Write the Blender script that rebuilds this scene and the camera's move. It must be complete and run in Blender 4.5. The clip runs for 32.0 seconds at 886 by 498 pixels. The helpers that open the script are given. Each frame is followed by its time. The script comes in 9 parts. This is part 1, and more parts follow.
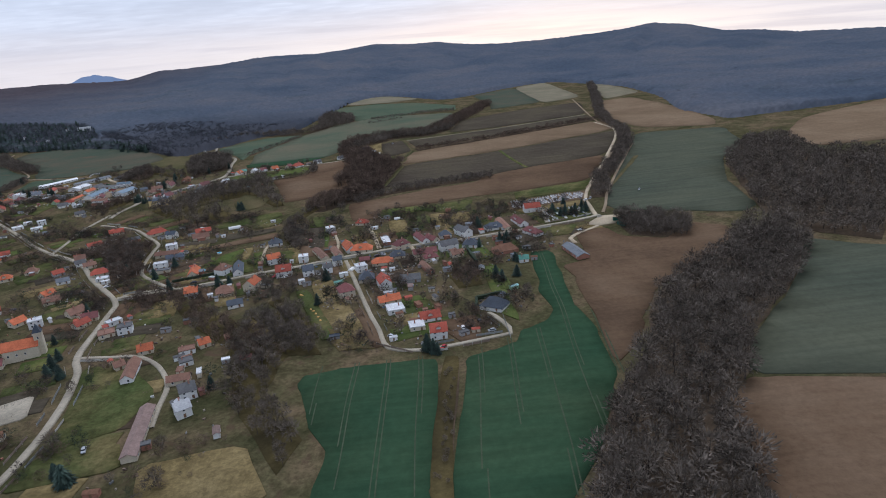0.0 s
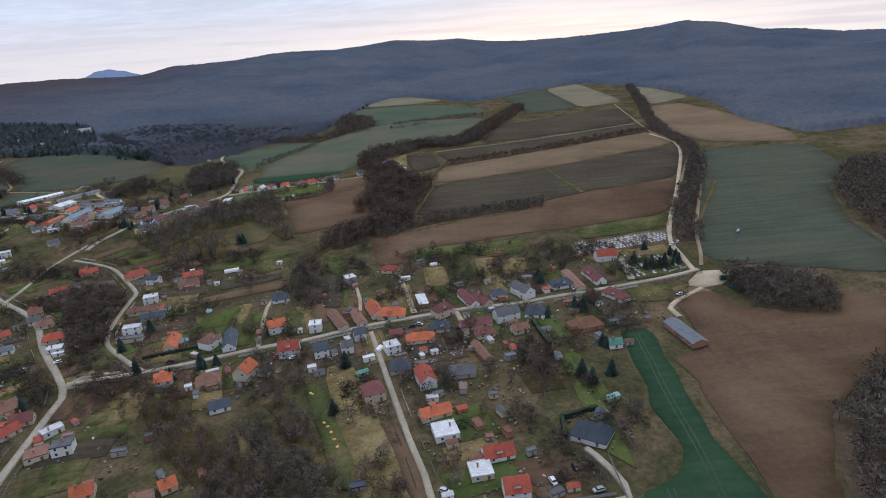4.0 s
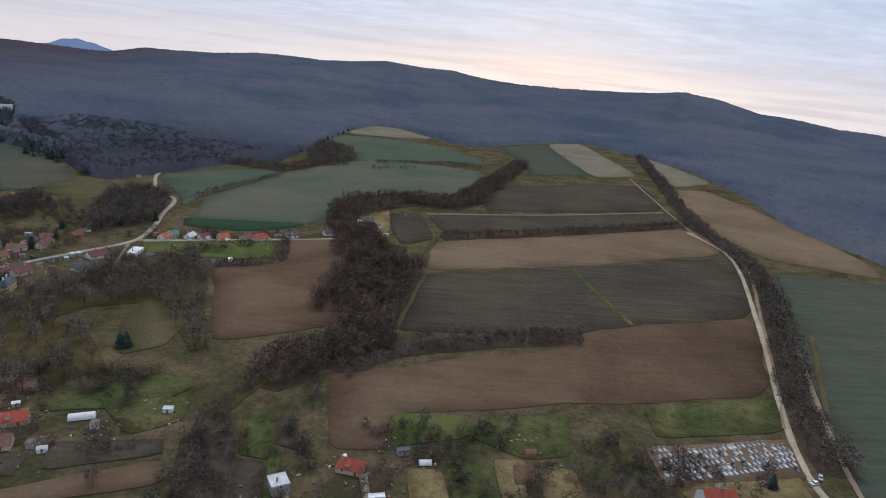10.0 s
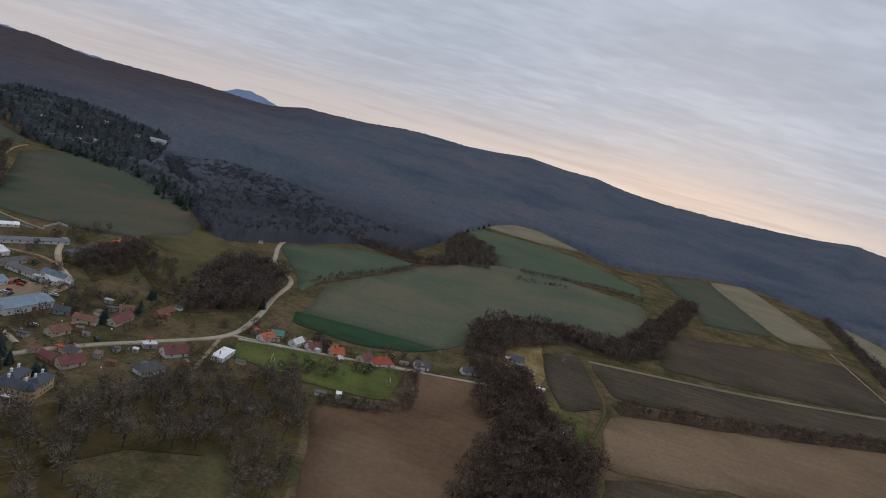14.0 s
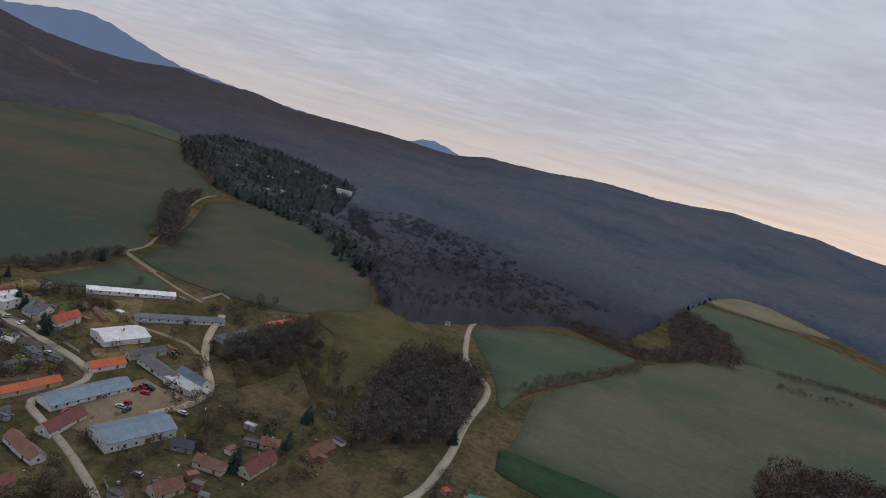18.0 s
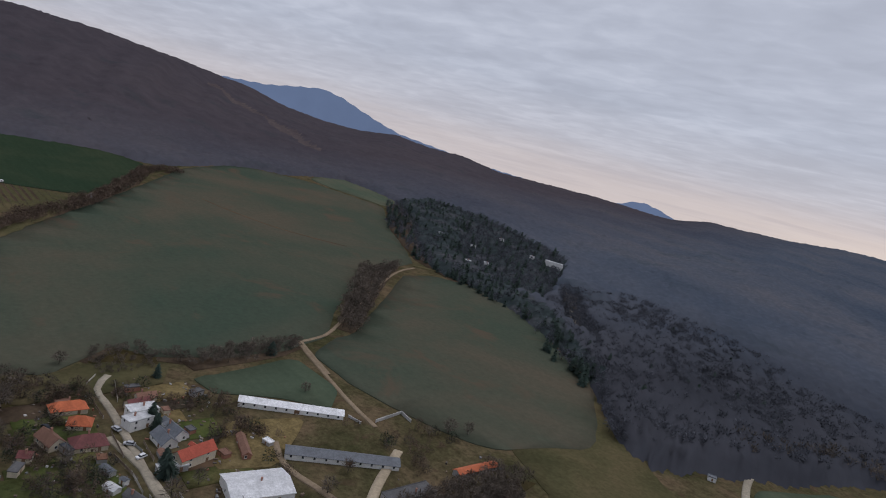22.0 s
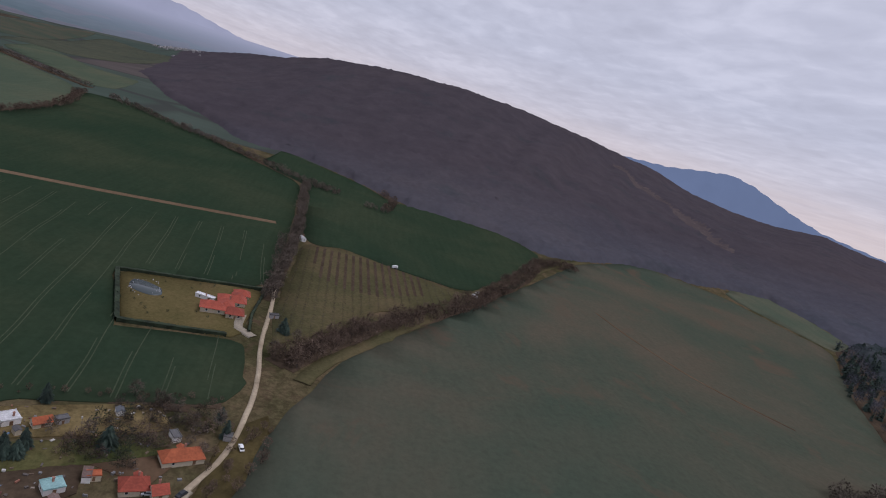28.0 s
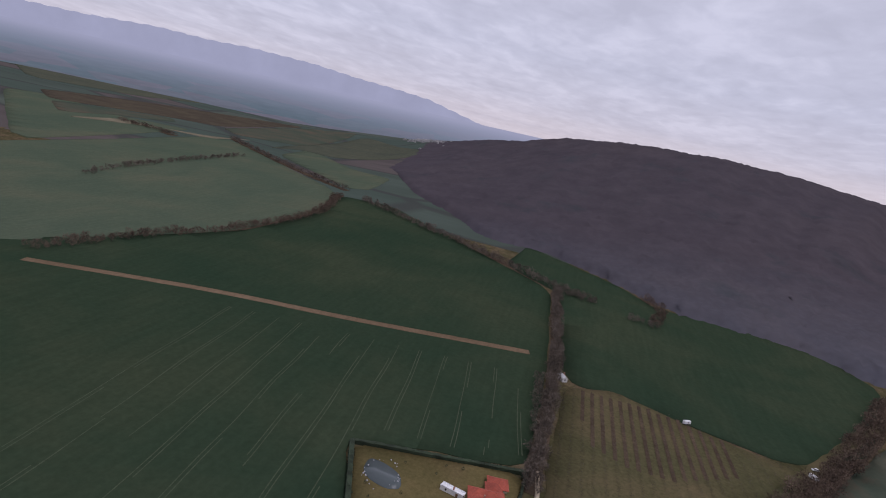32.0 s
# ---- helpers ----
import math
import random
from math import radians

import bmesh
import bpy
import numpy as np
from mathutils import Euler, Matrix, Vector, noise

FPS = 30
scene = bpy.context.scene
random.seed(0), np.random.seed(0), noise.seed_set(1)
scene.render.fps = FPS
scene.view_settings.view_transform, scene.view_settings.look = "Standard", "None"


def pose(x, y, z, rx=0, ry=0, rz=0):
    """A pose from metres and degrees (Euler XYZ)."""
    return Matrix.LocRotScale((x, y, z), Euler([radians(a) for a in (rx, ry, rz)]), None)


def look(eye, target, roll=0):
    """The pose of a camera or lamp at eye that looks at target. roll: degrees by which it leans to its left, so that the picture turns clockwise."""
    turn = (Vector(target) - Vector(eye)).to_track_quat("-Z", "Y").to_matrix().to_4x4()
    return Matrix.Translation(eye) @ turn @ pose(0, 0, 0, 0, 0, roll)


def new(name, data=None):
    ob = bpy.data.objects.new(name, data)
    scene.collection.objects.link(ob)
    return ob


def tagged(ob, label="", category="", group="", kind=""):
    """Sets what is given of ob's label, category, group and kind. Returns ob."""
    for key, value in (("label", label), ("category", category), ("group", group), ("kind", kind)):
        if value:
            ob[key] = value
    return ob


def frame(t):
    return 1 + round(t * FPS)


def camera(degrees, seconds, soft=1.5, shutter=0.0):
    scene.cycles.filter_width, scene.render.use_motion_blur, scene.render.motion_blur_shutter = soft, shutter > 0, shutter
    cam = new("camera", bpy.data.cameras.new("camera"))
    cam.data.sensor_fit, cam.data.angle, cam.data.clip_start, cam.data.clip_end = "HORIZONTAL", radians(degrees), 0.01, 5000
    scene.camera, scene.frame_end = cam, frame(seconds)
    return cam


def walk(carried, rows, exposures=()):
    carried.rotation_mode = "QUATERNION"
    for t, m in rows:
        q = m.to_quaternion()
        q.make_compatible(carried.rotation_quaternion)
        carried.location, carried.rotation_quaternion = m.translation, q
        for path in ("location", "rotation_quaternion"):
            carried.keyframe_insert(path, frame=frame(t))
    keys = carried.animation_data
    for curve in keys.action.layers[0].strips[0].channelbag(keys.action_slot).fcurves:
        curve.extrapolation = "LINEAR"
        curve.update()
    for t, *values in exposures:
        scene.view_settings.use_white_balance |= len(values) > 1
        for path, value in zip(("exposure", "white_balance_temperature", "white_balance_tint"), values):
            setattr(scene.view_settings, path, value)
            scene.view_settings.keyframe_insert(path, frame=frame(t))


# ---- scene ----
cam = camera(71.0, 32.0, soft=1.0)
# seconds, place in metres, turn in degrees
PATH = [
    (0.0, -11.1, 65.0, 144.3, 71.23, 4.06, -2.50),
    (0.5, -12.8, 79.3, 145.2, 71.19, 3.07, -1.92),
    (1.0, -14.7, 93.5, 146.1, 71.21, 1.99, -1.58),
    (1.5, -16.7, 107.4, 146.9, 71.22, 1.55, -1.43),
    (2.0, -18.9, 121.4, 147.4, 71.27, 1.92, -1.34),
    (2.5, -21.6, 136.1, 147.7, 71.28, 2.33, -1.18),
    (3.0, -24.6, 151.3, 148.1, 71.13, 2.86, -1.04),
    (3.5, -27.2, 165.7, 148.1, 71.06, 3.28, -0.99),
    (5.5, -35.0, 223.9, 149.7, 70.59, 4.37, -1.44),
    (6.0, -37.4, 238.3, 150.8, 70.41, 4.46, -1.65),
    (6.5, -39.4, 252.6, 152.0, 70.25, 4.31, -1.78),
    (7.0, -41.1, 266.9, 152.9, 70.21, 3.57, -1.94),
    (7.5, -42.8, 281.3, 153.7, 70.39, 2.88, -2.03),
    (8.0, -45.0, 295.4, 154.2, 70.59, 2.20, -2.30),
    (8.5, -47.3, 310.6, 154.7, 70.79, 0.54, -2.73),
    (9.0, -48.9, 326.6, 154.8, 71.50, -1.53, -3.01),
    (9.5, -51.0, 343.4, 155.2, 72.31, -3.59, -2.79),
    (10.0, -53.9, 361.0, 155.4, 73.38, -5.84, -1.97),
    (10.5, -57.8, 378.5, 155.4, 74.64, -8.05, -0.87),
    (11.0, -63.0, 395.9, 155.0, 75.72, -10.00, 0.45),
    (11.5, -69.4, 412.6, 154.2, 76.47, -11.56, 1.61),
    (12.0, -76.5, 429.3, 153.6, 77.35, -13.09, 3.06),
    (12.5, -84.1, 446.1, 152.8, 78.06, -14.11, 4.59),
    (13.0, -91.8, 463.4, 151.9, 78.57, -14.54, 6.44),
    (13.5, -99.3, 480.9, 150.9, 78.94, -14.84, 8.47),
    (14.0, -106.3, 498.1, 149.5, 79.31, -15.03, 10.40),
    (14.5, -113.6, 515.0, 148.1, 79.58, -14.89, 12.51),
    (16.5, -153.9, 579.1, 143.0, 79.78, -14.77, 20.67),
    (17.0, -163.4, 594.4, 142.2, 79.62, -14.89, 22.65),
    (17.5, -172.9, 609.3, 141.8, 79.46, -15.01, 24.67),
    (18.0, -182.3, 623.1, 141.5, 79.44, -15.04, 26.78),
    (18.5, -191.1, 636.1, 141.0, 79.25, -14.80, 28.94),
    (19.0, -199.7, 648.9, 140.3, 79.17, -14.51, 31.42),
    (19.5, -208.8, 661.6, 139.8, 79.17, -14.10, 33.98),
    (20.0, -218.5, 673.9, 139.2, 79.31, -13.52, 36.50),
    (20.5, -228.9, 685.5, 138.8, 79.46, -12.88, 39.15),
    (21.0, -240.1, 695.8, 138.3, 79.71, -12.83, 41.33),
    (21.5, -251.4, 705.4, 137.8, 80.00, -13.48, 43.49),
    (22.0, -263.2, 713.9, 137.8, 80.18, -14.15, 45.74),
    (22.5, -275.0, 721.4, 138.4, 80.43, -15.44, 48.21),
    (23.0, -286.2, 728.0, 139.3, 80.34, -16.64, 51.06),
    (23.5, -297.4, 733.2, 140.4, 79.60, -17.62, 54.27),
    (24.0, -309.1, 736.8, 141.5, 78.76, -18.10, 57.36),
    (24.5, -321.7, 739.9, 142.7, 78.05, -18.34, 60.39),
    (25.0, -335.1, 742.7, 144.0, 77.47, -18.59, 63.22),
    (25.5, -349.0, 745.5, 144.7, 77.21, -18.52, 65.88),
    (27.5, -417.2, 760.9, 143.2, 76.94, -17.85, 78.43),
    (28.0, -432.3, 762.6, 143.2, 77.05, -17.40, 81.80),
    (28.5, -447.2, 763.3, 143.9, 77.12, -16.88, 84.97),
    (29.0, -461.8, 762.1, 145.2, 77.32, -16.15, 87.80),
    (29.5, -476.0, 759.1, 146.4, 77.71, -15.37, 90.55),
    (30.0, -489.5, 754.6, 147.6, 77.95, -14.71, 93.21),
    (30.5, -502.5, 749.1, 149.1, 77.99, -14.21, 95.85),
    (31.0, -514.4, 743.1, 150.9, 78.03, -13.72, 98.14),
    (31.5, -526.4, 736.7, 153.4, 77.88, -13.20, 100.40),
    (32.0, -538.4, 731.0, 155.9, 77.95, -12.56, 103.04),
]
walk(cam, [(t, pose(x, y, z, rx, ry, rz)) for t, x, y, z, rx, ry, rz in PATH],
     exposures=[(0.0, 0.42, 5250, 12), (9.0, 0.37, 5250, 12), (13.0, -0.13, 5600, 12), (19.0, -0.14, 5700, 13), (25.0, -0.03, 5650, 17), (32.0, 0.1, 5700, 24)])

# ---- light: a grey winter evening, high cloud, a pale glow low over the ridge ----
GLOW = radians(-12)          # the sun's bearing, to the right of ahead
world = bpy.data.worlds.new("overcast")
scene.world = world
world.use_nodes = True
wt = world.node_tree
wt.nodes.clear()


def wnode(kind, **values):
    n = wt.nodes.new(kind)
    for k, v in values.items():
        n.inputs[k].default_value = v
    return n


def wmath(op, a, b=None, clamp=False):
    n = wt.nodes.new("ShaderNodeMath")
    n.operation, n.use_clamp = op, clamp
    for i, v in enumerate((a, b)):
        if v is None:
            continue
        if isinstance(v, (int, float)):
            n.inputs[i].default_value = v
        else:
            wt.links.new(v, n.inputs[i])
    return n.outputs[0]


def wmix(f, a, b):
    n = wt.nodes.new("ShaderNodeMix")
    n.data_type = "RGBA"
    for i, v in ((0, f), (6, a), (7, b)):
        if isinstance(v, (int, float, tuple)):
            n.inputs[i].default_value = v
        else:
            wt.links.new(v, n.inputs[i])
    return n.outputs[2]


def wramp(fac, stops):
    n = wt.nodes.new("ShaderNodeValToRGB")
    e = n.color_ramp.elements
    while len(e) < len(stops):
        e.new(0.5)
    for el, (p, c) in zip(e, stops):
        el.position, el.color = p, (*c, 1) if isinstance(c, tuple) else (c, c, c, 1)
    wt.links.new(fac, n.inputs[0])
    return n.outputs[0]


coord = wt.nodes.new("ShaderNodeTexCoord")
split = wt.nodes.new("ShaderNodeSeparateXYZ")
wt.links.new(coord.outputs["Generated"], split.inputs[0])
sx, sy, sz = split.outputs
# the cloud deck: directions brought onto a flat sheet overhead
zz = wmath("MAXIMUM", wmath("ADD", sz, 0.10), 0.04)
deck = wt.nodes.new("ShaderNodeCombineXYZ")
wt.links.new(wmath("DIVIDE", sx, zz), deck.inputs[0])
wt.links.new(wmath("DIVIDE", sy, zz), deck.inputs[1])
stretch = wt.nodes.new("ShaderNodeMapping")
stretch.inputs["Rotation"].default_value = (0, 0, radians(-24))
stretch.inputs["Scale"].default_value = (0.75, 1.1, 1)
wt.links.new(deck.outputs[0], stretch.inputs[0])
big = wnode("ShaderNodeTexNoise", Scale=1.2, Detail=6.0, Roughness=0.52, Distortion=0.3)
fine = wnode("ShaderNodeTexNoise", Scale=5.5, Detail=4.0, Roughness=0.5, Distortion=0.4)
for n in (big, fine):
    wt.links.new(stretch.outputs[0], n.inputs["Vector"])
cloud = wmath("ADD", wmath("MULTIPLY", big.outputs[0], 0.62), wmath("MULTIPLY", fine.outputs[0], 0.38))
grey = wramp(cloud, [(0.38, (0.505, 0.505, 0.515)), (0.50, (0.560, 0.560, 0.568)), (0.62, (0.640, 0.636, 0.636))])
# bearing towards the glow, from 0 to 1
toward = wmath("ADD", wmath("MULTIPLY", sx, math.sin(-GLOW)), wmath("MULTIPLY", sy, math.cos(GLOW)))
side = wmath("MULTIPLY", wmath("ADD", toward, 1.0), 0.5, clamp=True)
low = wramp(wmath("ADD", sz, 0.03), [(0.0, 1.0), (0.04, 0.8), (0.085, 0.25), (0.15, 0.0)])
lowf = wmath("MULTIPLY", low, wmath("ADD", wmath("MULTIPLY", side, 0.6), 0.35))
streak = wnode("ShaderNodeTexNoise", Scale=3.2, Detail=5.0, Roughness=0.55)
sm = wt.nodes.new("ShaderNodeMapping")
sm.inputs["Scale"].default_value = (1.2, 1.2, 26)
wt.links.new(coord.outputs["Generated"], sm.inputs[0])
wt.links.new(sm.outputs[0], streak.inputs["Vector"])
band = wramp(streak.outputs[0], [(0.35, (0.66, 0.54, 0.45)), (0.55, (0.76, 0.62, 0.505))])
sky = wmix(lowf, grey, band)
core = wmath("MULTIPLY", wmath("POWER", wmath("MAXIMUM", toward, 0.0), 9.0), wramp(wmath("ADD", sz, 0.03), [(0.0, 1.0), (0.025, 0.9), (0.05, 0.0)]))
sky = wmix(wmath("MULTIPLY", core, wramp(streak.outputs[0], [(0.4, 0.2), (0.58, 1.0)])), sky, (0.90, 0.75, 0.58, 1))
# well below the ridges: the dull far ground
sky = wmix(wramp(wmath("ADD", sz, 0.08), [(0.0, 1.0), (0.02, 0.0)]), sky, (0.30, 0.31, 0.36, 1))
nish = wt.nodes.new("ShaderNodeTexSky")
nish.sky_type, nish.sun_disc, nish.sun_elevation, nish.sun_rotation = "NISHITA", False, radians(6), -GLOW
backg = wnode("ShaderNodeBackground", Strength=0.003)
wt.links.new(nish.outputs[0], backg.inputs[0])
deckbg = wnode("ShaderNodeBackground", Strength=0.93)
wt.links.new(sky, deckbg.inputs[0])
both = wt.nodes.new("ShaderNodeAddShader")
wt.links.new(backg.outputs[0], both.inputs[0])
wt.links.new(deckbg.outputs[0], both.inputs[1])
wout = wt.nodes.new("ShaderNodeOutputWorld")
wt.links.new(both.outputs[0], wout.inputs[0])
sun = new("sun", bpy.data.lights.new("sun", "SUN"))
sun.data.energy, sun.data.angle, sun.data.color = 1.2, radians(30), (1.0, 0.9, 0.8)
sun.matrix_world = look((0, 0, 0), (math.sin(GLOW) * 0.45, -math.cos(GLOW) * 0.45, -1.0))

# ---- materials ----
def material(name, build, rough=0.9):
    m = bpy.data.materials.new(name)
    m.use_nodes = True
    t = m.node_tree
    b = t.nodes["Principled BSDF"]
    b.inputs["Roughness"].default_value = rough
    b.inputs["Specular IOR Level"].default_value = 0.0 if rough > 0.94 else 0.25
    build(t, b)
    return m


def obj_coord(t, scale=(1, 1, 1), turn=0.0):
    g = t.nodes.new("ShaderNodeNewGeometry")
    mp = t.nodes.new("ShaderNodeMapping")
    mp.inputs["Scale"].default_value, mp.inputs["Rotation"].default_value = scale, (0, 0, turn)
    t.links.new(g.outputs["Position"], mp.inputs[0])
    return mp.outputs[0]


def tnoise(t, vec, scale, detail=4.0, rough=0.55, distort=0.0):
    n = t.nodes.new("ShaderNodeTexNoise")
    for k, v in (("Scale", scale), ("Detail", detail), ("Roughness", rough), ("Distortion", distort)):
        n.inputs[k].default_value = v
    t.links.new(vec, n.inputs["Vector"])
    return n.outputs[0]


def tramp(t, fac, stops):
    n = t.nodes.new("ShaderNodeValToRGB")
    e = n.color_ramp.elements
    while len(e) < len(stops):
        e.new(0.5)
    for el, (p, c) in zip(e, stops):
        el.position, el.color = p, (*c, 1) if isinstance(c, tuple) else (c, c, c, 1)
    t.links.new(fac, n.inputs[0])
    return n.outputs[0]


def tmix(t, f, a, b, kind="MIX"):
    n = t.nodes.new("ShaderNodeMix")
    n.data_type, n.blend_type = "RGBA", kind
    for i, v in ((0, f), (6, a), (7, b)):
        if isinstance(v, (int, float)):
            n.inputs[i].default_value = v
        elif isinstance(v, tuple):
            n.inputs[i].default_value = (*v, 1)
        else:
            t.links.new(v, n.inputs[i])
    return n.outputs[2]


def tbump(t, b, height, strength, dist):
    n = t.nodes.new("ShaderNodeBump")
    n.inputs["Strength"].default_value, n.inputs["Distance"].default_value = strength, dist
    t.links.new(height, n.inputs["Height"])
    t.links.new(n.outputs[0], b.inputs["Normal"])


def field_mat(name, a, b, c, big=0.012, fine=0.35, rows=0.0, turn=0.0, gap=3.0, dirt=None, rough=0.55):
    """Soil or crop: patches (big), tufts (fine), drill or plough rows every gap metres, bare spots (dirt)."""
    def build(t, bs):
        p = obj_coord(t)
        patch = tnoise(t, p, big, 5.0, 0.6, 0.4)
        col = tramp(t, patch, [(0.34, a), (0.5, b), (0.66, c)])
        tuft = tnoise(t, p, fine, 4.0, 0.7)
        col = tmix(t, rough, col, tramp(t, tuft, [(0.3, 0.55), (0.7, 1.25)]), "MULTIPLY")
        if rough > 0.6:
            clump = tnoise(t, p, fine * 0.3, 5.0, 0.7, 0.5)
            col = tmix(t, 0.6, col, tramp(t, clump, [(0.36, 0.6), (0.5, 1.0), (0.66, 1.35)]), "MULTIPLY")
        if rows:
            long = tnoise(t, obj_coord(t, (0.02, 1.0 / gap, 0.02), turn), 1.0, 3.0, 0.6)
            col = tmix(t, rows, col, tramp(t, long, [(0.35, 0.62), (0.65, 1.3)]), "MULTIPLY")
        if dirt:
            spot = tnoise(t, p, big * 2.7, 6.0, 0.65, 0.8)
            col = tmix(t, tramp(t, spot, [(0.56, 0.0), (0.68, 0.8)]), col, dirt)
        t.links.new(col, bs.inputs["Base Color"])
        tbump(t, bs, tuft, 0.5, 0.25)
    return material(name, build, 0.95)


def plain_mat(name, col, rough=0.7, vary=0.25, fine=1.5, metal=0.0, bump=0.0):
    """Painted, plastered or sheet surfaces: a base colour with grime at two scales, and a tint of its own for every object."""
    def build(t, bs):
        p = obj_coord(t)
        n = tnoise(t, p, fine, 5.0, 0.65)
        c = tmix(t, vary, col, tramp(t, n, [(0.3, 0.45), (0.68, 1.35)]), "MULTIPLY")
        n2 = tnoise(t, p, fine * 0.13, 3.0, 0.5)
        c = tmix(t, vary * 0.7, c, tramp(t, n2, [(0.35, 0.6), (0.65, 1.25)]), "MULTIPLY")
        info = t.nodes.new("ShaderNodeObjectInfo")
        c = tmix(t, 0.35, c, tramp(t, info.outputs["Random"], [(0.0, 0.72), (1.0, 1.22)]), "MULTIPLY")
        t.links.new(c, bs.inputs["Base Color"])
        bs.inputs["Metallic"].default_value = metal
        if bump:
            tbump(t, bs, n, 0.5, bump)
    return material(name, build, rough)


GROUND = field_mat("rough_grass", (0.050, 0.050, 0.023), (0.084, 0.072, 0.037), (0.128, 0.095, 0.056), 0.03, 0.5, dirt=(0.082, 0.054, 0.036), rough=0.85)
CROP = field_mat("winter_wheat", (0.028, 0.058, 0.032), (0.035, 0.064, 0.034), (0.045, 0.070, 0.037), 0.01, 0.3, 0.25, 1.3, 4.0, rough=0.3)
CROP_WEST = field_mat("late_winter_wheat", (0.025, 0.043, 0.025), (0.031, 0.047, 0.027), (0.040, 0.053, 0.030), 0.008, 0.3, 0.15, 1.3, 4.0, rough=0.3)
CROP_DULL = field_mat("thin_winter_crop", (0.054, 0.073, 0.052), (0.072, 0.079, 0.056), (0.097, 0.085, 0.060), 0.006, 0.3, 0.06, 0.9, 5.0, dirt=(0.098, 0.075, 0.052), rough=0.3)
CROP_OLIVE = field_mat("olive_winter_crop", (0.074, 0.094, 0.064), (0.096, 0.104, 0.070), (0.122, 0.112, 0.076), 0.008, 0.3, 0.12, 0.9, 5.0, rough=0.3)
CROP_TEAL = field_mat("pale_green_winter_crop", (0.067, 0.090, 0.060), (0.078, 0.098, 0.064), (0.093, 0.104, 0.067), 0.008, 0.3, 0.12, 0.4, 5.0, rough=0.3)
CROP_GREY = field_mat("greyish_stubble_crop", (0.064, 0.072, 0.052), (0.074, 0.080, 0.056), (0.083, 0.087, 0.059), 0.01, 0.3, 0.3, 0.25, 5.0, rough=0.3)
MEADOW = field_mat("meadow_grass", (0.058, 0.072, 0.026), (0.084, 0.088, 0.034), (0.132, 0.112, 0.050), 0.03, 0.5, rough=0.7)
LAWN = field_mat("mown_lawn", (0.066, 0.090, 0.028), (0.090, 0.106, 0.034), (0.126, 0.122, 0.044), 0.04, 0.6)
DRY = field_mat("dry_straw_grass", (0.143, 0.110, 0.049), (0.185, 0.142, 0.066), (0.233, 0.180, 0.088), 0.04, 0.6, rough=0.7)
SOIL = field_mat("brown_ploughland", (0.084, 0.056, 0.036), (0.118, 0.078, 0.048), (0.148, 0.103, 0.066), 0.011, 0.4, 0.18, 0.3, 4.0, rough=0.4)
SOIL_PALE = field_mat("pale_brown_ploughland", (0.140, 0.099, 0.061), (0.170, 0.121, 0.076), (0.193, 0.141, 0.090), 0.011, 0.4, 0.18, 0.3, 4.0, rough=0.4)
SOIL_DARK = field_mat("dark_fallow", (0.063, 0.052, 0.039), (0.074, 0.062, 0.044), (0.086, 0.072, 0.048), 0.012, 0.4, 0.4, 0.35, 4.0)
TAN = field_mat("tan_stubble", (0.150, 0.135, 0.090), (0.175, 0.155, 0.105), (0.200, 0.175, 0.120), 0.012, 0.4, 0.3, 0.8, 4.0, rough=0.3)
LITTER = field_mat("leaf_litter", (0.064, 0.047, 0.032), (0.084, 0.062, 0.042), (0.104, 0.077, 0.050), 0.05, 0.5)
ROAD = field_mat("pale_worn_asphalt", (0.260, 0.229, 0.175), (0.319, 0.282, 0.216), (0.377, 0.333, 0.255), 0.06, 0.8)
GRAVEL = field_mat("pale_gravel", (0.312, 0.257, 0.175), (0.384, 0.319, 0.225), (0.456, 0.382, 0.270), 0.06, 0.7)
DIRT_TRACK = field_mat("earth_track", (0.20, 0.155, 0.105), (0.24, 0.185, 0.125), (0.28, 0.22, 0.15), 0.06, 0.7)


PARK_GRASS = field_mat("park_grass_and_leaves", (0.049, 0.040, 0.020), (0.070, 0.056, 0.025), (0.106, 0.084, 0.036), 0.03, 0.5)
VILLA_LAWN = field_mat("winter_villa_lawn", (0.095, 0.082, 0.034), (0.120, 0.098, 0.042), (0.145, 0.112, 0.052), 0.03, 0.6)
ORCHARD_GRASS = field_mat("brown_orchard_grass", (0.072, 0.070, 0.034), (0.090, 0.080, 0.040), (0.116, 0.094, 0.050), 0.02, 0.5)


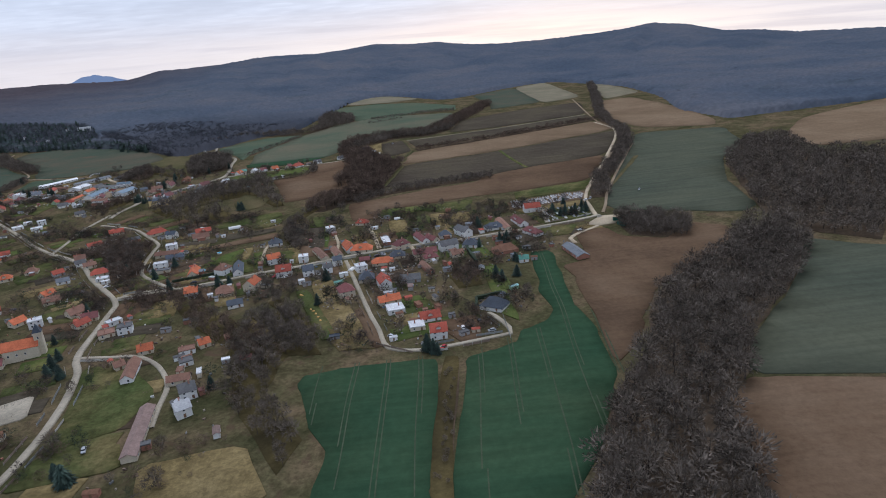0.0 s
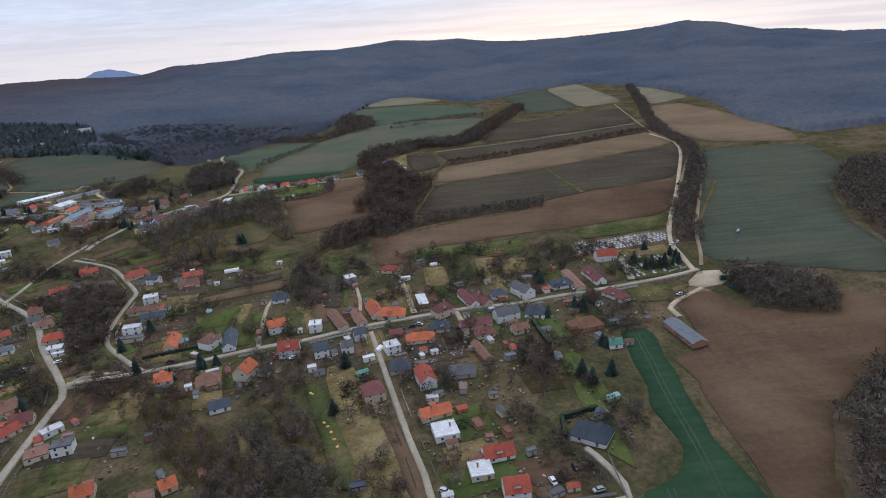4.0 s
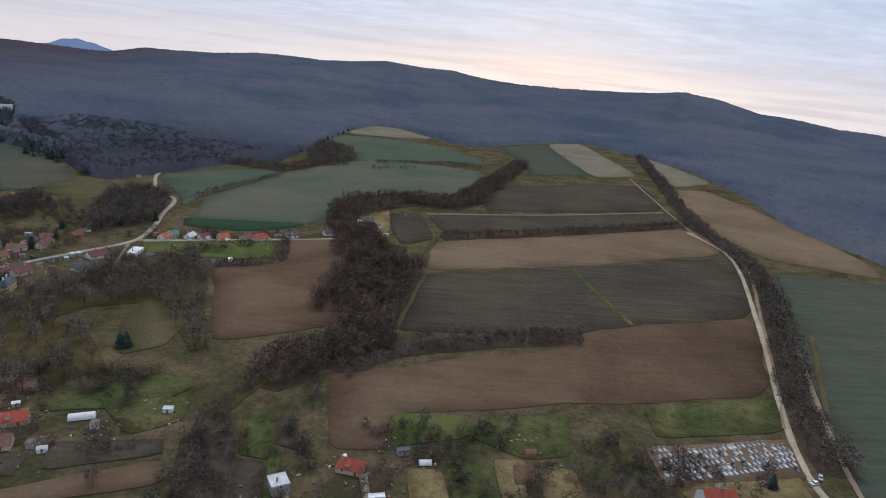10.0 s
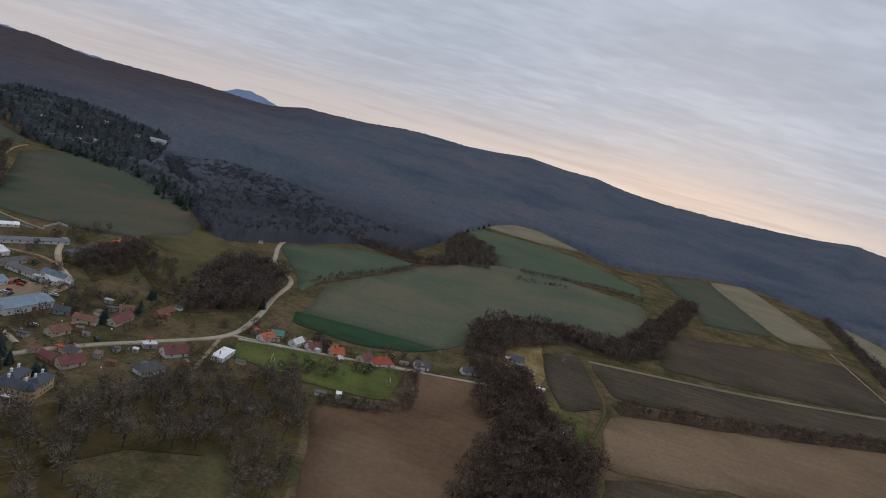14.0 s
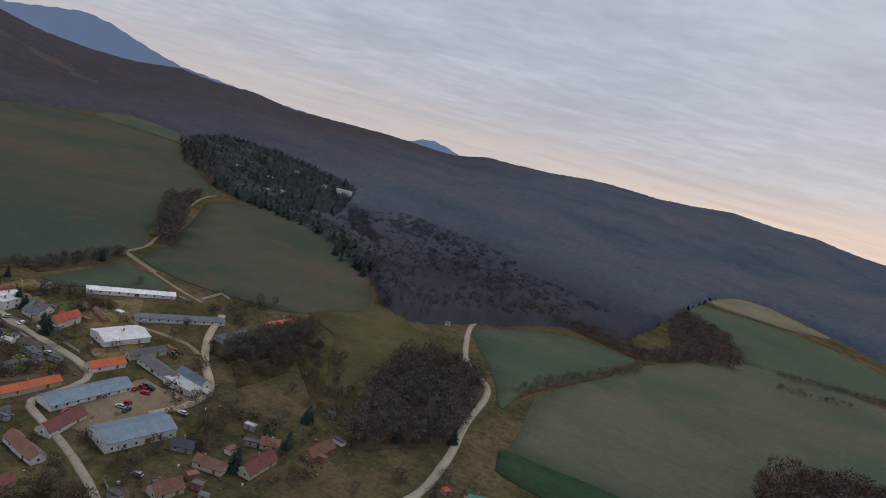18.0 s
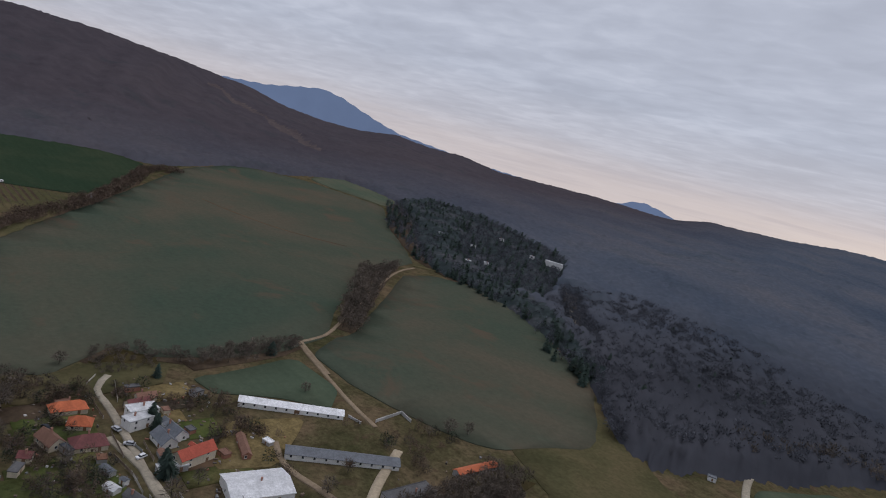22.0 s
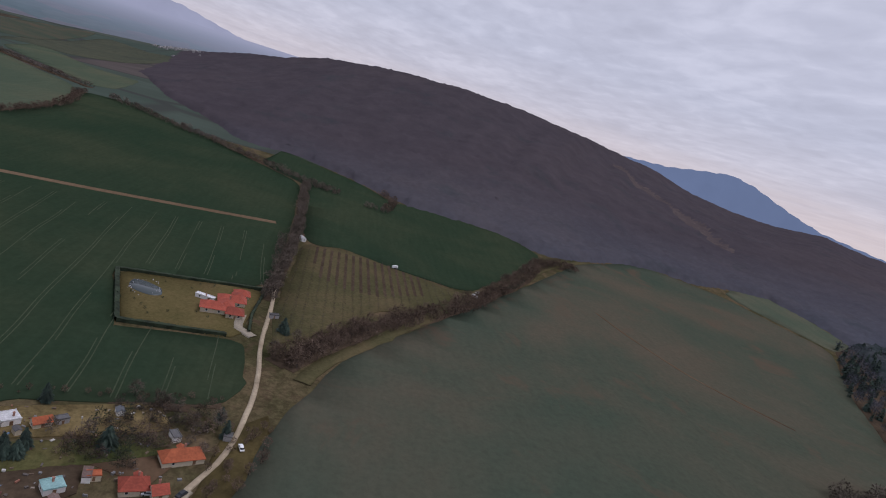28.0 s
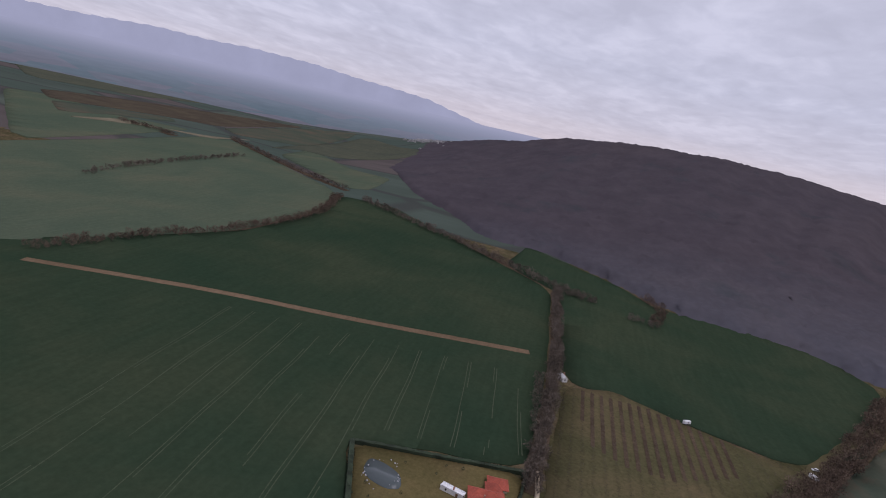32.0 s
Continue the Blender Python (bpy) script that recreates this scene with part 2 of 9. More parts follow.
def far_field_build(t, bs):
    p = obj_coord(t, (1, 0.55, 1), 0.35)
    v = t.nodes.new("ShaderNodeTexVoronoi")
    v.inputs["Scale"].default_value = 0.0042
    t.links.new(p, v.inputs["Vector"])
    hue = t.nodes.new("ShaderNodeSeparateColor")
    t.links.new(v.outputs["Color"], hue.inputs[0])
    # muted field colours, greyed with a little distance haze
    col = tramp(t, hue.outputs[0], [(0.0, (0.062, 0.082, 0.066)), (0.35, (0.076, 0.090, 0.072)), (0.6, (0.092, 0.080, 0.074)), (0.8, (0.066, 0.084, 0.068)), (1.0, (0.098, 0.098, 0.080))])
    t.nodes[col.node.name].color_ramp.interpolation = "CONSTANT"
    col = tmix(t, 0.5, col, tramp(t, tnoise(t, p, 0.012, 5.0, 0.6), [(0.3, 0.7), (0.7, 1.25)]), "MULTIPLY")
    e = t.nodes.new("ShaderNodeTexVoronoi")
    e.feature = "DISTANCE_TO_EDGE"
    e.inputs["Scale"].default_value = 0.0042
    t.links.new(p, e.inputs["Vector"])
    col = tmix(t, tramp(t, e.outputs[0], [(0.018, 0.8), (0.05, 0.0)]), col, (0.052, 0.055, 0.050))
    t.links.new(col, bs.inputs["Base Color"])


FAR_FIELDS = material("far_patchwork_of_fields", far_field_build, 1.0)


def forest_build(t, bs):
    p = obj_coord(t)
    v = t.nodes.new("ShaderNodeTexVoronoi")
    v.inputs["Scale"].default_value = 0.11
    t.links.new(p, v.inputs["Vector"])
    # distance haze is mixed into these bluish crown colours
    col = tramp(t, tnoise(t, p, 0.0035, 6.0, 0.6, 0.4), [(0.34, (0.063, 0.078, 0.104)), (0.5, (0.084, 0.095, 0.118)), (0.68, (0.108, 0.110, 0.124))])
    # crown middles lighter, gaps darker: crown shade painted into the colour
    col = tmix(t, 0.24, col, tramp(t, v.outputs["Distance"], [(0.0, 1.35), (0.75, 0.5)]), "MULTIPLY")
    # browner towards the west
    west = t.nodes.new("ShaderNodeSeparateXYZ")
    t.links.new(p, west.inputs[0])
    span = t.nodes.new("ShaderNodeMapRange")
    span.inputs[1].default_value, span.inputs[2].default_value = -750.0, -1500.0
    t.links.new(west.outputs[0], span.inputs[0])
    west_brown = tmix(t, 0.5, (0.064, 0.052, 0.056), tramp(t, tnoise(t, p, 0.02, 4.0, 0.6), [(0.3, 0.7), (0.7, 1.3)]), "MULTIPLY")
    col = tmix(t, span.outputs[0], col, tmix(t, 0.85, col, west_brown))
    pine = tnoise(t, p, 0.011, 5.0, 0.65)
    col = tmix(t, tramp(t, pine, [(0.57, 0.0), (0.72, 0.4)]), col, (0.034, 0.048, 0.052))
    # the nearer foot of the slope, painted darker and browner as less hazed
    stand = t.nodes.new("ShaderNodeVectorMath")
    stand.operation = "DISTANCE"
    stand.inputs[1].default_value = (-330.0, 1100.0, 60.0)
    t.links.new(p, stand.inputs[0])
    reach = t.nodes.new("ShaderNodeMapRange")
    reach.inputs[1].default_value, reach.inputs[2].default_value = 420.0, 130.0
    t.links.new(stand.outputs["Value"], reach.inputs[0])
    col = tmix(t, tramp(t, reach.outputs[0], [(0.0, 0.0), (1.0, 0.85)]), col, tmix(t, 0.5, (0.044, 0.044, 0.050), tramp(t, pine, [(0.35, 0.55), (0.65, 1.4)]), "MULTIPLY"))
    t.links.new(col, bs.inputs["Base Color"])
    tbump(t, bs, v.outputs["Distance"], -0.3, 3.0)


def young_build(t, bs):
    col = tramp(t, tnoise(t, obj_coord(t), 0.05, 5.0, 0.65), [(0.3, (0.068, 0.056, 0.058)), (0.7, (0.104, 0.084, 0.080))])
    t.links.new(col, bs.inputs["Base Color"])


def pine_build(t, bs):
    p = obj_coord(t)
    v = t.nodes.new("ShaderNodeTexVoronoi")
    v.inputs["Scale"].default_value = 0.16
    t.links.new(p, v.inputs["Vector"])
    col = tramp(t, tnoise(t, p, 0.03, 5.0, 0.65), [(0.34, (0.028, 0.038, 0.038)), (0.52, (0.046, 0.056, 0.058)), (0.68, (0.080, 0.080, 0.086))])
    # paints the shade of the gaps between crowns, lighter on their middles
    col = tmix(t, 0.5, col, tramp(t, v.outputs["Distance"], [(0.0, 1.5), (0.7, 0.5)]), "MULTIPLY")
    t.links.new(col, bs.inputs["Base Color"])
    tbump(t, bs, v.outputs["Distance"], -0.4, 3.0)


YOUNG = material("russet_young_growth", young_build, 1.0)
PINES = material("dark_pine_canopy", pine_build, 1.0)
FOREST = material("hazy_beech_forest", forest_build, 1.0)
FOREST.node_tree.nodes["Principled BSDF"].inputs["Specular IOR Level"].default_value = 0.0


def twig_build(lo, hi):
    def build(t, bs):
        g = t.nodes.new("ShaderNodeNewGeometry")
        col = tramp(t, g.outputs["Random Per Island"], [(0.0, lo), (1.0, hi)])
        col = tmix(t, 0.5, col, tramp(t, tnoise(t, obj_coord(t), 0.03, 3.0), [(0.3, 0.6), (0.7, 1.35)]), "MULTIPLY")
        col = tmix(t, 0.8, col, tramp(t, tnoise(t, obj_coord(t), 0.17, 2.0), [(0.34, 0.55), (0.66, 1.5)]), "MULTIPLY")
        t.links.new(col, bs.inputs["Base Color"])
    return build


TWIGS = material("bare_twigs", twig_build((0.096, 0.080, 0.064), (0.142, 0.118, 0.096)), 1.0)
TWIGS_RED = material("russet_twigs", twig_build((0.092, 0.068, 0.052), (0.135, 0.100, 0.076)), 1.0)
# cool grey to match the haze tint painted into the canopy
TWIGS_GREY = material("grey_forest_twigs", twig_build((0.070, 0.073, 0.084), (0.105, 0.108, 0.122)), 1.0)
BARK = material("grey_bark", twig_build((0.055, 0.046, 0.040), (0.085, 0.072, 0.062)), 1.0)
NEEDLES = material("dark_needles", twig_build((0.018, 0.032, 0.026), (0.044, 0.064, 0.048)), 0.9)
HEDGE_LEAF = material("dark_hedge_leaves", twig_build((0.014, 0.024, 0.014), (0.034, 0.046, 0.024)), 0.9)



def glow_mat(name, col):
    """A plain far backdrop that glows by itself, with distance haze in its colour."""
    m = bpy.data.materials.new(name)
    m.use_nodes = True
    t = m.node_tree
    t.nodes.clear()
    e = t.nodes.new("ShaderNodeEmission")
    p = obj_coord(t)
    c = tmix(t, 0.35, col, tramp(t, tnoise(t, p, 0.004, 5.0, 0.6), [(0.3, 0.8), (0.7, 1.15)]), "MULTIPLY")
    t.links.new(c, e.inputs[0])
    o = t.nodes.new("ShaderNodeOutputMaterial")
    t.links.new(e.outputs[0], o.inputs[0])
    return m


FAR_BLUE = glow_mat("hazy_blue_hills_glow", (0.135, 0.170, 0.245))
FAR_PALE = glow_mat("hazy_pale_hills_glow", (0.325, 0.330, 0.385))


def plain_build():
    """Glowing fields of the far plain, painted haze paler and bluer towards the horizon."""
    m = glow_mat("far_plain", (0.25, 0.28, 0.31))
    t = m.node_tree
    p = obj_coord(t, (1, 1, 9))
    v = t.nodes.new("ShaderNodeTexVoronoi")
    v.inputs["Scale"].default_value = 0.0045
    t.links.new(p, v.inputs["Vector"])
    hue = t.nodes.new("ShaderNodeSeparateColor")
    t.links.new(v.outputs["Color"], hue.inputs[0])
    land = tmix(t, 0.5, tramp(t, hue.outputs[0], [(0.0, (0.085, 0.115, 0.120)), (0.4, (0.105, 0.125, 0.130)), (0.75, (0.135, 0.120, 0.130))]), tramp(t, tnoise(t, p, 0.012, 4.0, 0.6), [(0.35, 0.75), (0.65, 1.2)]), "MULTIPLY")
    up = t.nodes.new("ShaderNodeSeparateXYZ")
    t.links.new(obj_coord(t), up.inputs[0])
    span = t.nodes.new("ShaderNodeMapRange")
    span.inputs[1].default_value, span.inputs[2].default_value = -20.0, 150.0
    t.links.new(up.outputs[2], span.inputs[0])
    # haze painted by height, since the sheet rises with distance
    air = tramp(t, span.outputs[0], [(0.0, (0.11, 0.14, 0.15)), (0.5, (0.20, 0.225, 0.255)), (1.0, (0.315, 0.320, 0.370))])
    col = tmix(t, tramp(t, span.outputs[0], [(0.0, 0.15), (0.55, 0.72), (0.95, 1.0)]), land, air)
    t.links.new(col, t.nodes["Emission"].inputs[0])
    return m


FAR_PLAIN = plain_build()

# ---- the lie of the land: a village in a shallow valley under wooded hills ----
CX, CY = -216.0, 540.0
AZ = [-180, -110, -90, -60, -45, -42, -39, -36, -33, -30, -27, -24, -21, -18, -15, -12, -9, -6, -3, 0, 3, 6, 9, 12, 15, 18, 21, 24, 27, 30, 33, 36, 39, 42, 45, 48, 51, 54, 57, 60, 63, 66, 69, 72, 75, 78, 81, 84, 87, 90, 93, 96, 100, 107, 125, 180]
FOOT = [2284, 2277, 1115, 985, 951, 1025, 1099, 1177, 1250, 1306, 1375, 1447, 1380, 1246, 1118, 1150, 1223, 1299, 1295, 1063, 1063, 979, 853, 740, 647, 595, 578, 667, 707, 761, 799, 847, 929, 1144, 1283, 1408, 1535, 1496, 1376, 1229, 1081, 1099, 1089, 1079, 1120, 1159, 1199, 1187, 1240, 1338, 1417, 1609, 1874, 2402, 3242, 2683]
CREST = [3184, 3182, 2656, 2824, 2911, 2929, 2943, 2957, 2972, 2987, 3003, 3019, 3037, 3057, 3077, 3098, 3120, 3097, 3074, 3031, 2987, 2948, 2911, 2892, 2878, 2876, 2881, 2900, 2915, 2926, 2938, 2936, 2935, 2934, 2934, 2935, 2936, 2851, 2723, 2535, 2348, 2203, 2086, 2022, 2005, 2011, 2059, 2122, 2201, 2286, 2371, 2461, 2581, 2869, 3869, 3583]
RISE = [0.0, 0.0, -0.6, -0.6, -1.91, -1.91, -1.87, -1.51, -1.38, -0.65, -0.31, -0.69, -0.93, -1.07, -1.16, -1.19, -1.03, -0.6, -0.62, -0.35, -0.69, -0.89, -0.81, -0.86, -1.19, -1.34, -1.37, -1.99, -1.99, -1.8, -1.93, -1.98, -1.72, -1.2, -1.21, -0.87, -1.25, -1.22, -0.91, -0.09, 0.29, 0.71, 1.01, 1.25, 1.29, 1.2, 1.1, 0.75, 0.3, -0.55, -1.1, -1.79, -2.6, -3.0, -3.0, -3.0]
EYE = 149.0


def soft(v, w):
    return w * np.logaddexp(0.0, v / w)


def base(x, y):
    """The valley floor, in kilometres from the start: a shallow tilt, flat beyond the fields."""
    u, v = np.clip(x, -1700.0, 450.0) / 1000.0, np.clip(y, 100.0, 1700.0) / 1000.0
    z = 0.5 + 33.6 * u + 3.3 * v + 20.2 * u * u - 19.1 * u * v - 0.3 * v * v - 0.012 * soft(-x - 1700.0, 80.0)
    return z + 1.0 * np.sin(x / 117.0 + 0.7) * np.sin(y / 153.0)


def ground(x, y):
    x, y = np.asarray(x, float), np.asarray(y, float)
    r, a = np.hypot(x - CX, y - CY), np.degrees(np.arctan2(CX - x, y - CY))
    foot, crest = np.interp(a, AZ, FOOT), np.interp(a, AZ, CREST)
    top = EYE + crest * np.tan(np.radians(np.interp(a, AZ, RISE)))
    floor_z = base(x, y)
    z = floor_z
    u = np.clip((r - foot) / (crest - foot), 0.0, 1.0)
    spur = np.sin(a * 0.62 + 1.0) + 0.6 * np.sin(a * 1.37 + r / 900.0) + 0.35 * np.sin(a * 2.9 - r / 500.0)
    up = u ** 1.4 * (1.0 - 0.16 * spur * (1.0 - 0.75 * np.clip((a - 64.0) / 10.0, 0.0, 1.0)) * np.sin(np.pi * u))
    z = z + np.maximum(top - z, 0.0) * up
    # the far side of the wooded ridges falls away; the plain to the west does not
    wooded = np.clip((92.0 - a) / 10.0, 0.0, 1.0) * np.clip((a + 110.0) / 10.0, 0.0, 1.0)
    return z - 0.12 * np.maximum(r - crest - 60.0, 0.0) * wooded


EDGE_AZ = [-118.6, -72.1, -64.9, -61.0, -50.0, -46.7, -39.1, -33.6, -29.5, -23.5, -20.0, -17.1, -14.6, -10.9, -5.2, -2.6, 0.1, 0.6, 6.2, 12.9, 14.3, 16.1, 20.9, 23.2, 26.7, 29.0, 34.2, 38.9, 43.1, 50.5, 51.0, 56.4, 59.5, 61.2, 64.4, 72.6, 74.2, 82.8, 84.8, 89.3, 94.0, 98.7, 104.5]
EDGE_R = [1195, 1172, 1105, 708, 793, 869, 1057, 1199, 1276, 1419, 1309, 1161, 1054, 1135, 1280, 1251, 905, 650, 657, 547, 569, 514, 519, 617, 661, 709, 774, 804, 1211, 1337, 1199, 1190, 1065, 1008, 1065, 1038, 1070, 1183, 1124, 1280, 1404, 1887, 2531]


def gz(x, y):
    return float(ground(x, y))


# ---- helpers for building ----
def part(name, bm, mat, parent=None, label="", smooth=False):
    me = bpy.data.meshes.new(name)
    bm.to_mesh(me)
    bm.free()
    if smooth:
        me.shade_smooth()
    for m in (mat if isinstance(mat, (list, tuple)) else [mat]):
        me.materials.append(m)
    ob = new(name, me)
    if parent is not None:
        ob.parent = parent
    if label:
        ob["label"] = label
    return ob


def from_arrays(name, verts, faces, mat, smooth=False):
    me = bpy.data.meshes.new(name)
    me.from_pydata(verts, [], faces)
    if smooth:
        me.shade_smooth()
    me.materials.append(mat)
    return new(name, me)


def mesh_np(name, verts, faces, mats, slots=None):
    me = bpy.data.meshes.new(name)
    n, k = faces.shape
    me.vertices.add(len(verts))
    me.vertices.foreach_set("co", np.ascontiguousarray(verts, dtype=np.float32).ravel())
    me.loops.add(n * k)
    me.loops.foreach_set("vertex_index", np.ascontiguousarray(faces, dtype=np.int32).ravel())
    me.polygons.add(n)
    me.polygons.foreach_set("loop_start", np.arange(0, n * k, k, dtype=np.int32))
    for m in mats:
        me.materials.append(m)
    if slots is not None:
        me.polygons.foreach_set("material_index", np.ascontiguousarray(slots, dtype=np.int32))
    me.update(calc_edges=True)
    return me


def setting(ob, label):
    return tagged(ob, label, "", "", "structure")


def rounded(pts, times=2, cut=0.1):
    """Corner cutting, so that a field's or a road's outline runs on in curves."""
    for _ in range(times):
        out = []
        for (ax, ay), (bx, by) in zip(pts, pts[1:] + pts[:1]):
            out += [(ax + (bx - ax) * cut, ay + (by - ay) * cut), (bx + (ax - bx) * cut, by + (ay - by) * cut)]
        pts = out
    return pts


def wobble(pts, size, step=14.0, closed=True):
    out = []
    ends = pts[1:] + pts[:1] if closed else pts[1:]
    for (ax, ay), (bx, by) in zip(pts, ends):
        n = max(1, int(math.hypot(bx - ax, by - ay) / step))
        for i in range(n):
            x, y = ax + (bx - ax) * i / n, ay + (by - ay) * i / n
            d = noise.noise_vector((x * 0.05, y * 0.05, 3.0))
            e = noise.noise_vector((x * 0.2, y * 0.2, 7.0))
            out.append((x + (d.x + 0.5 * e.x) * size, y + (d.y + 0.5 * e.y) * size))
    if not closed:
        out.append(pts[-1])
    return out


def flat_rim(me):
    """The steep rim of a patch keeps its own shading."""
    for p in me.polygons:
        if abs(p.normal.z) < 0.6:
            p.use_smooth = False


def sheet(name, pts, mat, lift, label, cell=30.0):
    """A patch of ground cover that follows the lie of the land."""
    bm = bmesh.new()
    bm.faces.new([bm.verts.new((x, y, 0)) for x, y in pts])
    xs, ys = [p[0] for p in pts], [p[1] for p in pts]
    for lo, hi, axis in ((min(xs), max(xs), 0), (min(ys), max(ys), 1)):
        v = math.floor(lo / cell + 1) * cell
        while v < hi:
            no = (1, 0, 0) if axis == 0 else (0, 1, 0)
            co = (v, 0, 0) if axis == 0 else (0, v, 0)
            bmesh.ops.bisect_plane(bm, geom=bm.verts[:] + bm.edges[:] + bm.faces[:], plane_co=co, plane_no=no)
            v += cell
    bmesh.ops.triangulate(bm, faces=bm.faces[:])
    for v in bm.verts:
        v.co.z = gz(v.co.x, v.co.y) + lift
    rim = bmesh.ops.extrude_edge_only(bm, edges=[e for e in bm.edges if e.is_boundary])
    for v in rim["geom"]:
        if isinstance(v, bmesh.types.BMVert):
            v.co.z -= lift + 0.4
    bmesh.ops.recalc_face_normals(bm, faces=bm.faces[:])
    if sum(f.normal.z for f in bm.faces) < 0:
        bmesh.ops.reverse_faces(bm, faces=bm.faces[:])
    ob = part(name, bm, mat, smooth=True)
    flat_rim(ob.data)
    return setting(ob, label)


def smooth_line(pts, step=6.0):
    """A curve through the given places."""
    p = [pts[0]] + list(pts) + [pts[-1]]
    out = []
    for i in range(1, len(p) - 2):
        a, b, c, d = [np.array(q, float) for q in p[i - 1:i + 3]]
        n = max(1, int(np.linalg.norm(c - b) / step))
        for k in range(n):
            u = k / n
            out.append(tuple(0.5 * (2 * b + (c - a) * u + (2 * a - 5 * b + 4 * c - d) * u * u + (3 * b - a - 3 * c + d) * u ** 3)))
    out.append(tuple(map(float, pts[-1])))
    return out


def ribbon(name, pts, width, mat, lift, label, rag=0.3):
    line = smooth_line(pts)
    verts, faces = [], []
    for i, (x, y) in enumerate(line):
        ax, ay = line[max(i - 1, 0)]
        bx, by = line[min(i + 1, len(line) - 1)]
        d = math.hypot(bx - ax, by - ay) or 1.0
        nx, ny = -(by - ay) / d, (bx - ax) / d
        w1 = width / 2 + rag * noise.noise((x * 0.09, y * 0.09, 1.0))
        w2 = width / 2 + rag * noise.noise((x * 0.09, y * 0.09, 5.0))
        for k, s in enumerate((w1 + 0.25, w1, 0.0, -w2, -w2 - 0.25)):
            px, py = x + nx * s, y + ny * s
            verts.append((px, py, gz(px, py) + (-0.3, lift, lift + 0.06, lift, -0.3)[k]))
        if i:
            o = 5 * i
            faces += [(o - 5 + q, o - 4 + q, o + 1 + q, o + q) for q in range(4)]
    ob = from_arrays(name, verts, faces, mat, True)
    flat_rim(ob.data)
    return setting(ob, label)


# ---- the ground, one sheet to the horizon ----
def land_sheet():
    rings = list(np.arange(0, 1400, 14.0)) + list(np.arange(1400, 3300, 28.0)) + list(np.arange(3300, 4250, 95.0))
    n = 720
    ang = np.radians(np.arange(n) * 360.0 / n)
    r = np.array(rings[1:])[:, None]
    x, y = CX - r * np.sin(ang), CY + r * np.cos(ang)
    z = ground(x, y)
    verts = [(CX, CY, gz(CX, CY))] + list(zip(x.ravel().tolist(), y.ravel().tolist(), z.ravel().tolist()))
    faces = [(0, 1 + i, 1 + (i + 1) % n) for i in range(n)]
    for k in range(len(rings) - 2):
        a, b = 1 + k * n, 1 + (k + 1) * n
        faces += [(a + i, b + i, b + (i + 1) % n, a + (i + 1) % n) for i in range(n)]
    ob = setting(from_arrays("ground", verts, faces, GROUND, True), "rough winter grassland and earth of the valley")
    # beyond the valley: the far plain's patchwork
    ob.data.materials.append(FAR_FIELDS)
    mid = np.empty(len(ob.data.polygons) * 3)
    ob.data.polygons.foreach_get("center", mid)
    mid = mid.reshape(-1, 3)
    plain = (mid[:, 0] < -1330) & (mid[:, 1] < 760) | (np.hypot(mid[:, 0] - CX, mid[:, 1] - CY) > 2300)
    ob.data.polygons.foreach_set("material_index", plain.astype(np.int32))
    return ob


land_sheet()


# ---- the wooded hills: a canopy of crowns over the slopes ----
def inside(pts, x, y):
    ok = np.zeros(len(x), bool)
    p = np.array(pts, float)
    for (ax, ay), (bx, by) in zip(p, np.roll(p, -1, 0)):
        cross = (ay > y) != (by > y)
        with np.errstate(divide="ignore", invalid="ignore"):
            ok ^= cross & (x < (bx - ax) * (y - ay) / (by - ay) + ax)
    return ok


def line_distance(pts, x, y):
    best = np.full(np.shape(x), 1e9)
    for (ax, ay), (bx, by) in zip(pts, pts[1:]):
        u = np.clip(((x - ax) * (bx - ax) + (y - ay) * (by - ay)) / ((bx - ax) ** 2 + (by - ay) ** 2), 0, 1)
        best = np.minimum(best, np.hypot(x - ax - u * (bx - ax), y - ay - u * (by - ay)))
    return best


PINEWOOD = [(-1030, 1372), (-1064, 1500), (-960, 1540), (-880, 1400), (-760, 1262), (-640, 1226), (-560, 1196), (-490, 1140), (-448, 1102), (-456, 1084), (-500, 1104), (-562, 1160), (-610, 1168), (-682, 1168), (-734, 1176), (-884, 1254)]
RESORT = [(-960, 1540), (-740, 1480), (-640, 1310), (-600, 1230), (-640, 1226), (-760, 1262), (-880, 1400)]


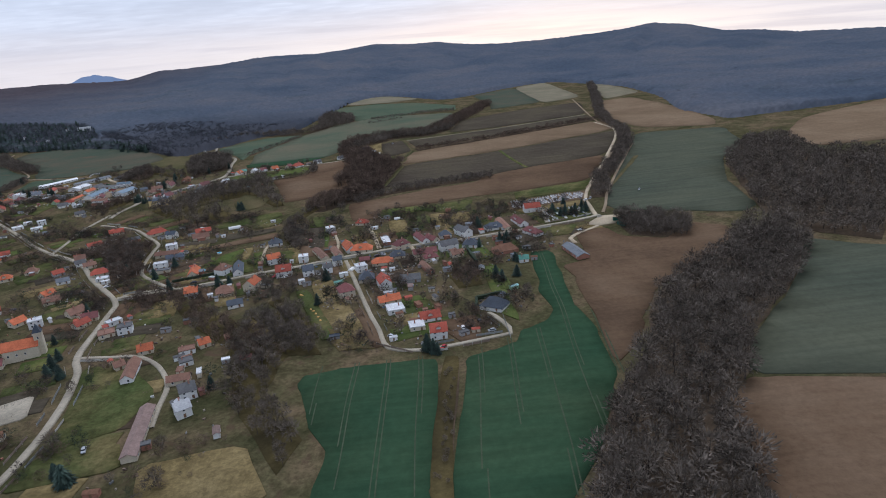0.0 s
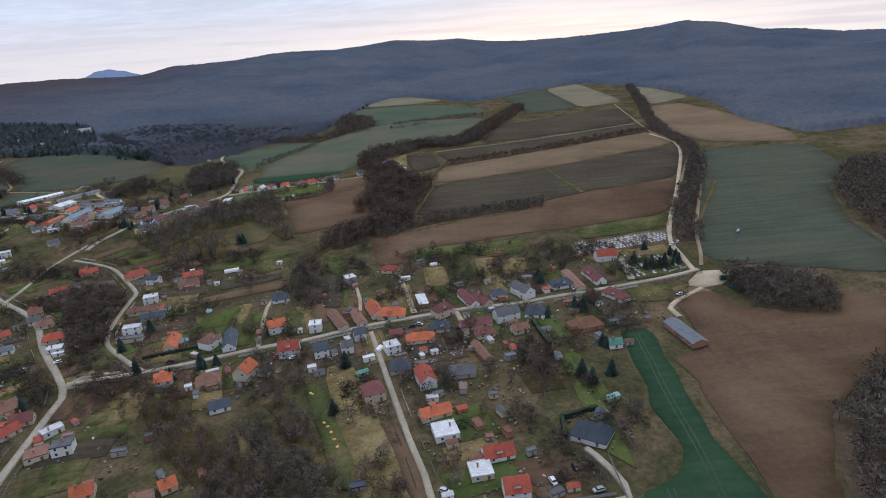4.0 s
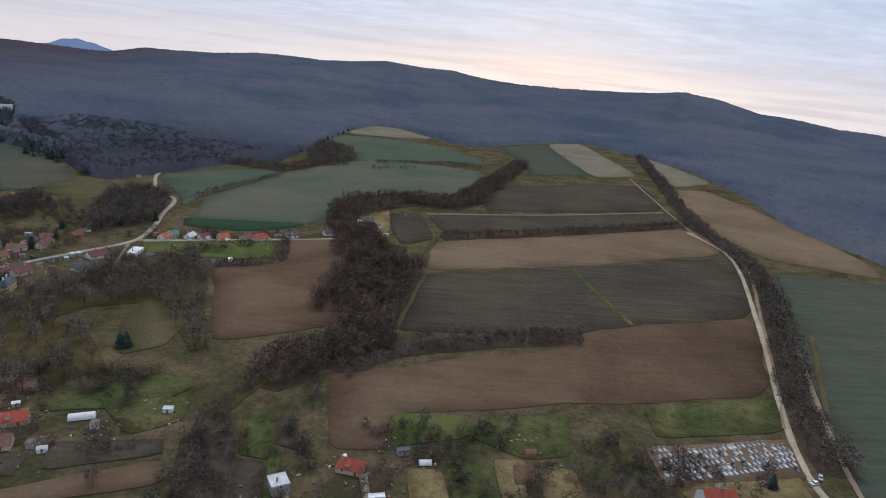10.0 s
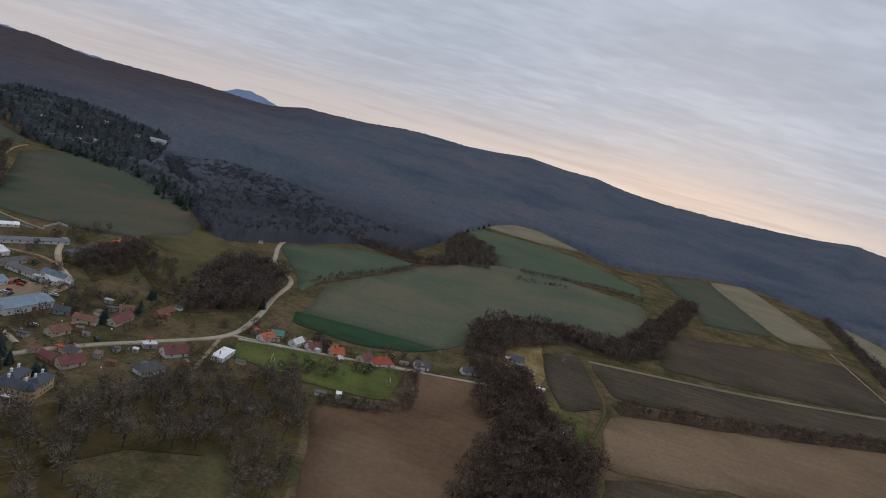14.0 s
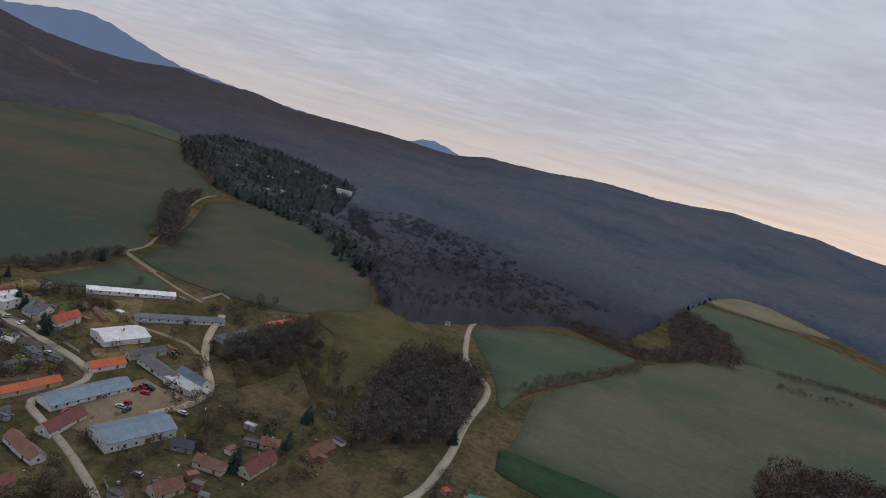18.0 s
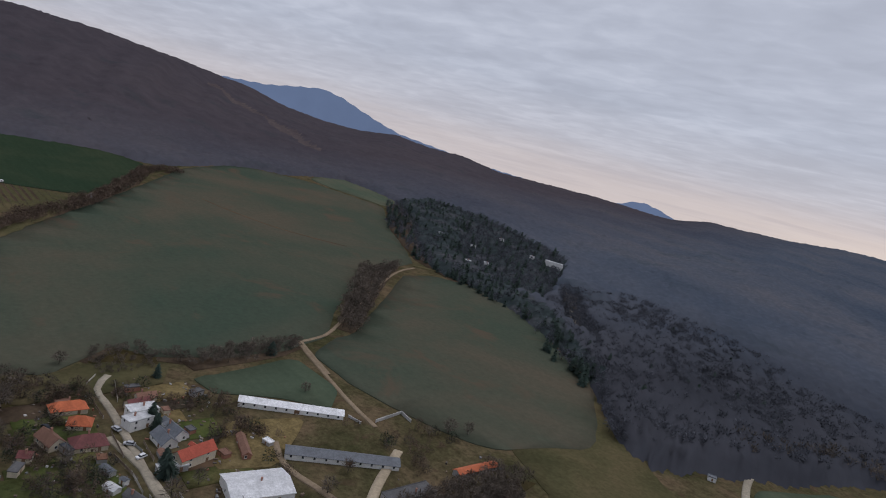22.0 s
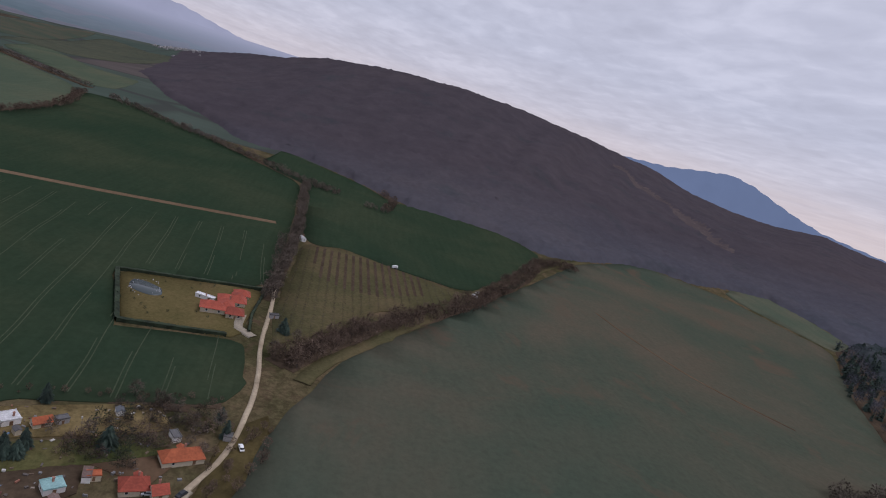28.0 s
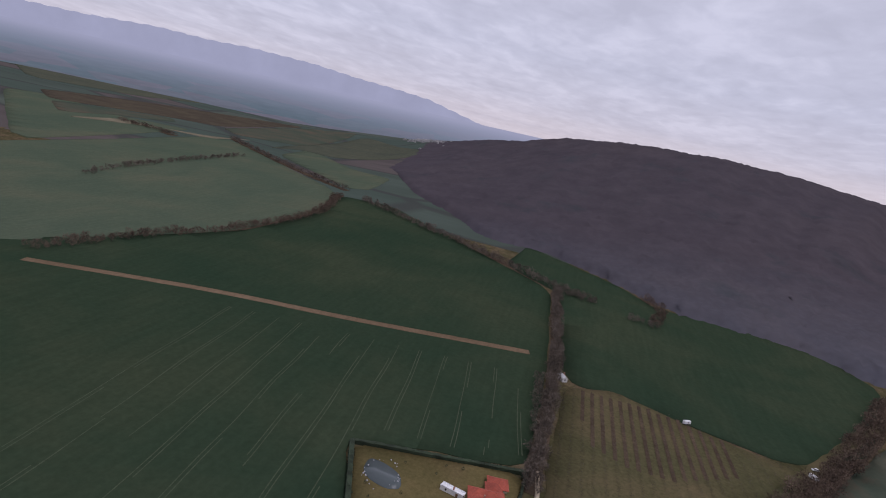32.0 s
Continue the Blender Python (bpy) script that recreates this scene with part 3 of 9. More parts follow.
def canopy():
    az = np.arange(-118, 98.6, 0.25)
    rr = np.concatenate([np.arange(470, 1500, 8.0), np.arange(1500, 3420, 14.0)])
    m, k = len(rr), len(az)
    rng = np.random.default_rng(4)
    edge = np.interp(az, EDGE_AZ, EDGE_R) + 6 * np.sin(az * 3.1) + 4 * np.sin(az * 7.7 + 1.0)
    edge = np.convolve(np.pad(edge, 8, "edge"), np.ones(17) / 17.0, "valid")
    far = np.interp(az, AZ, CREST) + 300
    a = np.radians(az)[None, :] + rng.normal(0, 0.0008, (m, k))
    r = rr[:, None] + rng.normal(0, 1.8, (m, k))
    x, y = CX - r * np.sin(a), CY + r * np.cos(a)
    z = ground(x, y) + 8.5 + rng.normal(0, 1.3, (m, k)) + 1.4 * np.sin(x / 37.0) * np.sin(y / 29.0)
    wood = (rr[:, None] > edge[None, :] - 30) & (rr[:, None] < far[None, :])
    cell = wood[:-1, :-1] & wood[1:, :-1] & wood[:-1, 1:] & wood[1:, 1:]
    # the wood's edge slopes down to the ground, and the sheet ends below it
    taper = np.clip((rr[:, None] - edge[None, :] + rng.normal(0, 1.2, (1, k))) / 18.0, 0, 1) ** 0.5
    taper = taper * np.clip((far[None, :] - rr[:, None]) / 60.0, 0, 1) * np.clip((98.2 - az[None, :]) / 5.0, 0, 1) ** 0.6
    park = inside(RESORT, x.ravel(), y.ravel()).reshape(x.shape)
    pines = inside(PINEWOOD, x.ravel(), y.ravel()).reshape(x.shape) | park
    taper = taper * np.where(park, 0.45, np.where(pines, 0.8, 1.0))
    # the road to the resort, and a felled strip that grows again
    road = line_distance([(-639, 1314), (-618, 1307), (-581, 1254), (-549, 1217), (-527, 1205)], x, y)
    taper = taper * np.clip((road - 7.0) / 6.0, 0.0, 1.0)
    strip = line_distance([(-2113, 1546), (-1812, 1570), (-1514, 1527)], x, y) < 26 + 9 * np.sin(x / 40.0)
    taper = np.where(strip, taper * 0.55, taper)
    low = ground(x, y)
    z = low - 1.6 + (z - low + 1.6) * taper
    verts = np.stack([x, y, z], -1).reshape(-1, 3)
    j, i = np.nonzero(cell)
    c = j * k + i
    faces = np.stack([c, c + 1, c + k + 1, c + k], 1)
    used = np.unique(faces)
    place = np.zeros(len(verts), int)
    place[used] = np.arange(len(used))
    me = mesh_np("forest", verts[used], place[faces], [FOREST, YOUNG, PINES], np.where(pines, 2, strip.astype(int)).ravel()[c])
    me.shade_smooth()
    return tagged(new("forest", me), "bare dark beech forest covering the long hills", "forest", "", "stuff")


canopy()

# ---- the far distance ----
def far_range(name, bearings, tops, r, mat, label):
    """A plain range of hills far behind everything: bearings to the left of ahead, heights in degrees over the eye's level."""
    a = np.arange(min(bearings), max(bearings) + 0.01, 0.25)
    e = np.interp(a, bearings, tops) + 0.035 * np.sin(a * 5.3) + 0.012 * np.sin(a * 13.1)
    x, y = CX - r * np.sin(np.radians(a)), CY + r * np.cos(np.radians(a))
    top = EYE + r * np.tan(np.radians(e))
    back = 1.04
    n = len(a)
    rows = [np.stack([x, y, np.full(n, -260.0)], 1), np.stack([x * 0.5 + (CX + (x - CX) * back) * 0.5, y * 0.5 + (CY + (y - CY) * back) * 0.5, top], 1),
            np.stack([CX + (x - CX) * back, CY + (y - CY) * back, np.full(n, -260.0)], 1)]
    v = np.concatenate(rows)
    i = np.arange(n - 1)
    f = np.concatenate([np.stack([i, i + 1, i + 1 + n, i + n], 1), np.stack([i + n, i + 1 + n, i + 1 + 2 * n, i + 2 * n], 1)])
    me = mesh_np(name, v, f, [mat])
    me.shade_smooth()
    return setting(new(name, me), label)


far_range("backdrop_hills", [18, 22, 23.5, 24.8, 26.2, 27.2, 28.3, 30, 33, 36, 40, 44.5, 48.2, 50, 51.9, 53.6, 55.4, 57.5, 60, 63, 66, 68], [-2.4, -2.25, -1.85, -1.35, -1.02, -1.06, -1.5, -2.1, -1.75, -1.6, -1.4, -0.9, -0.5, 0.0, 0.65, 1.3, 1.65, 1.3, 0.8, 0.6, 0.4, 0.2], 3900.0, FAR_BLUE, "far hills behind the forest ridge, blue from painted-in haze")


def far_plain():
    """The plain beyond the last fields, up to the foot of the mountains: a rising, self-lit sheet."""
    a = np.radians(np.arange(84.0, 246.0, 0.5))
    r = np.linspace(2950.0, 4180.0, 26)
    u = ((r - r[0]) / (r[-1] - r[0]))[:, None]
    x, y = CX - r[:, None] * np.sin(a), CY + r[:, None] * np.cos(a)
    edge = ground(x, y) - 6.0
    z = edge + (EYE + 10.0 - edge) * np.clip(u - 0.02, 0.0, 1.0) ** 0.9
    n = len(a)
    c = (np.arange(len(r) - 1)[:, None] * n + np.arange(n - 1)).ravel()
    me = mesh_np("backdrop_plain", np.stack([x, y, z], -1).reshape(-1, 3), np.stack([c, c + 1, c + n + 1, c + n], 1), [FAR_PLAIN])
    me.shade_smooth()
    return setting(new("backdrop_plain", me), "self-lit far plain with fields and painted-in haze")


far_plain()
far_range("backdrop_mountains", [94, 98, 101, 104, 107, 111, 116, 119, 123, 128, 134, 142, 160], [-0.4, 0.5, 1.2, 1.45, 1.6, 1.95, 2.05, 1.9, 1.95, 1.6, 1.5, 1.2, 0.8], 4230.0, FAR_PALE, "far mountains beyond the plain, pale from painted-in haze")

# ---- fields and meadows ----
sheet("field_1", wobble(rounded([(-77, 315), (-75, 324), (-56, 327), (-23, 327), (-12, 324), (-13, 292), (-15, 273), (-17, 234), (-17, 189), (-60, 195), (-60, 240), (-57, 261), (-68, 287)]), 2.5), CROP, 0.3, "dark green winter wheat field by the village edge")
sheet("field_2", wobble(rounded([(1, 324), (14, 327), (27, 335), (29, 345), (46, 354), (49, 362), (49, 397), (55, 459), (69, 461), (63, 370), (67, 340), (65, 297), (60, 285), (43, 247), (28, 224), (28, 179), (-10, 188), (-10, 233), (-6, 271)]), 2.5), CROP, 0.3, "long dark green winter wheat field beside the ploughland")
sheet("field_3", wobble(rounded([(92, 490), (114, 496), (122, 471), (147, 456), (175, 485), (197, 467), (171, 424), (111, 379), (91, 339), (81, 322), (67, 304), (69, 344), (72, 404), (71, 428), (88, 433), (92, 458)]), 2.5), SOIL, 0.34, "bare brown ploughed field beside the barn")
sheet("field_4", wobble(rounded([(226, 428), (248, 406), (347, 389), (274, 301), (175, 271), (115, 284), (133, 315), (188, 374)]), 2.5), CROP_GREY, 0.3, "pale grey-green crop field behind the wood")
sheet("field_5", wobble(rounded([(115, 282), (169, 268), (172, 260), (164, 180), (94, 163), (84, 213), (99, 268)]), 2.5), SOIL, 0.34, "bare brown field beside the wood")
sheet("field_6", wobble(rounded([(265, 872), (371, 845), (342, 740), (289, 675), (253, 594), (238, 513), (220, 495), (128, 542), (193, 708)]), 2.5), CROP_GREY, 0.3, "grey-green field above the graveyard track")
sheet("field_7", wobble(rounded([(330, 1265), (397, 1280), (407, 1135), (404, 1031), (389, 904), (369, 866), (289, 909), (276, 1018), (284, 1086)]), 2.5), SOIL_PALE, 0.3, "brown field on the slope")
sheet("field_8", wobble(rounded([(409, 1642), (440, 1578), (445, 1359), (350, 1290), (377, 1434)]), 2.5), TAN, 0.3, "small pale field under the forest")
sheet("field_9", wobble(rounded([(-87, 643), (-53, 654), (-4, 676), (42, 689), (50, 710), (100, 732), (196, 758), (146, 648), (70, 632), (31, 628), (-19, 617), (-54, 610), (-54, 583), (-76, 582)]), 2.5), SOIL, 0.3, "wide bare brown field above the gardens")
sheet("field_10", wobble(rounded([(-38, 809), (85, 845), (262, 916), (196, 758), (100, 732), (49, 712), (7, 705), (-56, 701), (-48, 739)]), 2.5), SOIL_DARK, 0.3, "dark fallow field cut by a green path")
sheet("field_11", wobble(rounded([(-23, 897), (260, 1014), (260, 923), (86, 849), (-36, 815), (-32, 860)]), 2.5), SOIL_PALE, 0.3, "long brown strip field")
sheet("field_12", wobble(rounded([(-34, 996), (107, 1033), (258, 1092), (264, 1037), (119, 975), (-19, 925)]), 2.5), SOIL_DARK, 0.3, "narrow grey-green strip field")
sheet("field_13", wobble(rounded([(28, 1037), (60, 1169), (184, 1243), (297, 1280), (264, 1101), (110, 1047)]), 2.5), SOIL_DARK, 0.3, "dark field under the slope")
sheet("field_14", wobble(rounded([(117, 1626), (240, 1749), (237, 1340), (125, 1287), (138, 1401)]), 2.5), CROP_DULL, 0.3, "green field high under the forest")
sheet("field_15", wobble(rounded([(240, 1749), (338, 1822), (325, 1374), (233, 1321)]), 2.5), TAN, 0.34, "tan stubble field high under the forest")
sheet("field_16", wobble(rounded([(-248, 927), (-259, 990), (-216, 1149), (-170, 1259), (-95, 1333), (50, 1294), (49, 1228), (19, 1111), (-29, 1072), (-99, 1056), (-125, 957), (-145, 919), (-185, 913), (-246, 899)]), 2.5), CROP_OLIVE, 0.3, "wide dull green field behind the football pitch")
sheet("field_17", wobble(rounded([(-215, 1482), (-210, 1560), (-109, 1593), (-17, 1559), (64, 1434), (63, 1346), (-3, 1351), (-107, 1293), (-137, 1295), (-153, 1405)]), 2.5), CROP_TEAL, 0.3, "green field in a forest bay")
sheet("field_18", wobble(rounded([(-239, 1650), (-212, 1741), (-99, 1796), (-11, 1662), (-72, 1613), (-165, 1603)]), 2.5), TAN, 0.3, "narrow tan clearing in the forest")
sheet("field_19", wobble(rounded([(-157, 866), (-104, 880), (-97, 841), (-86, 814), (-85, 783), (-92, 751), (-91, 701), (-152, 669), (-170, 728), (-188, 784), (-175, 790), (-150, 804)]), 2.5), SOIL, 0.3, "brown ploughed field beside the park")
sheet("football_pitch", wobble(rounded([(-254, 828), (-166, 860), (-157, 841), (-156, 812), (-193, 803), (-243, 804)]), 2.5), LAWN, 0.4, "yellowish green village football pitch")
sheet("field_20", wobble(rounded([(-339, 1069), (-315, 1117), (-278, 1158), (-219, 1164), (-244, 1064), (-267, 999), (-265, 947), (-298, 1009), (-316, 1031)]), 2.5), CROP_TEAL, 0.3, "green field beside the forest road")
sheet("field_21", wobble(rounded([(-578, 752), (-607, 757), (-672, 769), (-753, 800), (-879, 898), (-1026, 1005), (-1124, 1076), (-1207, 1198), (-1139, 1291), (-1007, 1347), (-879, 1255), (-725, 1166), (-709, 1126), (-695, 1081), (-603, 981), (-565, 949), (-551, 917), (-547, 872), (-556, 841), (-572, 825), (-547, 791), (-556, 761)]), 2.5), CROP_DULL, 0.3, "very wide dull green crop field")
sheet("field_22", wobble(rounded([(-600, 1014), (-682, 1112), (-684, 1153), (-649, 1185), (-577, 1183), (-525, 1140), (-452, 1094), (-401, 1017), (-425, 947), (-471, 930), (-511, 922), (-543, 926), (-561, 952), (-562, 968)]), 2.5), CROP_DULL, 0.34, "curved dull green crop field under the conifers")
sheet("field_23", wobble(rounded([(-529, 849), (-542, 912), (-496, 912), (-483, 898), (-500, 877), (-511, 851)]), 2.5), CROP_TEAL, 0.38, "narrow green field behind the long sheds")
sheet("field_24", wobble(rounded([(-1155, 1300), (-1275, 1411), (-1053, 1416), (-1007, 1352)]), 2.5), CROP_OLIVE, 0.3, "narrow pale field along the forest edge")
sheet("field_25", wobble(rounded([(-1246, 677), (-1380, 690), (-1273, 806), (-1207, 845), (-1204, 947), (-1177, 997), (-1112, 1024), (-960, 956), (-912, 894), (-933, 824), (-945, 756), (-1167, 746)]), 2.5), CROP_WEST, 0.3, "bright green crop field in a forest bay")
sheet("field_26", wobble(rounded([(-850, 285), (-1107, 416), (-1274, 426), (-1428, 396), (-1440, 474), (-1315, 601), (-1178, 735), (-965, 745), (-860, 745), (-823, 744), (-802, 658), (-729, 684), (-731, 684), (-741, 742), (-696, 752), (-677, 745), (-664, 706), (-654, 670), (-600, 640), (-620, 560), (-640, 470)]), 2.5), CROP_WEST, 0.3, "broad dark green crop field with tractor lines")
sheet("orchard_ground", wobble(rounded([(-932, 756), (-949, 792), (-928, 836), (-904, 901), (-855, 858), (-817, 813), (-764, 780), (-744, 757), (-783, 753)]), 2.5), ORCHARD_GRASS, 0.4, "pale grass of a young orchard")
sheet("villa_lawn", wobble(rounded([(-799, 661), (-817, 744), (-743, 741), (-735, 683)]), 2.5), VILLA_LAWN, 0.5, "yellowish lawn of the walled villa")
sheet("field_28", wobble(rounded([(-860, 300), (-1060, -30), (-1714, -43), (-1800, -18), (-1451, 382), (-1290, 418), (-1111, 414)]), 2.5), CROP_TEAL, 0.3, "dull green field beyond the tree line")
sheet("field_29", wobble(rounded([(-1721, -550), (-1832, -481), (-1695, -283), (-1795, -114), (-1583, -75), (-1273, -45)]), 2.5), CROP_TEAL, 0.3, "distant dull green field")
sheet("field_30", wobble(rounded([(-1740, 125), (-2021, 71), (-1767, 279), (-1727, 381), (-1538, 403), (-1509, 371)]), 2.5), CROP_TEAL, 0.3, "distant green field under the hill")
sheet("field_31", wobble(rounded([(387, 742), (478, 854), (772, 1033), (467, 668), (387, 677)]), 2.5), SOIL_PALE, 0.3, "wide brown field below the hills")
sheet("field_32", wobble(rounded([(354, 514), (416, 545), (351, 468), (336, 481)]), 2.5), SOIL_PALE, 0.3, "brown field corner behind the wood")
sheet("field_33", wobble(rounded([(-251, 907), (-202, 913), (-145, 919), (-164, 894), (-199, 879), (-245, 883)]), 2.5), CROP, 0.36, "darker green strip of crop behind the houses")
sheet("far_field_1", wobble(rounded([(-1880, -613), (-2332, -576), (-2952, -373), (-2064, -210), (-1970, -296), (-1720, -424)]), 2.5), SOIL_DARK, 0.5, "far brown field on the plain")
sheet("far_field_2", wobble(rounded([(-1701, -402), (-1950, -280), (-1875, -215), (-1587, -268)]), 2.5), CROP_DULL, 0.5, "far green field on the plain")
sheet("far_field_3", wobble(rounded([(-2041, -196), (-2874, -338), (-2994, -162), (-2067, 28), (-1937, -89)]), 2.5), CROP_DULL, 0.5, "far green field on the plain")
sheet("far_field_4", wobble(rounded([(-1554, -229), (-1673, -206), (-1717, -28), (-1901, -24), (-1767, -52), (-1665, -143)]), 2.5), TAN, 0.6, "far pale field margin on the plain")
sheet("far_field_5", wobble(rounded([(-2883, -1795), (-4091, -1691), (-4357, -1246), (-3142, -830), (-2430, -768), (-2138, -915)]), 2.5), CROP_GREY, 0.5, "far hazy field on the plain")
sheet("far_field_6", wobble(rounded([(-1830, 50), (-2850, -93), (-2435, 283), (-1940, 172), (-1959, 76)]), 2.5), CROP_GREY, 0.5, "far green field on the plain")
sheet("meadow", wobble(rounded([(-456, 1092), (-368, 1021), (-346, 1008), (-339, 955), (-338, 915), (-330, 884), (-343, 882), (-361, 912), (-383, 947), (-423, 965), (-420, 998)]), 2.5), ORCHARD_GRASS, 0.26, "rough meadow below the farmyard")

# ---- roads, streets and tracks ----
ribbon("road_1", [(-220, 451), (-185, 457), (-158, 464), (-130, 473), (-106, 478), (-78, 488), (-42, 496), (-16, 501), (5, 501), (30, 506), (59, 511), (92, 518), (113, 524), (122, 528)], 5.5 * 0.6, ROAD, 0.55, "pale narrow village street")
ribbon("road_2", [(-186, 226), (-183, 255), (-182, 286), (-186, 319), (-195, 351), (-205, 371), (-213, 423), (-219, 446), (-255, 491), (-282, 529), (-304, 549), (-326, 566)], 6 * 0.6, ROAD, 0.55, "pale winding village road")
ribbon("road_3", [(-219, 446), (-215, 458), (-208, 458), (-196, 459)], 4.5 * 0.6, ROAD, 0.5, "pale lane joining the village street")
ribbon("road_4", [(-326, 566), (-327, 588), (-333, 625), (-333, 654), (-331, 683)], 4.5 * 0.6, ROAD, 0.5, "pale lane towards the park")
ribbon("road_5", [(-326, 566), (-357, 595), (-386, 627), (-433, 676), (-485, 728)], 4.5 * 0.6, ROAD, 0.5, "pale village lane")
ribbon("road_6", [(-202, 368), (-182, 365), (-169, 363), (-153, 349), (-141, 329), (-138, 310), (-135, 294)], 4 * 0.6, ROAD, 0.5, "pale lane round a meadow")
ribbon("road_7", [(-185, 458), (-201, 472), (-220, 492), (-226, 506), (-231, 527), (-235, 554), (-237, 566), (-254, 589), (-277, 617), (-298, 632), (-322, 645)], 4.5 * 0.6, ROAD, 0.5, "pale lane climbing past gardens")
ribbon("road_8", [(-72, 481), (-59, 428), (-49, 388), (-42, 363), (-36, 342), (-19, 336), (-1, 338), (15, 341), (25, 343), (23, 357), (17, 370)], 4.2 * 0.6, ROAD, 0.5, "pale side street bending to the last houses")
ribbon("road_9", [(-131, 472), (-135, 497), (-139, 525), (-138, 538)], 3.5 * 0.6, GRAVEL, 0.5, "pale gravel drive to a house")
ribbon("road_10", [(-26, 497), (-22, 480), (-21, 464)], 5 * 0.6, GRAVEL, 0.5, "short gravel stub road")
ribbon("track_1", [(119, 528), (122, 557), (125, 582), (142, 629), (196, 756), (251, 906), (248, 997)], 3.2, GRAVEL, 0.45, "pale gravel field track between trees")
ribbon("track_2", [(126, 533), (135, 556), (151, 602), (193, 699), (241, 806)], 2.4, DIRT_TRACK, 0.45, "earth track along a field edge")
ribbon("track_3", [(113, 500), (96, 488), (87, 478), (88, 467)], 2.8, GRAVEL, 0.5, "gravel track to the barn")
ribbon("road_11", [(-325, 669), (-326, 692), (-321, 721), (-320, 738), (-306, 765), (-286, 792), (-262, 830), (-264, 872), (-273, 913), (-279, 955), (-286, 974), (-301, 987), (-316, 1007), (-338, 1061), (-345, 1090)], 6.5 * 0.6, ROAD, 0.55, "pale country road leaving the village")
ribbon("road_12", [(-328, 748), (-345, 755), (-371, 762), (-398, 767), (-402, 770), (-411, 800), (-457, 804), (-489, 799)], 5 * 0.6, ROAD, 0.5, "pale street past the farmyard")
ribbon("road_13", [(-414, 801), (-426, 803), (-452, 803), (-486, 805), (-509, 806), (-529, 806), (-541, 814)], 5 * 0.6, ROAD, 0.5, "pale street of newer houses")
ribbon("track_4", [(-439, 905), (-420, 877), (-396, 852), (-373, 834), (-366, 815), (-369, 798)], 4.0, GRAVEL, 0.5, "pale gravel farm track")
ribbon("track_5", [(-403, 854), (-417, 858), (-446, 852), (-465, 857)], 2.8, DIRT_TRACK, 0.45, "earth track behind the hall")
ribbon("track_6", [(-558, 925), (-540, 921), (-487, 911), (-460, 908)], 2.4, DIRT_TRACK, 0.45, "pale earth track across the fields")
ribbon("track_7", [(-560, 926), (-564, 943), (-574, 960), (-617, 1013), (-689, 1108), (-708, 1151)], 2.4, DIRT_TRACK, 0.45, "earth track to the copse")
ribbon("road_14", [(-611, 741), (-627, 747), (-645, 753), (-674, 756), (-705, 756), (-743, 752), (-788, 751), (-823, 749)], 2.1, GRAVEL, 0.5, "pale lane to the villa")
ribbon("road_15", [(-261, 832), (-211, 846), (-153, 865), (-102, 883)], 4 * 0.6, ROAD, 0.5, "lane along the football pitch")
ribbon("path_1", [(85, 847), (92, 784), (100, 732)], 4, MEADOW, 0.45, "green grass path across the fallow field")
ribbon("path_2", [(-34, 996), (107, 1033), (258, 1092)], 5, TAN, 0.45, "pale grass path between strip fields")
ribbon("road_16", [(-639, 1314), (-618, 1307), (-581, 1254), (-549, 1217), (-527, 1205)], 5, ROAD, 0.5, "pale forest road")
ribbon("road_17", [(-263, 823), (-257, 799), (-252, 778)], 3.5 * 0.6, DIRT_TRACK, 0.45, "lane beside the park")
ribbon("track_8", [(135, 615), (190, 735), (255, 892), (254, 1005), (297, 1336)], 2.4, DIRT_TRACK, 0.45, "pale track along the field edge")
ribbon("track_9", [(-898, 370), (-933, 493), (-952, 601), (-980, 730)], 8, SOIL_PALE, 0.42, "straight bare earth strip across the crop")
ribbon("track_10", [(-943, 1028), (-892, 1042), (-831, 1068), (-777, 1114)], 1.8, SOIL, 0.42, "faint bare line across the crop field")
ribbon("path_3", [(-90, 557), (-83, 527), (-81, 509)], 2, GRAVEL, 0.5, "narrow garden path")
ribbon("path_4", [(-62, 566), (-54, 526), (-49, 500)], 3, GRAVEL, 0.5, "gravel drive beside a building site")
ribbon("path_5", [(81, 571), (84, 558), (81, 533), (80, 521)], 4, ROAD, 0.5, "pale path to the chapel")
ribbon("path_6", [(-439, 722), (-444, 742), (-448, 761)], 3, GRAVEL, 0.5, "pale garden track")
ribbon("path_7", [(-773, 737), (-755, 738), (-748, 747)], 5, ROAD, 0.6, "paved drive of the villa")
ribbon("road_18", [(-255, 830), (-220, 843), (-179, 857), (-146, 869)], 4 * 0.6, ROAD, 0.52, "lane past a row of houses")
ribbon("track_11", [(-561, 927), (-542, 923), (-516, 918)], 3, DIRT_TRACK, 0.45, "earth track through the crop")
ribbon("track_12", [(-514, 718), (-572, 730), (-621, 746)], 2.1, ROAD, 0.52, "pale lane past the gardens")

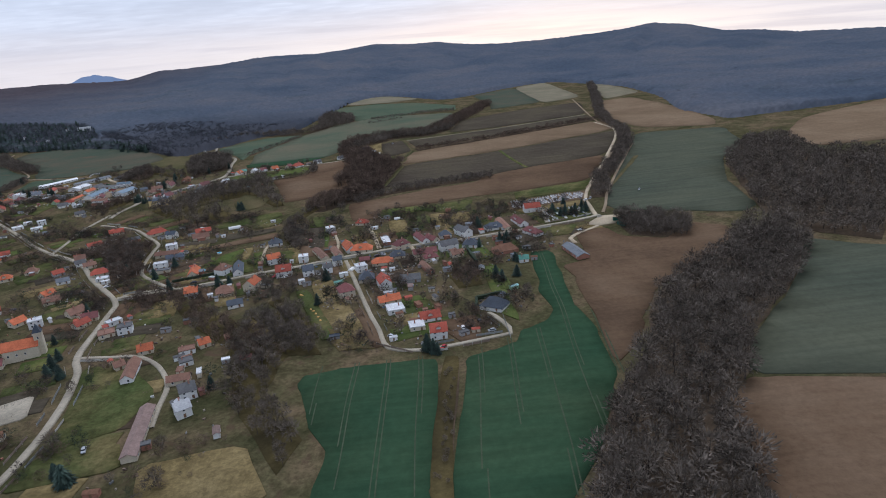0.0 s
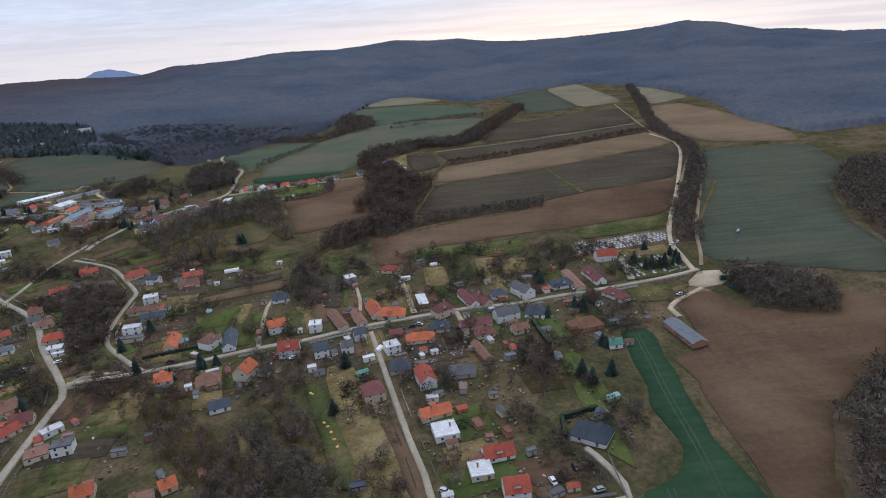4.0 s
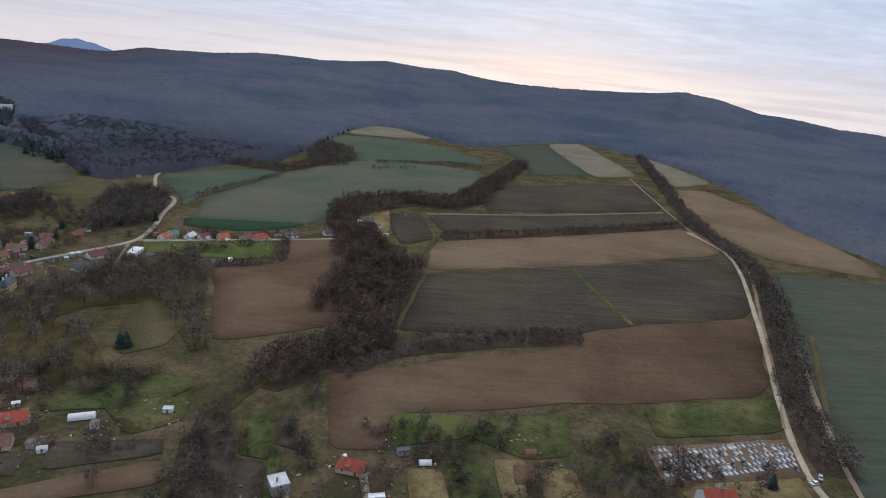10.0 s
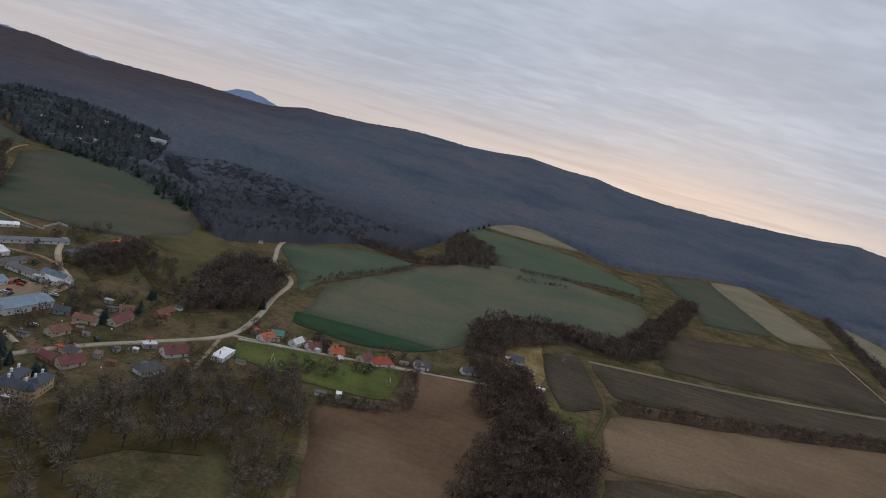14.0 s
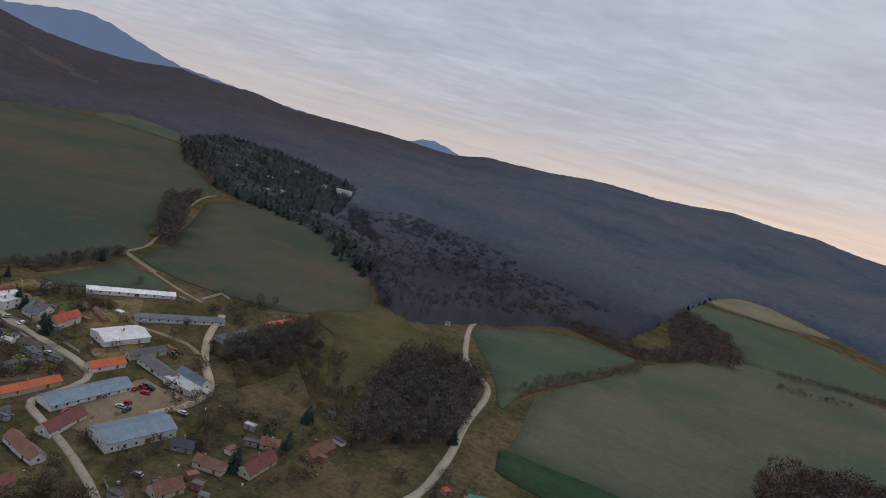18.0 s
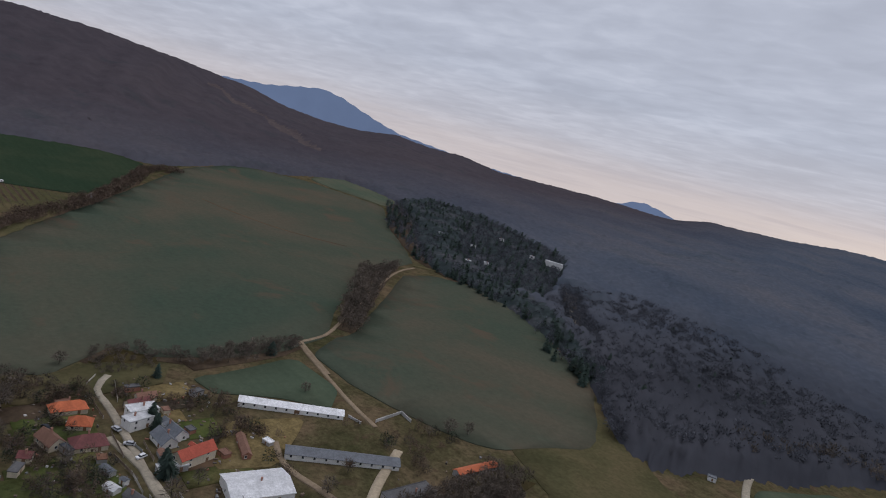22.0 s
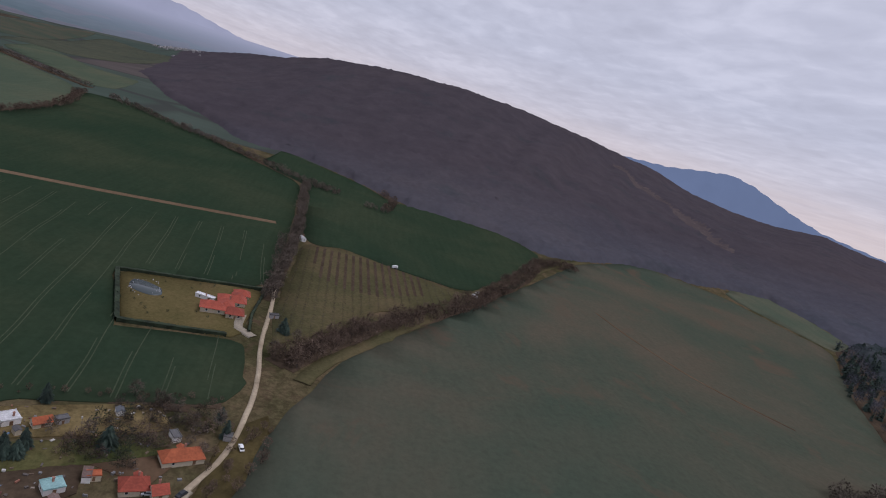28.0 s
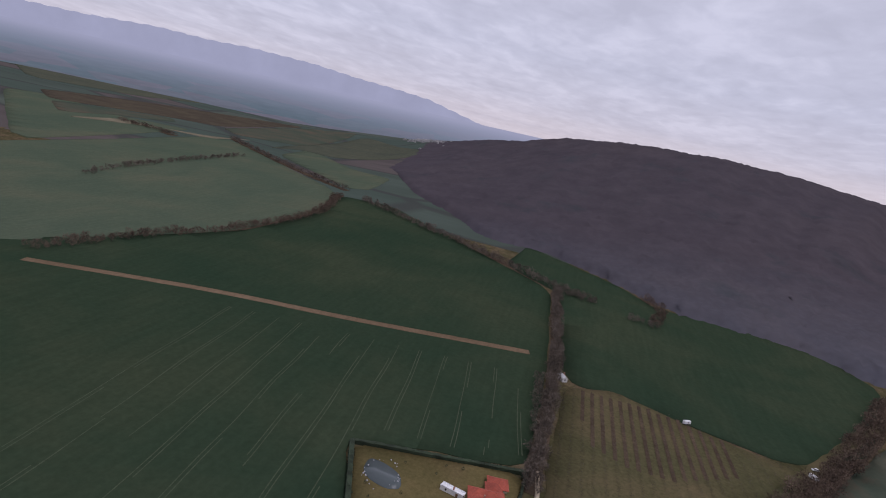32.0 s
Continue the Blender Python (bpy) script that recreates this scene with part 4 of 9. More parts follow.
# ---- yards, gardens and plots ----
sheet("yard_1", wobble(rounded([(110, 511), (121, 524), (138, 522), (139, 514), (126, 503), (113, 500), (107, 504)], 1), 1.0, 8.0), GRAVEL, 0.5, "wide pale gravel turning place")
sheet("yard_2", wobble(rounded([(-392, 782), (-396, 816), (-382, 816), (-372, 834), (-363, 812), (-366, 796), (-369, 771), (-376, 769)], 1), 1.0, 8.0), DIRT_TRACK, 0.48, "earthen farmyard")
sheet("plot_1", wobble(rounded([(-133, 585), (-117, 590), (-105, 523), (-120, 533)], 1), 1.0, 8.0), SOIL_DARK, 0.42, "dug garden plot")
sheet("plot_2", wobble(rounded([(-113, 573), (-100, 571), (-92, 516), (-104, 518)], 1), 1.0, 8.0), SOIL_DARK, 0.44, "dark dug garden plot")
sheet("plot_3", wobble(rounded([(-118, 607), (-103, 604), (-99, 572), (-113, 575)], 1), 1.0, 8.0), MEADOW, 0.42, "green garden strip")
sheet("plot_4", wobble(rounded([(-102, 604), (-93, 601), (-89, 579), (-99, 582)], 1), 1.0, 8.0), SOIL_DARK, 0.42, "dark dug garden plot")
sheet("plot_5", wobble(rounded([(-101, 582), (-96, 581), (-89, 516), (-92, 516)], 1), 1.0, 8.0), LAWN, 0.42, "yellow-green garden strip")
sheet("plot_6", wobble(rounded([(-46, 572), (-31, 571), (-27, 536), (-42, 537)], 1), 1.0, 8.0), DRY, 0.42, "straw-coloured garden plot")
sheet("plot_7", wobble(rounded([(-30, 576), (-10, 577), (-11, 534), (-25, 532)], 1), 1.0, 8.0), MEADOW, 0.42, "green and brown garden plot")
sheet("plot_8", wobble(rounded([(-10, 580), (4, 581), (1, 558), (2, 533), (-8, 534)], 1), 1.0, 8.0), DRY, 0.42, "straw-coloured garden plot")
sheet("plot_9", wobble(rounded([(10, 578), (24, 575), (22, 547), (6, 549)], 1), 1.0, 8.0), DRY, 0.42, "straw-coloured garden plot")
sheet("plot_10", wobble(rounded([(-2, 577), (7, 578), (6, 565), (-3, 564)], 1), 1.0, 8.0), SOIL, 0.47, "dark dug garden plot")
sheet("plot_11", wobble(rounded([(-53, 611), (-20, 612), (-19, 595), (-52, 585)], 1), 1.0, 8.0), LAWN, 0.42, "green orchard strip")
sheet("plot_12", wobble(rounded([(-20, 609), (31, 618), (24, 585), (5, 581), (-19, 595)], 1), 1.0, 8.0), MEADOW, 0.42, "green garden strip with fruit trees")
sheet("plot_13", wobble(rounded([(70, 628), (147, 646), (134, 612), (68, 602)], 1), 1.0, 8.0), MEADOW, 0.42, "yellowish grass strip above the graveyard")
sheet("plot_14", wobble(rounded([(-207, 608), (-151, 639), (-145, 624), (-155, 606), (-200, 595)], 1), 1.0, 8.0), MEADOW, 0.42, "green garden meadow")
sheet("plot_15", wobble(rounded([(-234, 617), (-217, 626), (-210, 611), (-228, 606)], 1), 1.0, 8.0), SOIL, 0.44, "brown dug garden plot")
sheet("plot_16", wobble(rounded([(-197, 543), (-139, 569), (-134, 555), (-187, 537)], 1), 1.0, 8.0), SOIL, 0.42, "brown dug garden strip")
sheet("plot_17", wobble(rounded([(-185, 575), (-143, 583), (-140, 572), (-178, 559)], 1), 1.0, 8.0), SOIL_DARK, 0.42, "dark dug garden strip")
sheet("plot_18", wobble(rounded([(-171, 521), (-156, 533), (-157, 504), (-175, 500)], 1), 1.0, 8.0), LAWN, 0.42, "green garden strip")
sheet("plot_19", wobble(rounded([(-156, 533), (-149, 532), (-148, 505), (-153, 504)], 1), 1.0, 8.0), DRY, 0.42, "straw-coloured garden strip")
sheet("plot_20", wobble(rounded([(-91, 445), (-80, 453), (-41, 343), (-63, 345)], 1), 1.0, 8.0), DRY, 0.42, "straw-coloured fallow garden strip")
sheet("plot_21", wobble(rounded([(-58, 392), (-53, 396), (-38, 345), (-44, 343)], 1), 1.0, 8.0), SOIL, 0.46, "dark dug strip beside the side street")
sheet("plot_22", wobble(rounded([(-99, 432), (-90, 432), (-63, 358), (-73, 359)], 1), 1.0, 8.0), MEADOW, 0.42, "green garden strip")
sheet("plot_23", wobble(rounded([(-121, 400), (-104, 381), (-95, 364), (-110, 375)], 1), 1.0, 8.0), DRY, 0.42, "straw-coloured clearing")
sheet("plot_24", wobble(rounded([(-130, 268), (-90, 275), (-73, 240), (-120, 240)], 1), 1.0, 8.0), DRY, 0.42, "dry trampled grass plot")
sheet("plot_25", wobble(rounded([(-194, 356), (-171, 356), (-144, 323), (-148, 296), (-166, 287), (-174, 280), (-182, 319)], 1), 1.0, 8.0), MEADOW, 0.42, "grassy meadow between village lanes")
sheet("plot_26", wobble(rounded([(-177, 280), (-144, 286), (-137, 268), (-179, 260)], 1), 1.0, 8.0), MEADOW, 0.42, "grassy yard with hay bales")
sheet("plot_27", wobble(rounded([(-230, 271), (-196, 283), (-188, 264), (-221, 250)], 1), 1.0, 8.0), LITTER, 0.42, "brown rough plot")
sheet("court", wobble(rounded([(-226, 322), (-206, 333), (-198, 313), (-219, 303)], 1), 1.0, 8.0), ROAD, 0.46, "grey asphalt sports court")
sheet("plot_28", wobble(rounded([(25, 446), (30, 437), (36, 397), (27, 399)], 1), 1.0, 8.0), LAWN, 0.42, "bright green garden strip")
sheet("plot_29", wobble(rounded([(73, 511), (100, 509), (90, 488), (71, 488)], 1), 1.0, 8.0), MEADOW, 0.42, "grassy plot by the street")
sheet("plot_30", wobble(rounded([(61, 568), (120, 580), (116, 560), (88, 559), (69, 551)], 1), 1.0, 8.0), DRY, 0.42, "yellowish grass of the graveyard")
sheet("plot_31", wobble(rounded([(-35, 359), (-26, 366), (-20, 357), (-33, 354)], 1), 1.0, 8.0), LAWN, 0.42, "mown front lawn")
sheet("plot_32", wobble(rounded([(-11, 366), (10, 369), (11, 355), (-4, 351)], 1), 1.0, 8.0), SOIL, 0.42, "dark dug garden")
sheet("plot_33", wobble(rounded([(-7, 352), (11, 352), (10, 341), (0, 339)], 1), 1.0, 8.0), SOIL, 0.42, "brown bare plot")
sheet("plot_34", wobble(rounded([(20, 445), (29, 436), (32, 355), (23, 368)], 1), 1.0, 8.0), LAWN, 0.42, "green grass strip")
sheet("plot_36", wobble(rounded([(-471, 770), (-471, 780), (-450, 778), (-449, 769)], 1), 1.0, 8.0), LAWN, 0.44, "yellow-green garden bed")
sheet("plot_37", wobble(rounded([(-473, 736), (-473, 770), (-449, 782), (-431, 773), (-442, 722)], 1), 1.0, 8.0), MEADOW, 0.4, "green gardens behind houses")
sheet("plot_38", wobble(rounded([(-436, 720), (-445, 762), (-422, 756), (-424, 713)], 1), 1.0, 8.0), MEADOW, 0.4, "green garden")
sheet("plot_39", wobble(rounded([(-487, 846), (-478, 881), (-448, 848), (-455, 825)], 1), 1.0, 8.0), DRY, 0.4, "dry trampled grass round the sheds")
sheet("plot_40", wobble(rounded([(-643, 656), (-670, 723), (-653, 732), (-624, 663)], 1), 1.0, 8.0), DRY, 0.4, "dry garden ground")
sheet("plot_41", wobble(rounded([(-622, 664), (-651, 733), (-636, 731), (-606, 669)], 1), 1.0, 8.0), MEADOW, 0.4, "green garden ground")
sheet("plot_42", wobble(rounded([(-603, 670), (-628, 710), (-610, 715), (-586, 674)], 1), 1.0, 8.0), LITTER, 0.4, "brown garden ground")
sheet("plot_43", wobble(rounded([(-698, 573), (-711, 608), (-692, 616), (-669, 624), (-652, 607)], 1), 1.0, 8.0), DIRT_TRACK, 0.5, "bare earth building plot with a pale wall")
sheet("plot_44", wobble(rounded([(-207, 684), (-207, 725), (-172, 693), (-174, 661), (-191, 648)], 1), 1.0, 8.0), ORCHARD_GRASS, 0.4, "pale grass clearing in the park")
sheet("plot_45", wobble(rounded([(-101, 967), (-73, 1002), (-69, 929), (-73, 900), (-92, 884)], 1), 1.0, 8.0), DRY, 0.44, "yellowish house garden")
sheet("plot_46", wobble(rounded([(-542, 773), (-556, 813), (-546, 844), (-526, 832), (-522, 773)], 1), 1.0, 8.0), ORCHARD_GRASS, 0.42, "rough straw-coloured waste ground")
sheet("plot_47", wobble(rounded([(-40, 805), (-35, 805), (-53, 703), (-57, 701)], 1), 1.0, 8.0), ORCHARD_GRASS, 0.44, "green grass verge of the fallow field")
sheet("plot_48", wobble(rounded([(218, 732), (224, 732), (150, 598), (151, 605)], 1), 1.0, 8.0), ORCHARD_GRASS, 0.44, "green grass verge of the field")
sheet("plot_49", wobble(rounded([(-158, 583), (-141, 595), (-143, 613), (-185, 610)], 1), 1.0, 8.0), MEADOW, 0.42, "green garden strip")
sheet("plot_50", wobble(rounded([(-9, 327), (-2, 325), (-9, 264), (-10, 228), (-18, 230), (-16, 269)], 1), 1.0, 8.0), PARK_GRASS, 0.42, "dry grass strip between two crop fields")

sheet("plot_51", wobble(rounded([(-72, 985), (-42, 1000), (-33, 967), (-28, 903), (-57, 876), (-67, 919)], 1), 1.0, 8.0), SOIL_DARK, 0.42, "dark vineyard plot beside the stream yard")
sheet("plot_52", wobble(rounded([(-84, 876), (-59, 887), (-41, 874), (-44, 842), (-60, 825), (-75, 835)], 1), 1.0, 8.0), MEADOW, 0.40, "small green meadow round the basin")
ribbon("path_8", [(-40, 992), (-32, 947), (-28, 903), (-39, 852)], 2.2, ORCHARD_GRASS, 0.47, "grassy path along the dark plot")
ribbon("path_9", [(-93, 888), (-95, 916), (-97, 931)], 2.6, GRAVEL, 0.52, "pale gravel drive into the stream yard")
ribbon("headland_1", [(-710, 776), (-737, 788), (-811, 838), (-934, 920), (-1083, 1032), (-1138, 1092)], 9, ORCHARD_GRASS, 0.47, "brown worn headland along the crop", 2.5)
ribbon("headland_2", [(-717, 1157), (-656, 1213), (-596, 1203), (-550, 1192), (-474, 1109)], 9, ORCHARD_GRASS, 0.47, "brown worn headland below the forest", 2.5)
# ---- the long strip gardens on both sides of the streets ----
parcel_rng = random.Random(21)
BOUNDS = []          # where one strip garden ends and the next begins


def parcels(pts, side, near, deep):
    """Narrow plots that run back from a street."""
    line = smooth_line(pts, 2.0)
    i = 3
    while i < len(line) - 8:
        n = parcel_rng.randint(4, 7)
        (ax, ay), (bx, by) = line[i], line[min(i + n, len(line) - 1)]
        d = math.hypot(bx - ax, by - ay)
        if d > 3:
            nx, ny = -(by - ay) / d * side, (bx - ax) / d * side
            a, b = near + parcel_rng.uniform(0, 10), deep * parcel_rng.uniform(0.7, 1.1)
            BOUNDS.append(((ax + nx * a, ay + ny * a), (ax + nx * b, ay + ny * b)))
            if parcel_rng.random() < 0.86:
                mat, word = parcel_rng.choice(((MEADOW, "green grass"), (DRY, "straw-coloured"), (SOIL, "brown dug"), (LAWN, "mown green"), (SOIL_DARK, "dark dug"), (LITTER, "brown leafy"), (MEADOW, "green grass")))
                quad = [(ax + nx * a, ay + ny * a), (bx + nx * a, by + ny * a), (bx + nx * b, by + ny * b), (ax + nx * b, ay + ny * b)]
                sheet("garden", wobble(quad, 0.5, 6.0), mat, 0.30, f"{word} strip garden behind the houses", 40.0)
        i += n


parcels([(-220, 451), (-185, 457), (-158, 464), (-130, 473), (-106, 478), (-78, 488), (-42, 496), (-16, 501), (5, 501), (30, 506), (59, 511), (92, 518), (113, 524), (122, 528)], 1, 7, 52)
parcels([(-220, 451), (-185, 457), (-158, 464), (-130, 473), (-106, 478), (-78, 488), (-42, 496), (-16, 501), (5, 501), (30, 506), (59, 511), (92, 518), (113, 524), (122, 528)], -1, 7, 45)
parcels([(-186, 226), (-183, 255), (-182, 286), (-186, 319), (-195, 351), (-205, 371), (-213, 423), (-219, 446), (-255, 491), (-282, 529), (-304, 549), (-326, 566)], 1, 8, 40)
parcels([(-186, 226), (-183, 255), (-182, 286), (-186, 319), (-195, 351), (-205, 371), (-213, 423), (-219, 446), (-255, 491), (-282, 529), (-304, 549), (-326, 566)], -1, 8, 40)
parcels([(-72, 481), (-59, 428), (-49, 388), (-42, 363), (-36, 342)], 1, 5, 40)
parcels([(-185, 458), (-201, 472), (-220, 492), (-226, 506), (-231, 527), (-235, 554), (-237, 566), (-254, 589), (-277, 617), (-298, 632), (-322, 645)], -1, 6, 45)
parcels([(-185, 458), (-201, 472), (-220, 492), (-226, 506), (-231, 527), (-235, 554), (-237, 566), (-254, 589), (-277, 617), (-298, 632), (-322, 645)], 1, 6, 30)
parcels([(-328, 748), (-345, 755), (-371, 762), (-398, 767), (-402, 770), (-411, 800), (-457, 804), (-489, 799)], 1, 7, 35)
parcels([(-414, 801), (-426, 803), (-452, 803), (-486, 805), (-509, 806), (-529, 806), (-541, 814)], 1, 7, 40)
parcels([(-414, 801), (-426, 803), (-452, 803), (-486, 805), (-509, 806), (-529, 806), (-541, 814)], -1, 7, 35)
parcels([(-326, 566), (-357, 595), (-386, 627), (-433, 676), (-485, 728)], 1, 6, 30)
parcels([(-326, 566), (-357, 595), (-386, 627), (-433, 676), (-485, 728)], -1, 6, 30)
parcels([(-611, 741), (-627, 747), (-645, 753)], 1, 7, 40)
parcels([(-255, 830), (-220, 843), (-179, 857), (-146, 869)], 1, 5, 22)

# ---- trees ----
def blades(rng, n, middle, radii, long, wide, up=0.35):
    """Twigs: slender triangles that stand out from a crown's middle."""
    d = rng.normal(size=(n, 3))
    d /= np.linalg.norm(d, axis=1)[:, None]
    o = np.array(middle) + d * np.array(radii) * (rng.uniform(0.2, 1.0, (n, 1)) ** 0.4)
    lump = 1.0 + 0.25 * np.sin(d[:, :1] * 5 + d[:, 1:2] * 7)
    o = np.array(middle) + (o - np.array(middle)) * lump
    way = d + rng.normal(0, 0.45, (n, 3)) + np.array([0, 0, up])
    way /= np.linalg.norm(way, axis=1)[:, None]
    side = np.cross(way, rng.normal(size=(n, 3)))
    side /= np.linalg.norm(side, axis=1)[:, None]
    ln = long * rng.uniform(0.6, 1.3, (n, 1))
    a, b, c = o - side * wide * 0.5, o + side * wide * 0.5, o + way * ln
    return np.stack([a, b, c], 1).reshape(-1, 3)


def limbs(rng, n=5):
    """Trunk and limbs of a tree one metre high: tapered three-sided spikes."""
    out = []
    for i in range(n + 1):
        if i == 0:
            foot, tip, w = np.array([0, 0, -0.03]), np.array([rng.normal(0, 0.03), rng.normal(0, 0.03), 0.8]), 0.022
        else:
            a = 2 * math.pi * (i / n + rng.uniform(0, 0.15))
            foot = np.array([0, 0, rng.uniform(0.22, 0.5)])
            tip = foot + np.array([math.cos(a) * 0.26, math.sin(a) * 0.26, rng.uniform(0.2, 0.36)])
            w = 0.011
        ring = [foot + w * np.array([math.cos(q), math.sin(q), 0]) for q in (0, 2.1, 4.2)]
        for k in range(3):
            out += [ring[k], ring[(k + 1) % 3], tip]
    return np.array(out)


def belt(pts, width):
    """The outline of a strip along a line."""
    line = smooth_line(pts, 12.0)
    left, right = [], []
    for i, (x, y) in enumerate(line):
        ax, ay = line[max(i - 1, 0)]
        bx, by = line[min(i + 1, len(line) - 1)]
        d = math.hypot(bx - ax, by - ay) or 1.0
        w = width / 2 * (1 + 0.35 * noise.noise((x * 0.04, y * 0.04, 2.0)))
        left.append((x - (by - ay) / d * w, y + (bx - ax) / d * w))
        right.append((x + (by - ay) / d * w, y - (bx - ax) / d * w))
    return left + right[::-1]


def conifer_arrays(seed, n=520):
    rng = np.random.default_rng(seed)
    t = limbs(rng, 0)
    h = rng.uniform(0.06, 0.98, n) ** 1.1
    r = 0.36 * (1 - h) ** 0.5 * (0.8 + 0.35 * (np.sin(h * 26 + seed) > 0)) * rng.uniform(0.7, 1.15, n)
    a = rng.uniform(0, 6.283, n)
    o = np.c_[np.cos(a) * r * 0.35, np.sin(a) * r * 0.35, h + 0.02]
    tip = np.c_[np.cos(a) * r, np.sin(a) * r, h - 0.03 - r * 0.25]
    s = np.c_[-np.sin(a), np.cos(a), np.zeros(n)] * ((0.03 + 0.05 * (1 - h)) * (1.7 if n < 100 else 1.0))[:, None]
    c = np.stack([o - s, o + s, tip], 1).reshape(-1, 3)
    return t, c


def conifer_form(seed):
    t, c = conifer_arrays(seed)
    return (mesh_np("trunk", t, np.arange(len(t)).reshape(-1, 3), [BARK]), mesh_np("crown", c, np.arange(len(c)).reshape(-1, 3), [NEEDLES]))


CONIFER_FORMS = [conifer_arrays(s, 80) for s in range(4)]
wood_count = [0]
RNG = np.random.default_rng(11)
WOOD_FORMS = [(limbs(RNG, 4), blades(RNG, 250, (0, 0, 0.60), (0.31, 0.31, 0.30), 0.12, 0.036)) for _ in range(5)]


FAR_FORMS = [(limbs(RNG, 0), blades(RNG, 120, (0, 0, 0.60), (0.31, 0.31, 0.30), 0.13, 0.056)) for _ in range(5)]
PARK_FORMS = [(limbs(RNG, 9), blades(RNG, 150, (0, 0, 0.66), (0.27, 0.27, 0.30), 0.16, 0.026)) for _ in range(4)]
BUSH_FORMS = [blades(RNG, 180, (0, 0, 0.45), (0.42, 0.42, 0.42), 0.15, 0.040) for _ in range(6)]


def woods(name, pts, gap, height, label, mat=None, forms=None):
    """A stand of leafless trees, far too many to count, with the litter below it."""
    wood_count[0] += 1
    rng = np.random.default_rng(100 + wood_count[0])
    xs, ys = [p[0] for p in pts], [p[1] for p in pts]
    gx, gy = np.meshgrid(np.arange(min(xs), max(xs), gap), np.arange(min(ys), max(ys), gap))
    x = gx.ravel() + rng.uniform(-0.5, 0.5, gx.size) * gap
    y = gy.ravel() + rng.uniform(-0.5, 0.5, gx.size) * gap
    ok = inside(pts, x, y)
    if forms is CONIFER_FORMS:
        ok &= np.array([noise.noise((u * 0.017, v * 0.017, 3.0)) > -0.22 for u, v in zip(x, y)])
    x, y = x[ok], y[ok]
    z = ground(x, y) if len(x) else x
    sheet("litter", wobble(list(pts), 1.5, 10.0), PARK_GRASS if forms is PARK_FORMS or name == "scrub" else LITTER, 0.2 + 0.01 * (wood_count[0] % 7), "winter grass under park trees" if forms is PARK_FORMS else "brown leaf litter under bare trees")
    mx, my = sum(xs) / len(xs), sum(ys) / len(ys)
    pool = forms or (FAR_FORMS if my > 940 or mx < -760 or mx > 250 else WOOD_FORMS)
    vs, slots = [], []
    for i in range(len(x)):
        tr, cr = pool[rng.integers(len(pool))]
        h = height * rng.uniform(0.55, 1.25)
        a = rng.uniform(0, 6.28)
        m = np.array([[math.cos(a), -math.sin(a), 0], [math.sin(a), math.cos(a), 0], [0, 0, 1]]) * h
        wide = rng.uniform(0.9, 1.3)
        m[:, :2] *= wide
        vs.append(np.vstack([tr, cr]) @ m.T + (x[i], y[i], z[i]))
        slots.append(np.r_[np.ones(len(tr) // 3), np.zeros(len(cr) // 3)])
    if not vs:
        return None
    v = np.vstack(vs)
    f = np.arange(len(v)).reshape(-1, 3)
    me = mesh_np(name, v, f, [mat or NEEDLES if forms else mat or (TWIGS_RED if wood_count[0] % 3 == 0 else TWIGS), BARK], np.concatenate(slots))
    return tagged(new(name, me), label, name.split("_")[-1].replace("row", "hedgerow").replace("belt", "tree belt").replace("edge", "forest edge") if name != "hedgerow" else "hedgerow", "", "stuff")


def bare_form(seed):
    rng = np.random.default_rng(seed)
    t = limbs(rng, 7)
    c = blades(rng, 300, (0, 0, 0.62), (0.30, 0.30, 0.34), 0.20, 0.026)
    return (mesh_np("trunk", t, np.arange(len(t)).reshape(-1, 3), [BARK]), mesh_np("crown", c, np.arange(len(c)).reshape(-1, 3), [TWIGS]))


BARE_TREES = ("bare_tree", [bare_form(s) for s in range(5)], (4.5, 8.5), "leafless brown garden tree with fine twigs", "tree", "garden trees")
CONIFERS = ("conifer", [conifer_form(s) for s in range(4)], (5.5, 9.5), "dark green pointed conifer among the houses", "conifer", "conifers")
tree_rng = random.Random(5)


def plant(kind, x, y, size=None):
    name, forms, (lo, hi), label, category, group = kind
    trunk, crown = tree_rng.choice(forms)
    h = size or tree_rng.uniform(lo, hi)
    ob = tagged(new(name), label, category, group)
    w = tree_rng.uniform(0.9, 1.3)
    ob.matrix_world = pose(x, y, gz(x, y) + 0.1, 0, 0, tree_rng.uniform(-8, 365)) @ Matrix.Diagonal((h * w, h * w, h, 1))
    for part_name, me in (("trunk", trunk), ("crown", crown)):
        new(part_name, me).parent = ob
    return ob

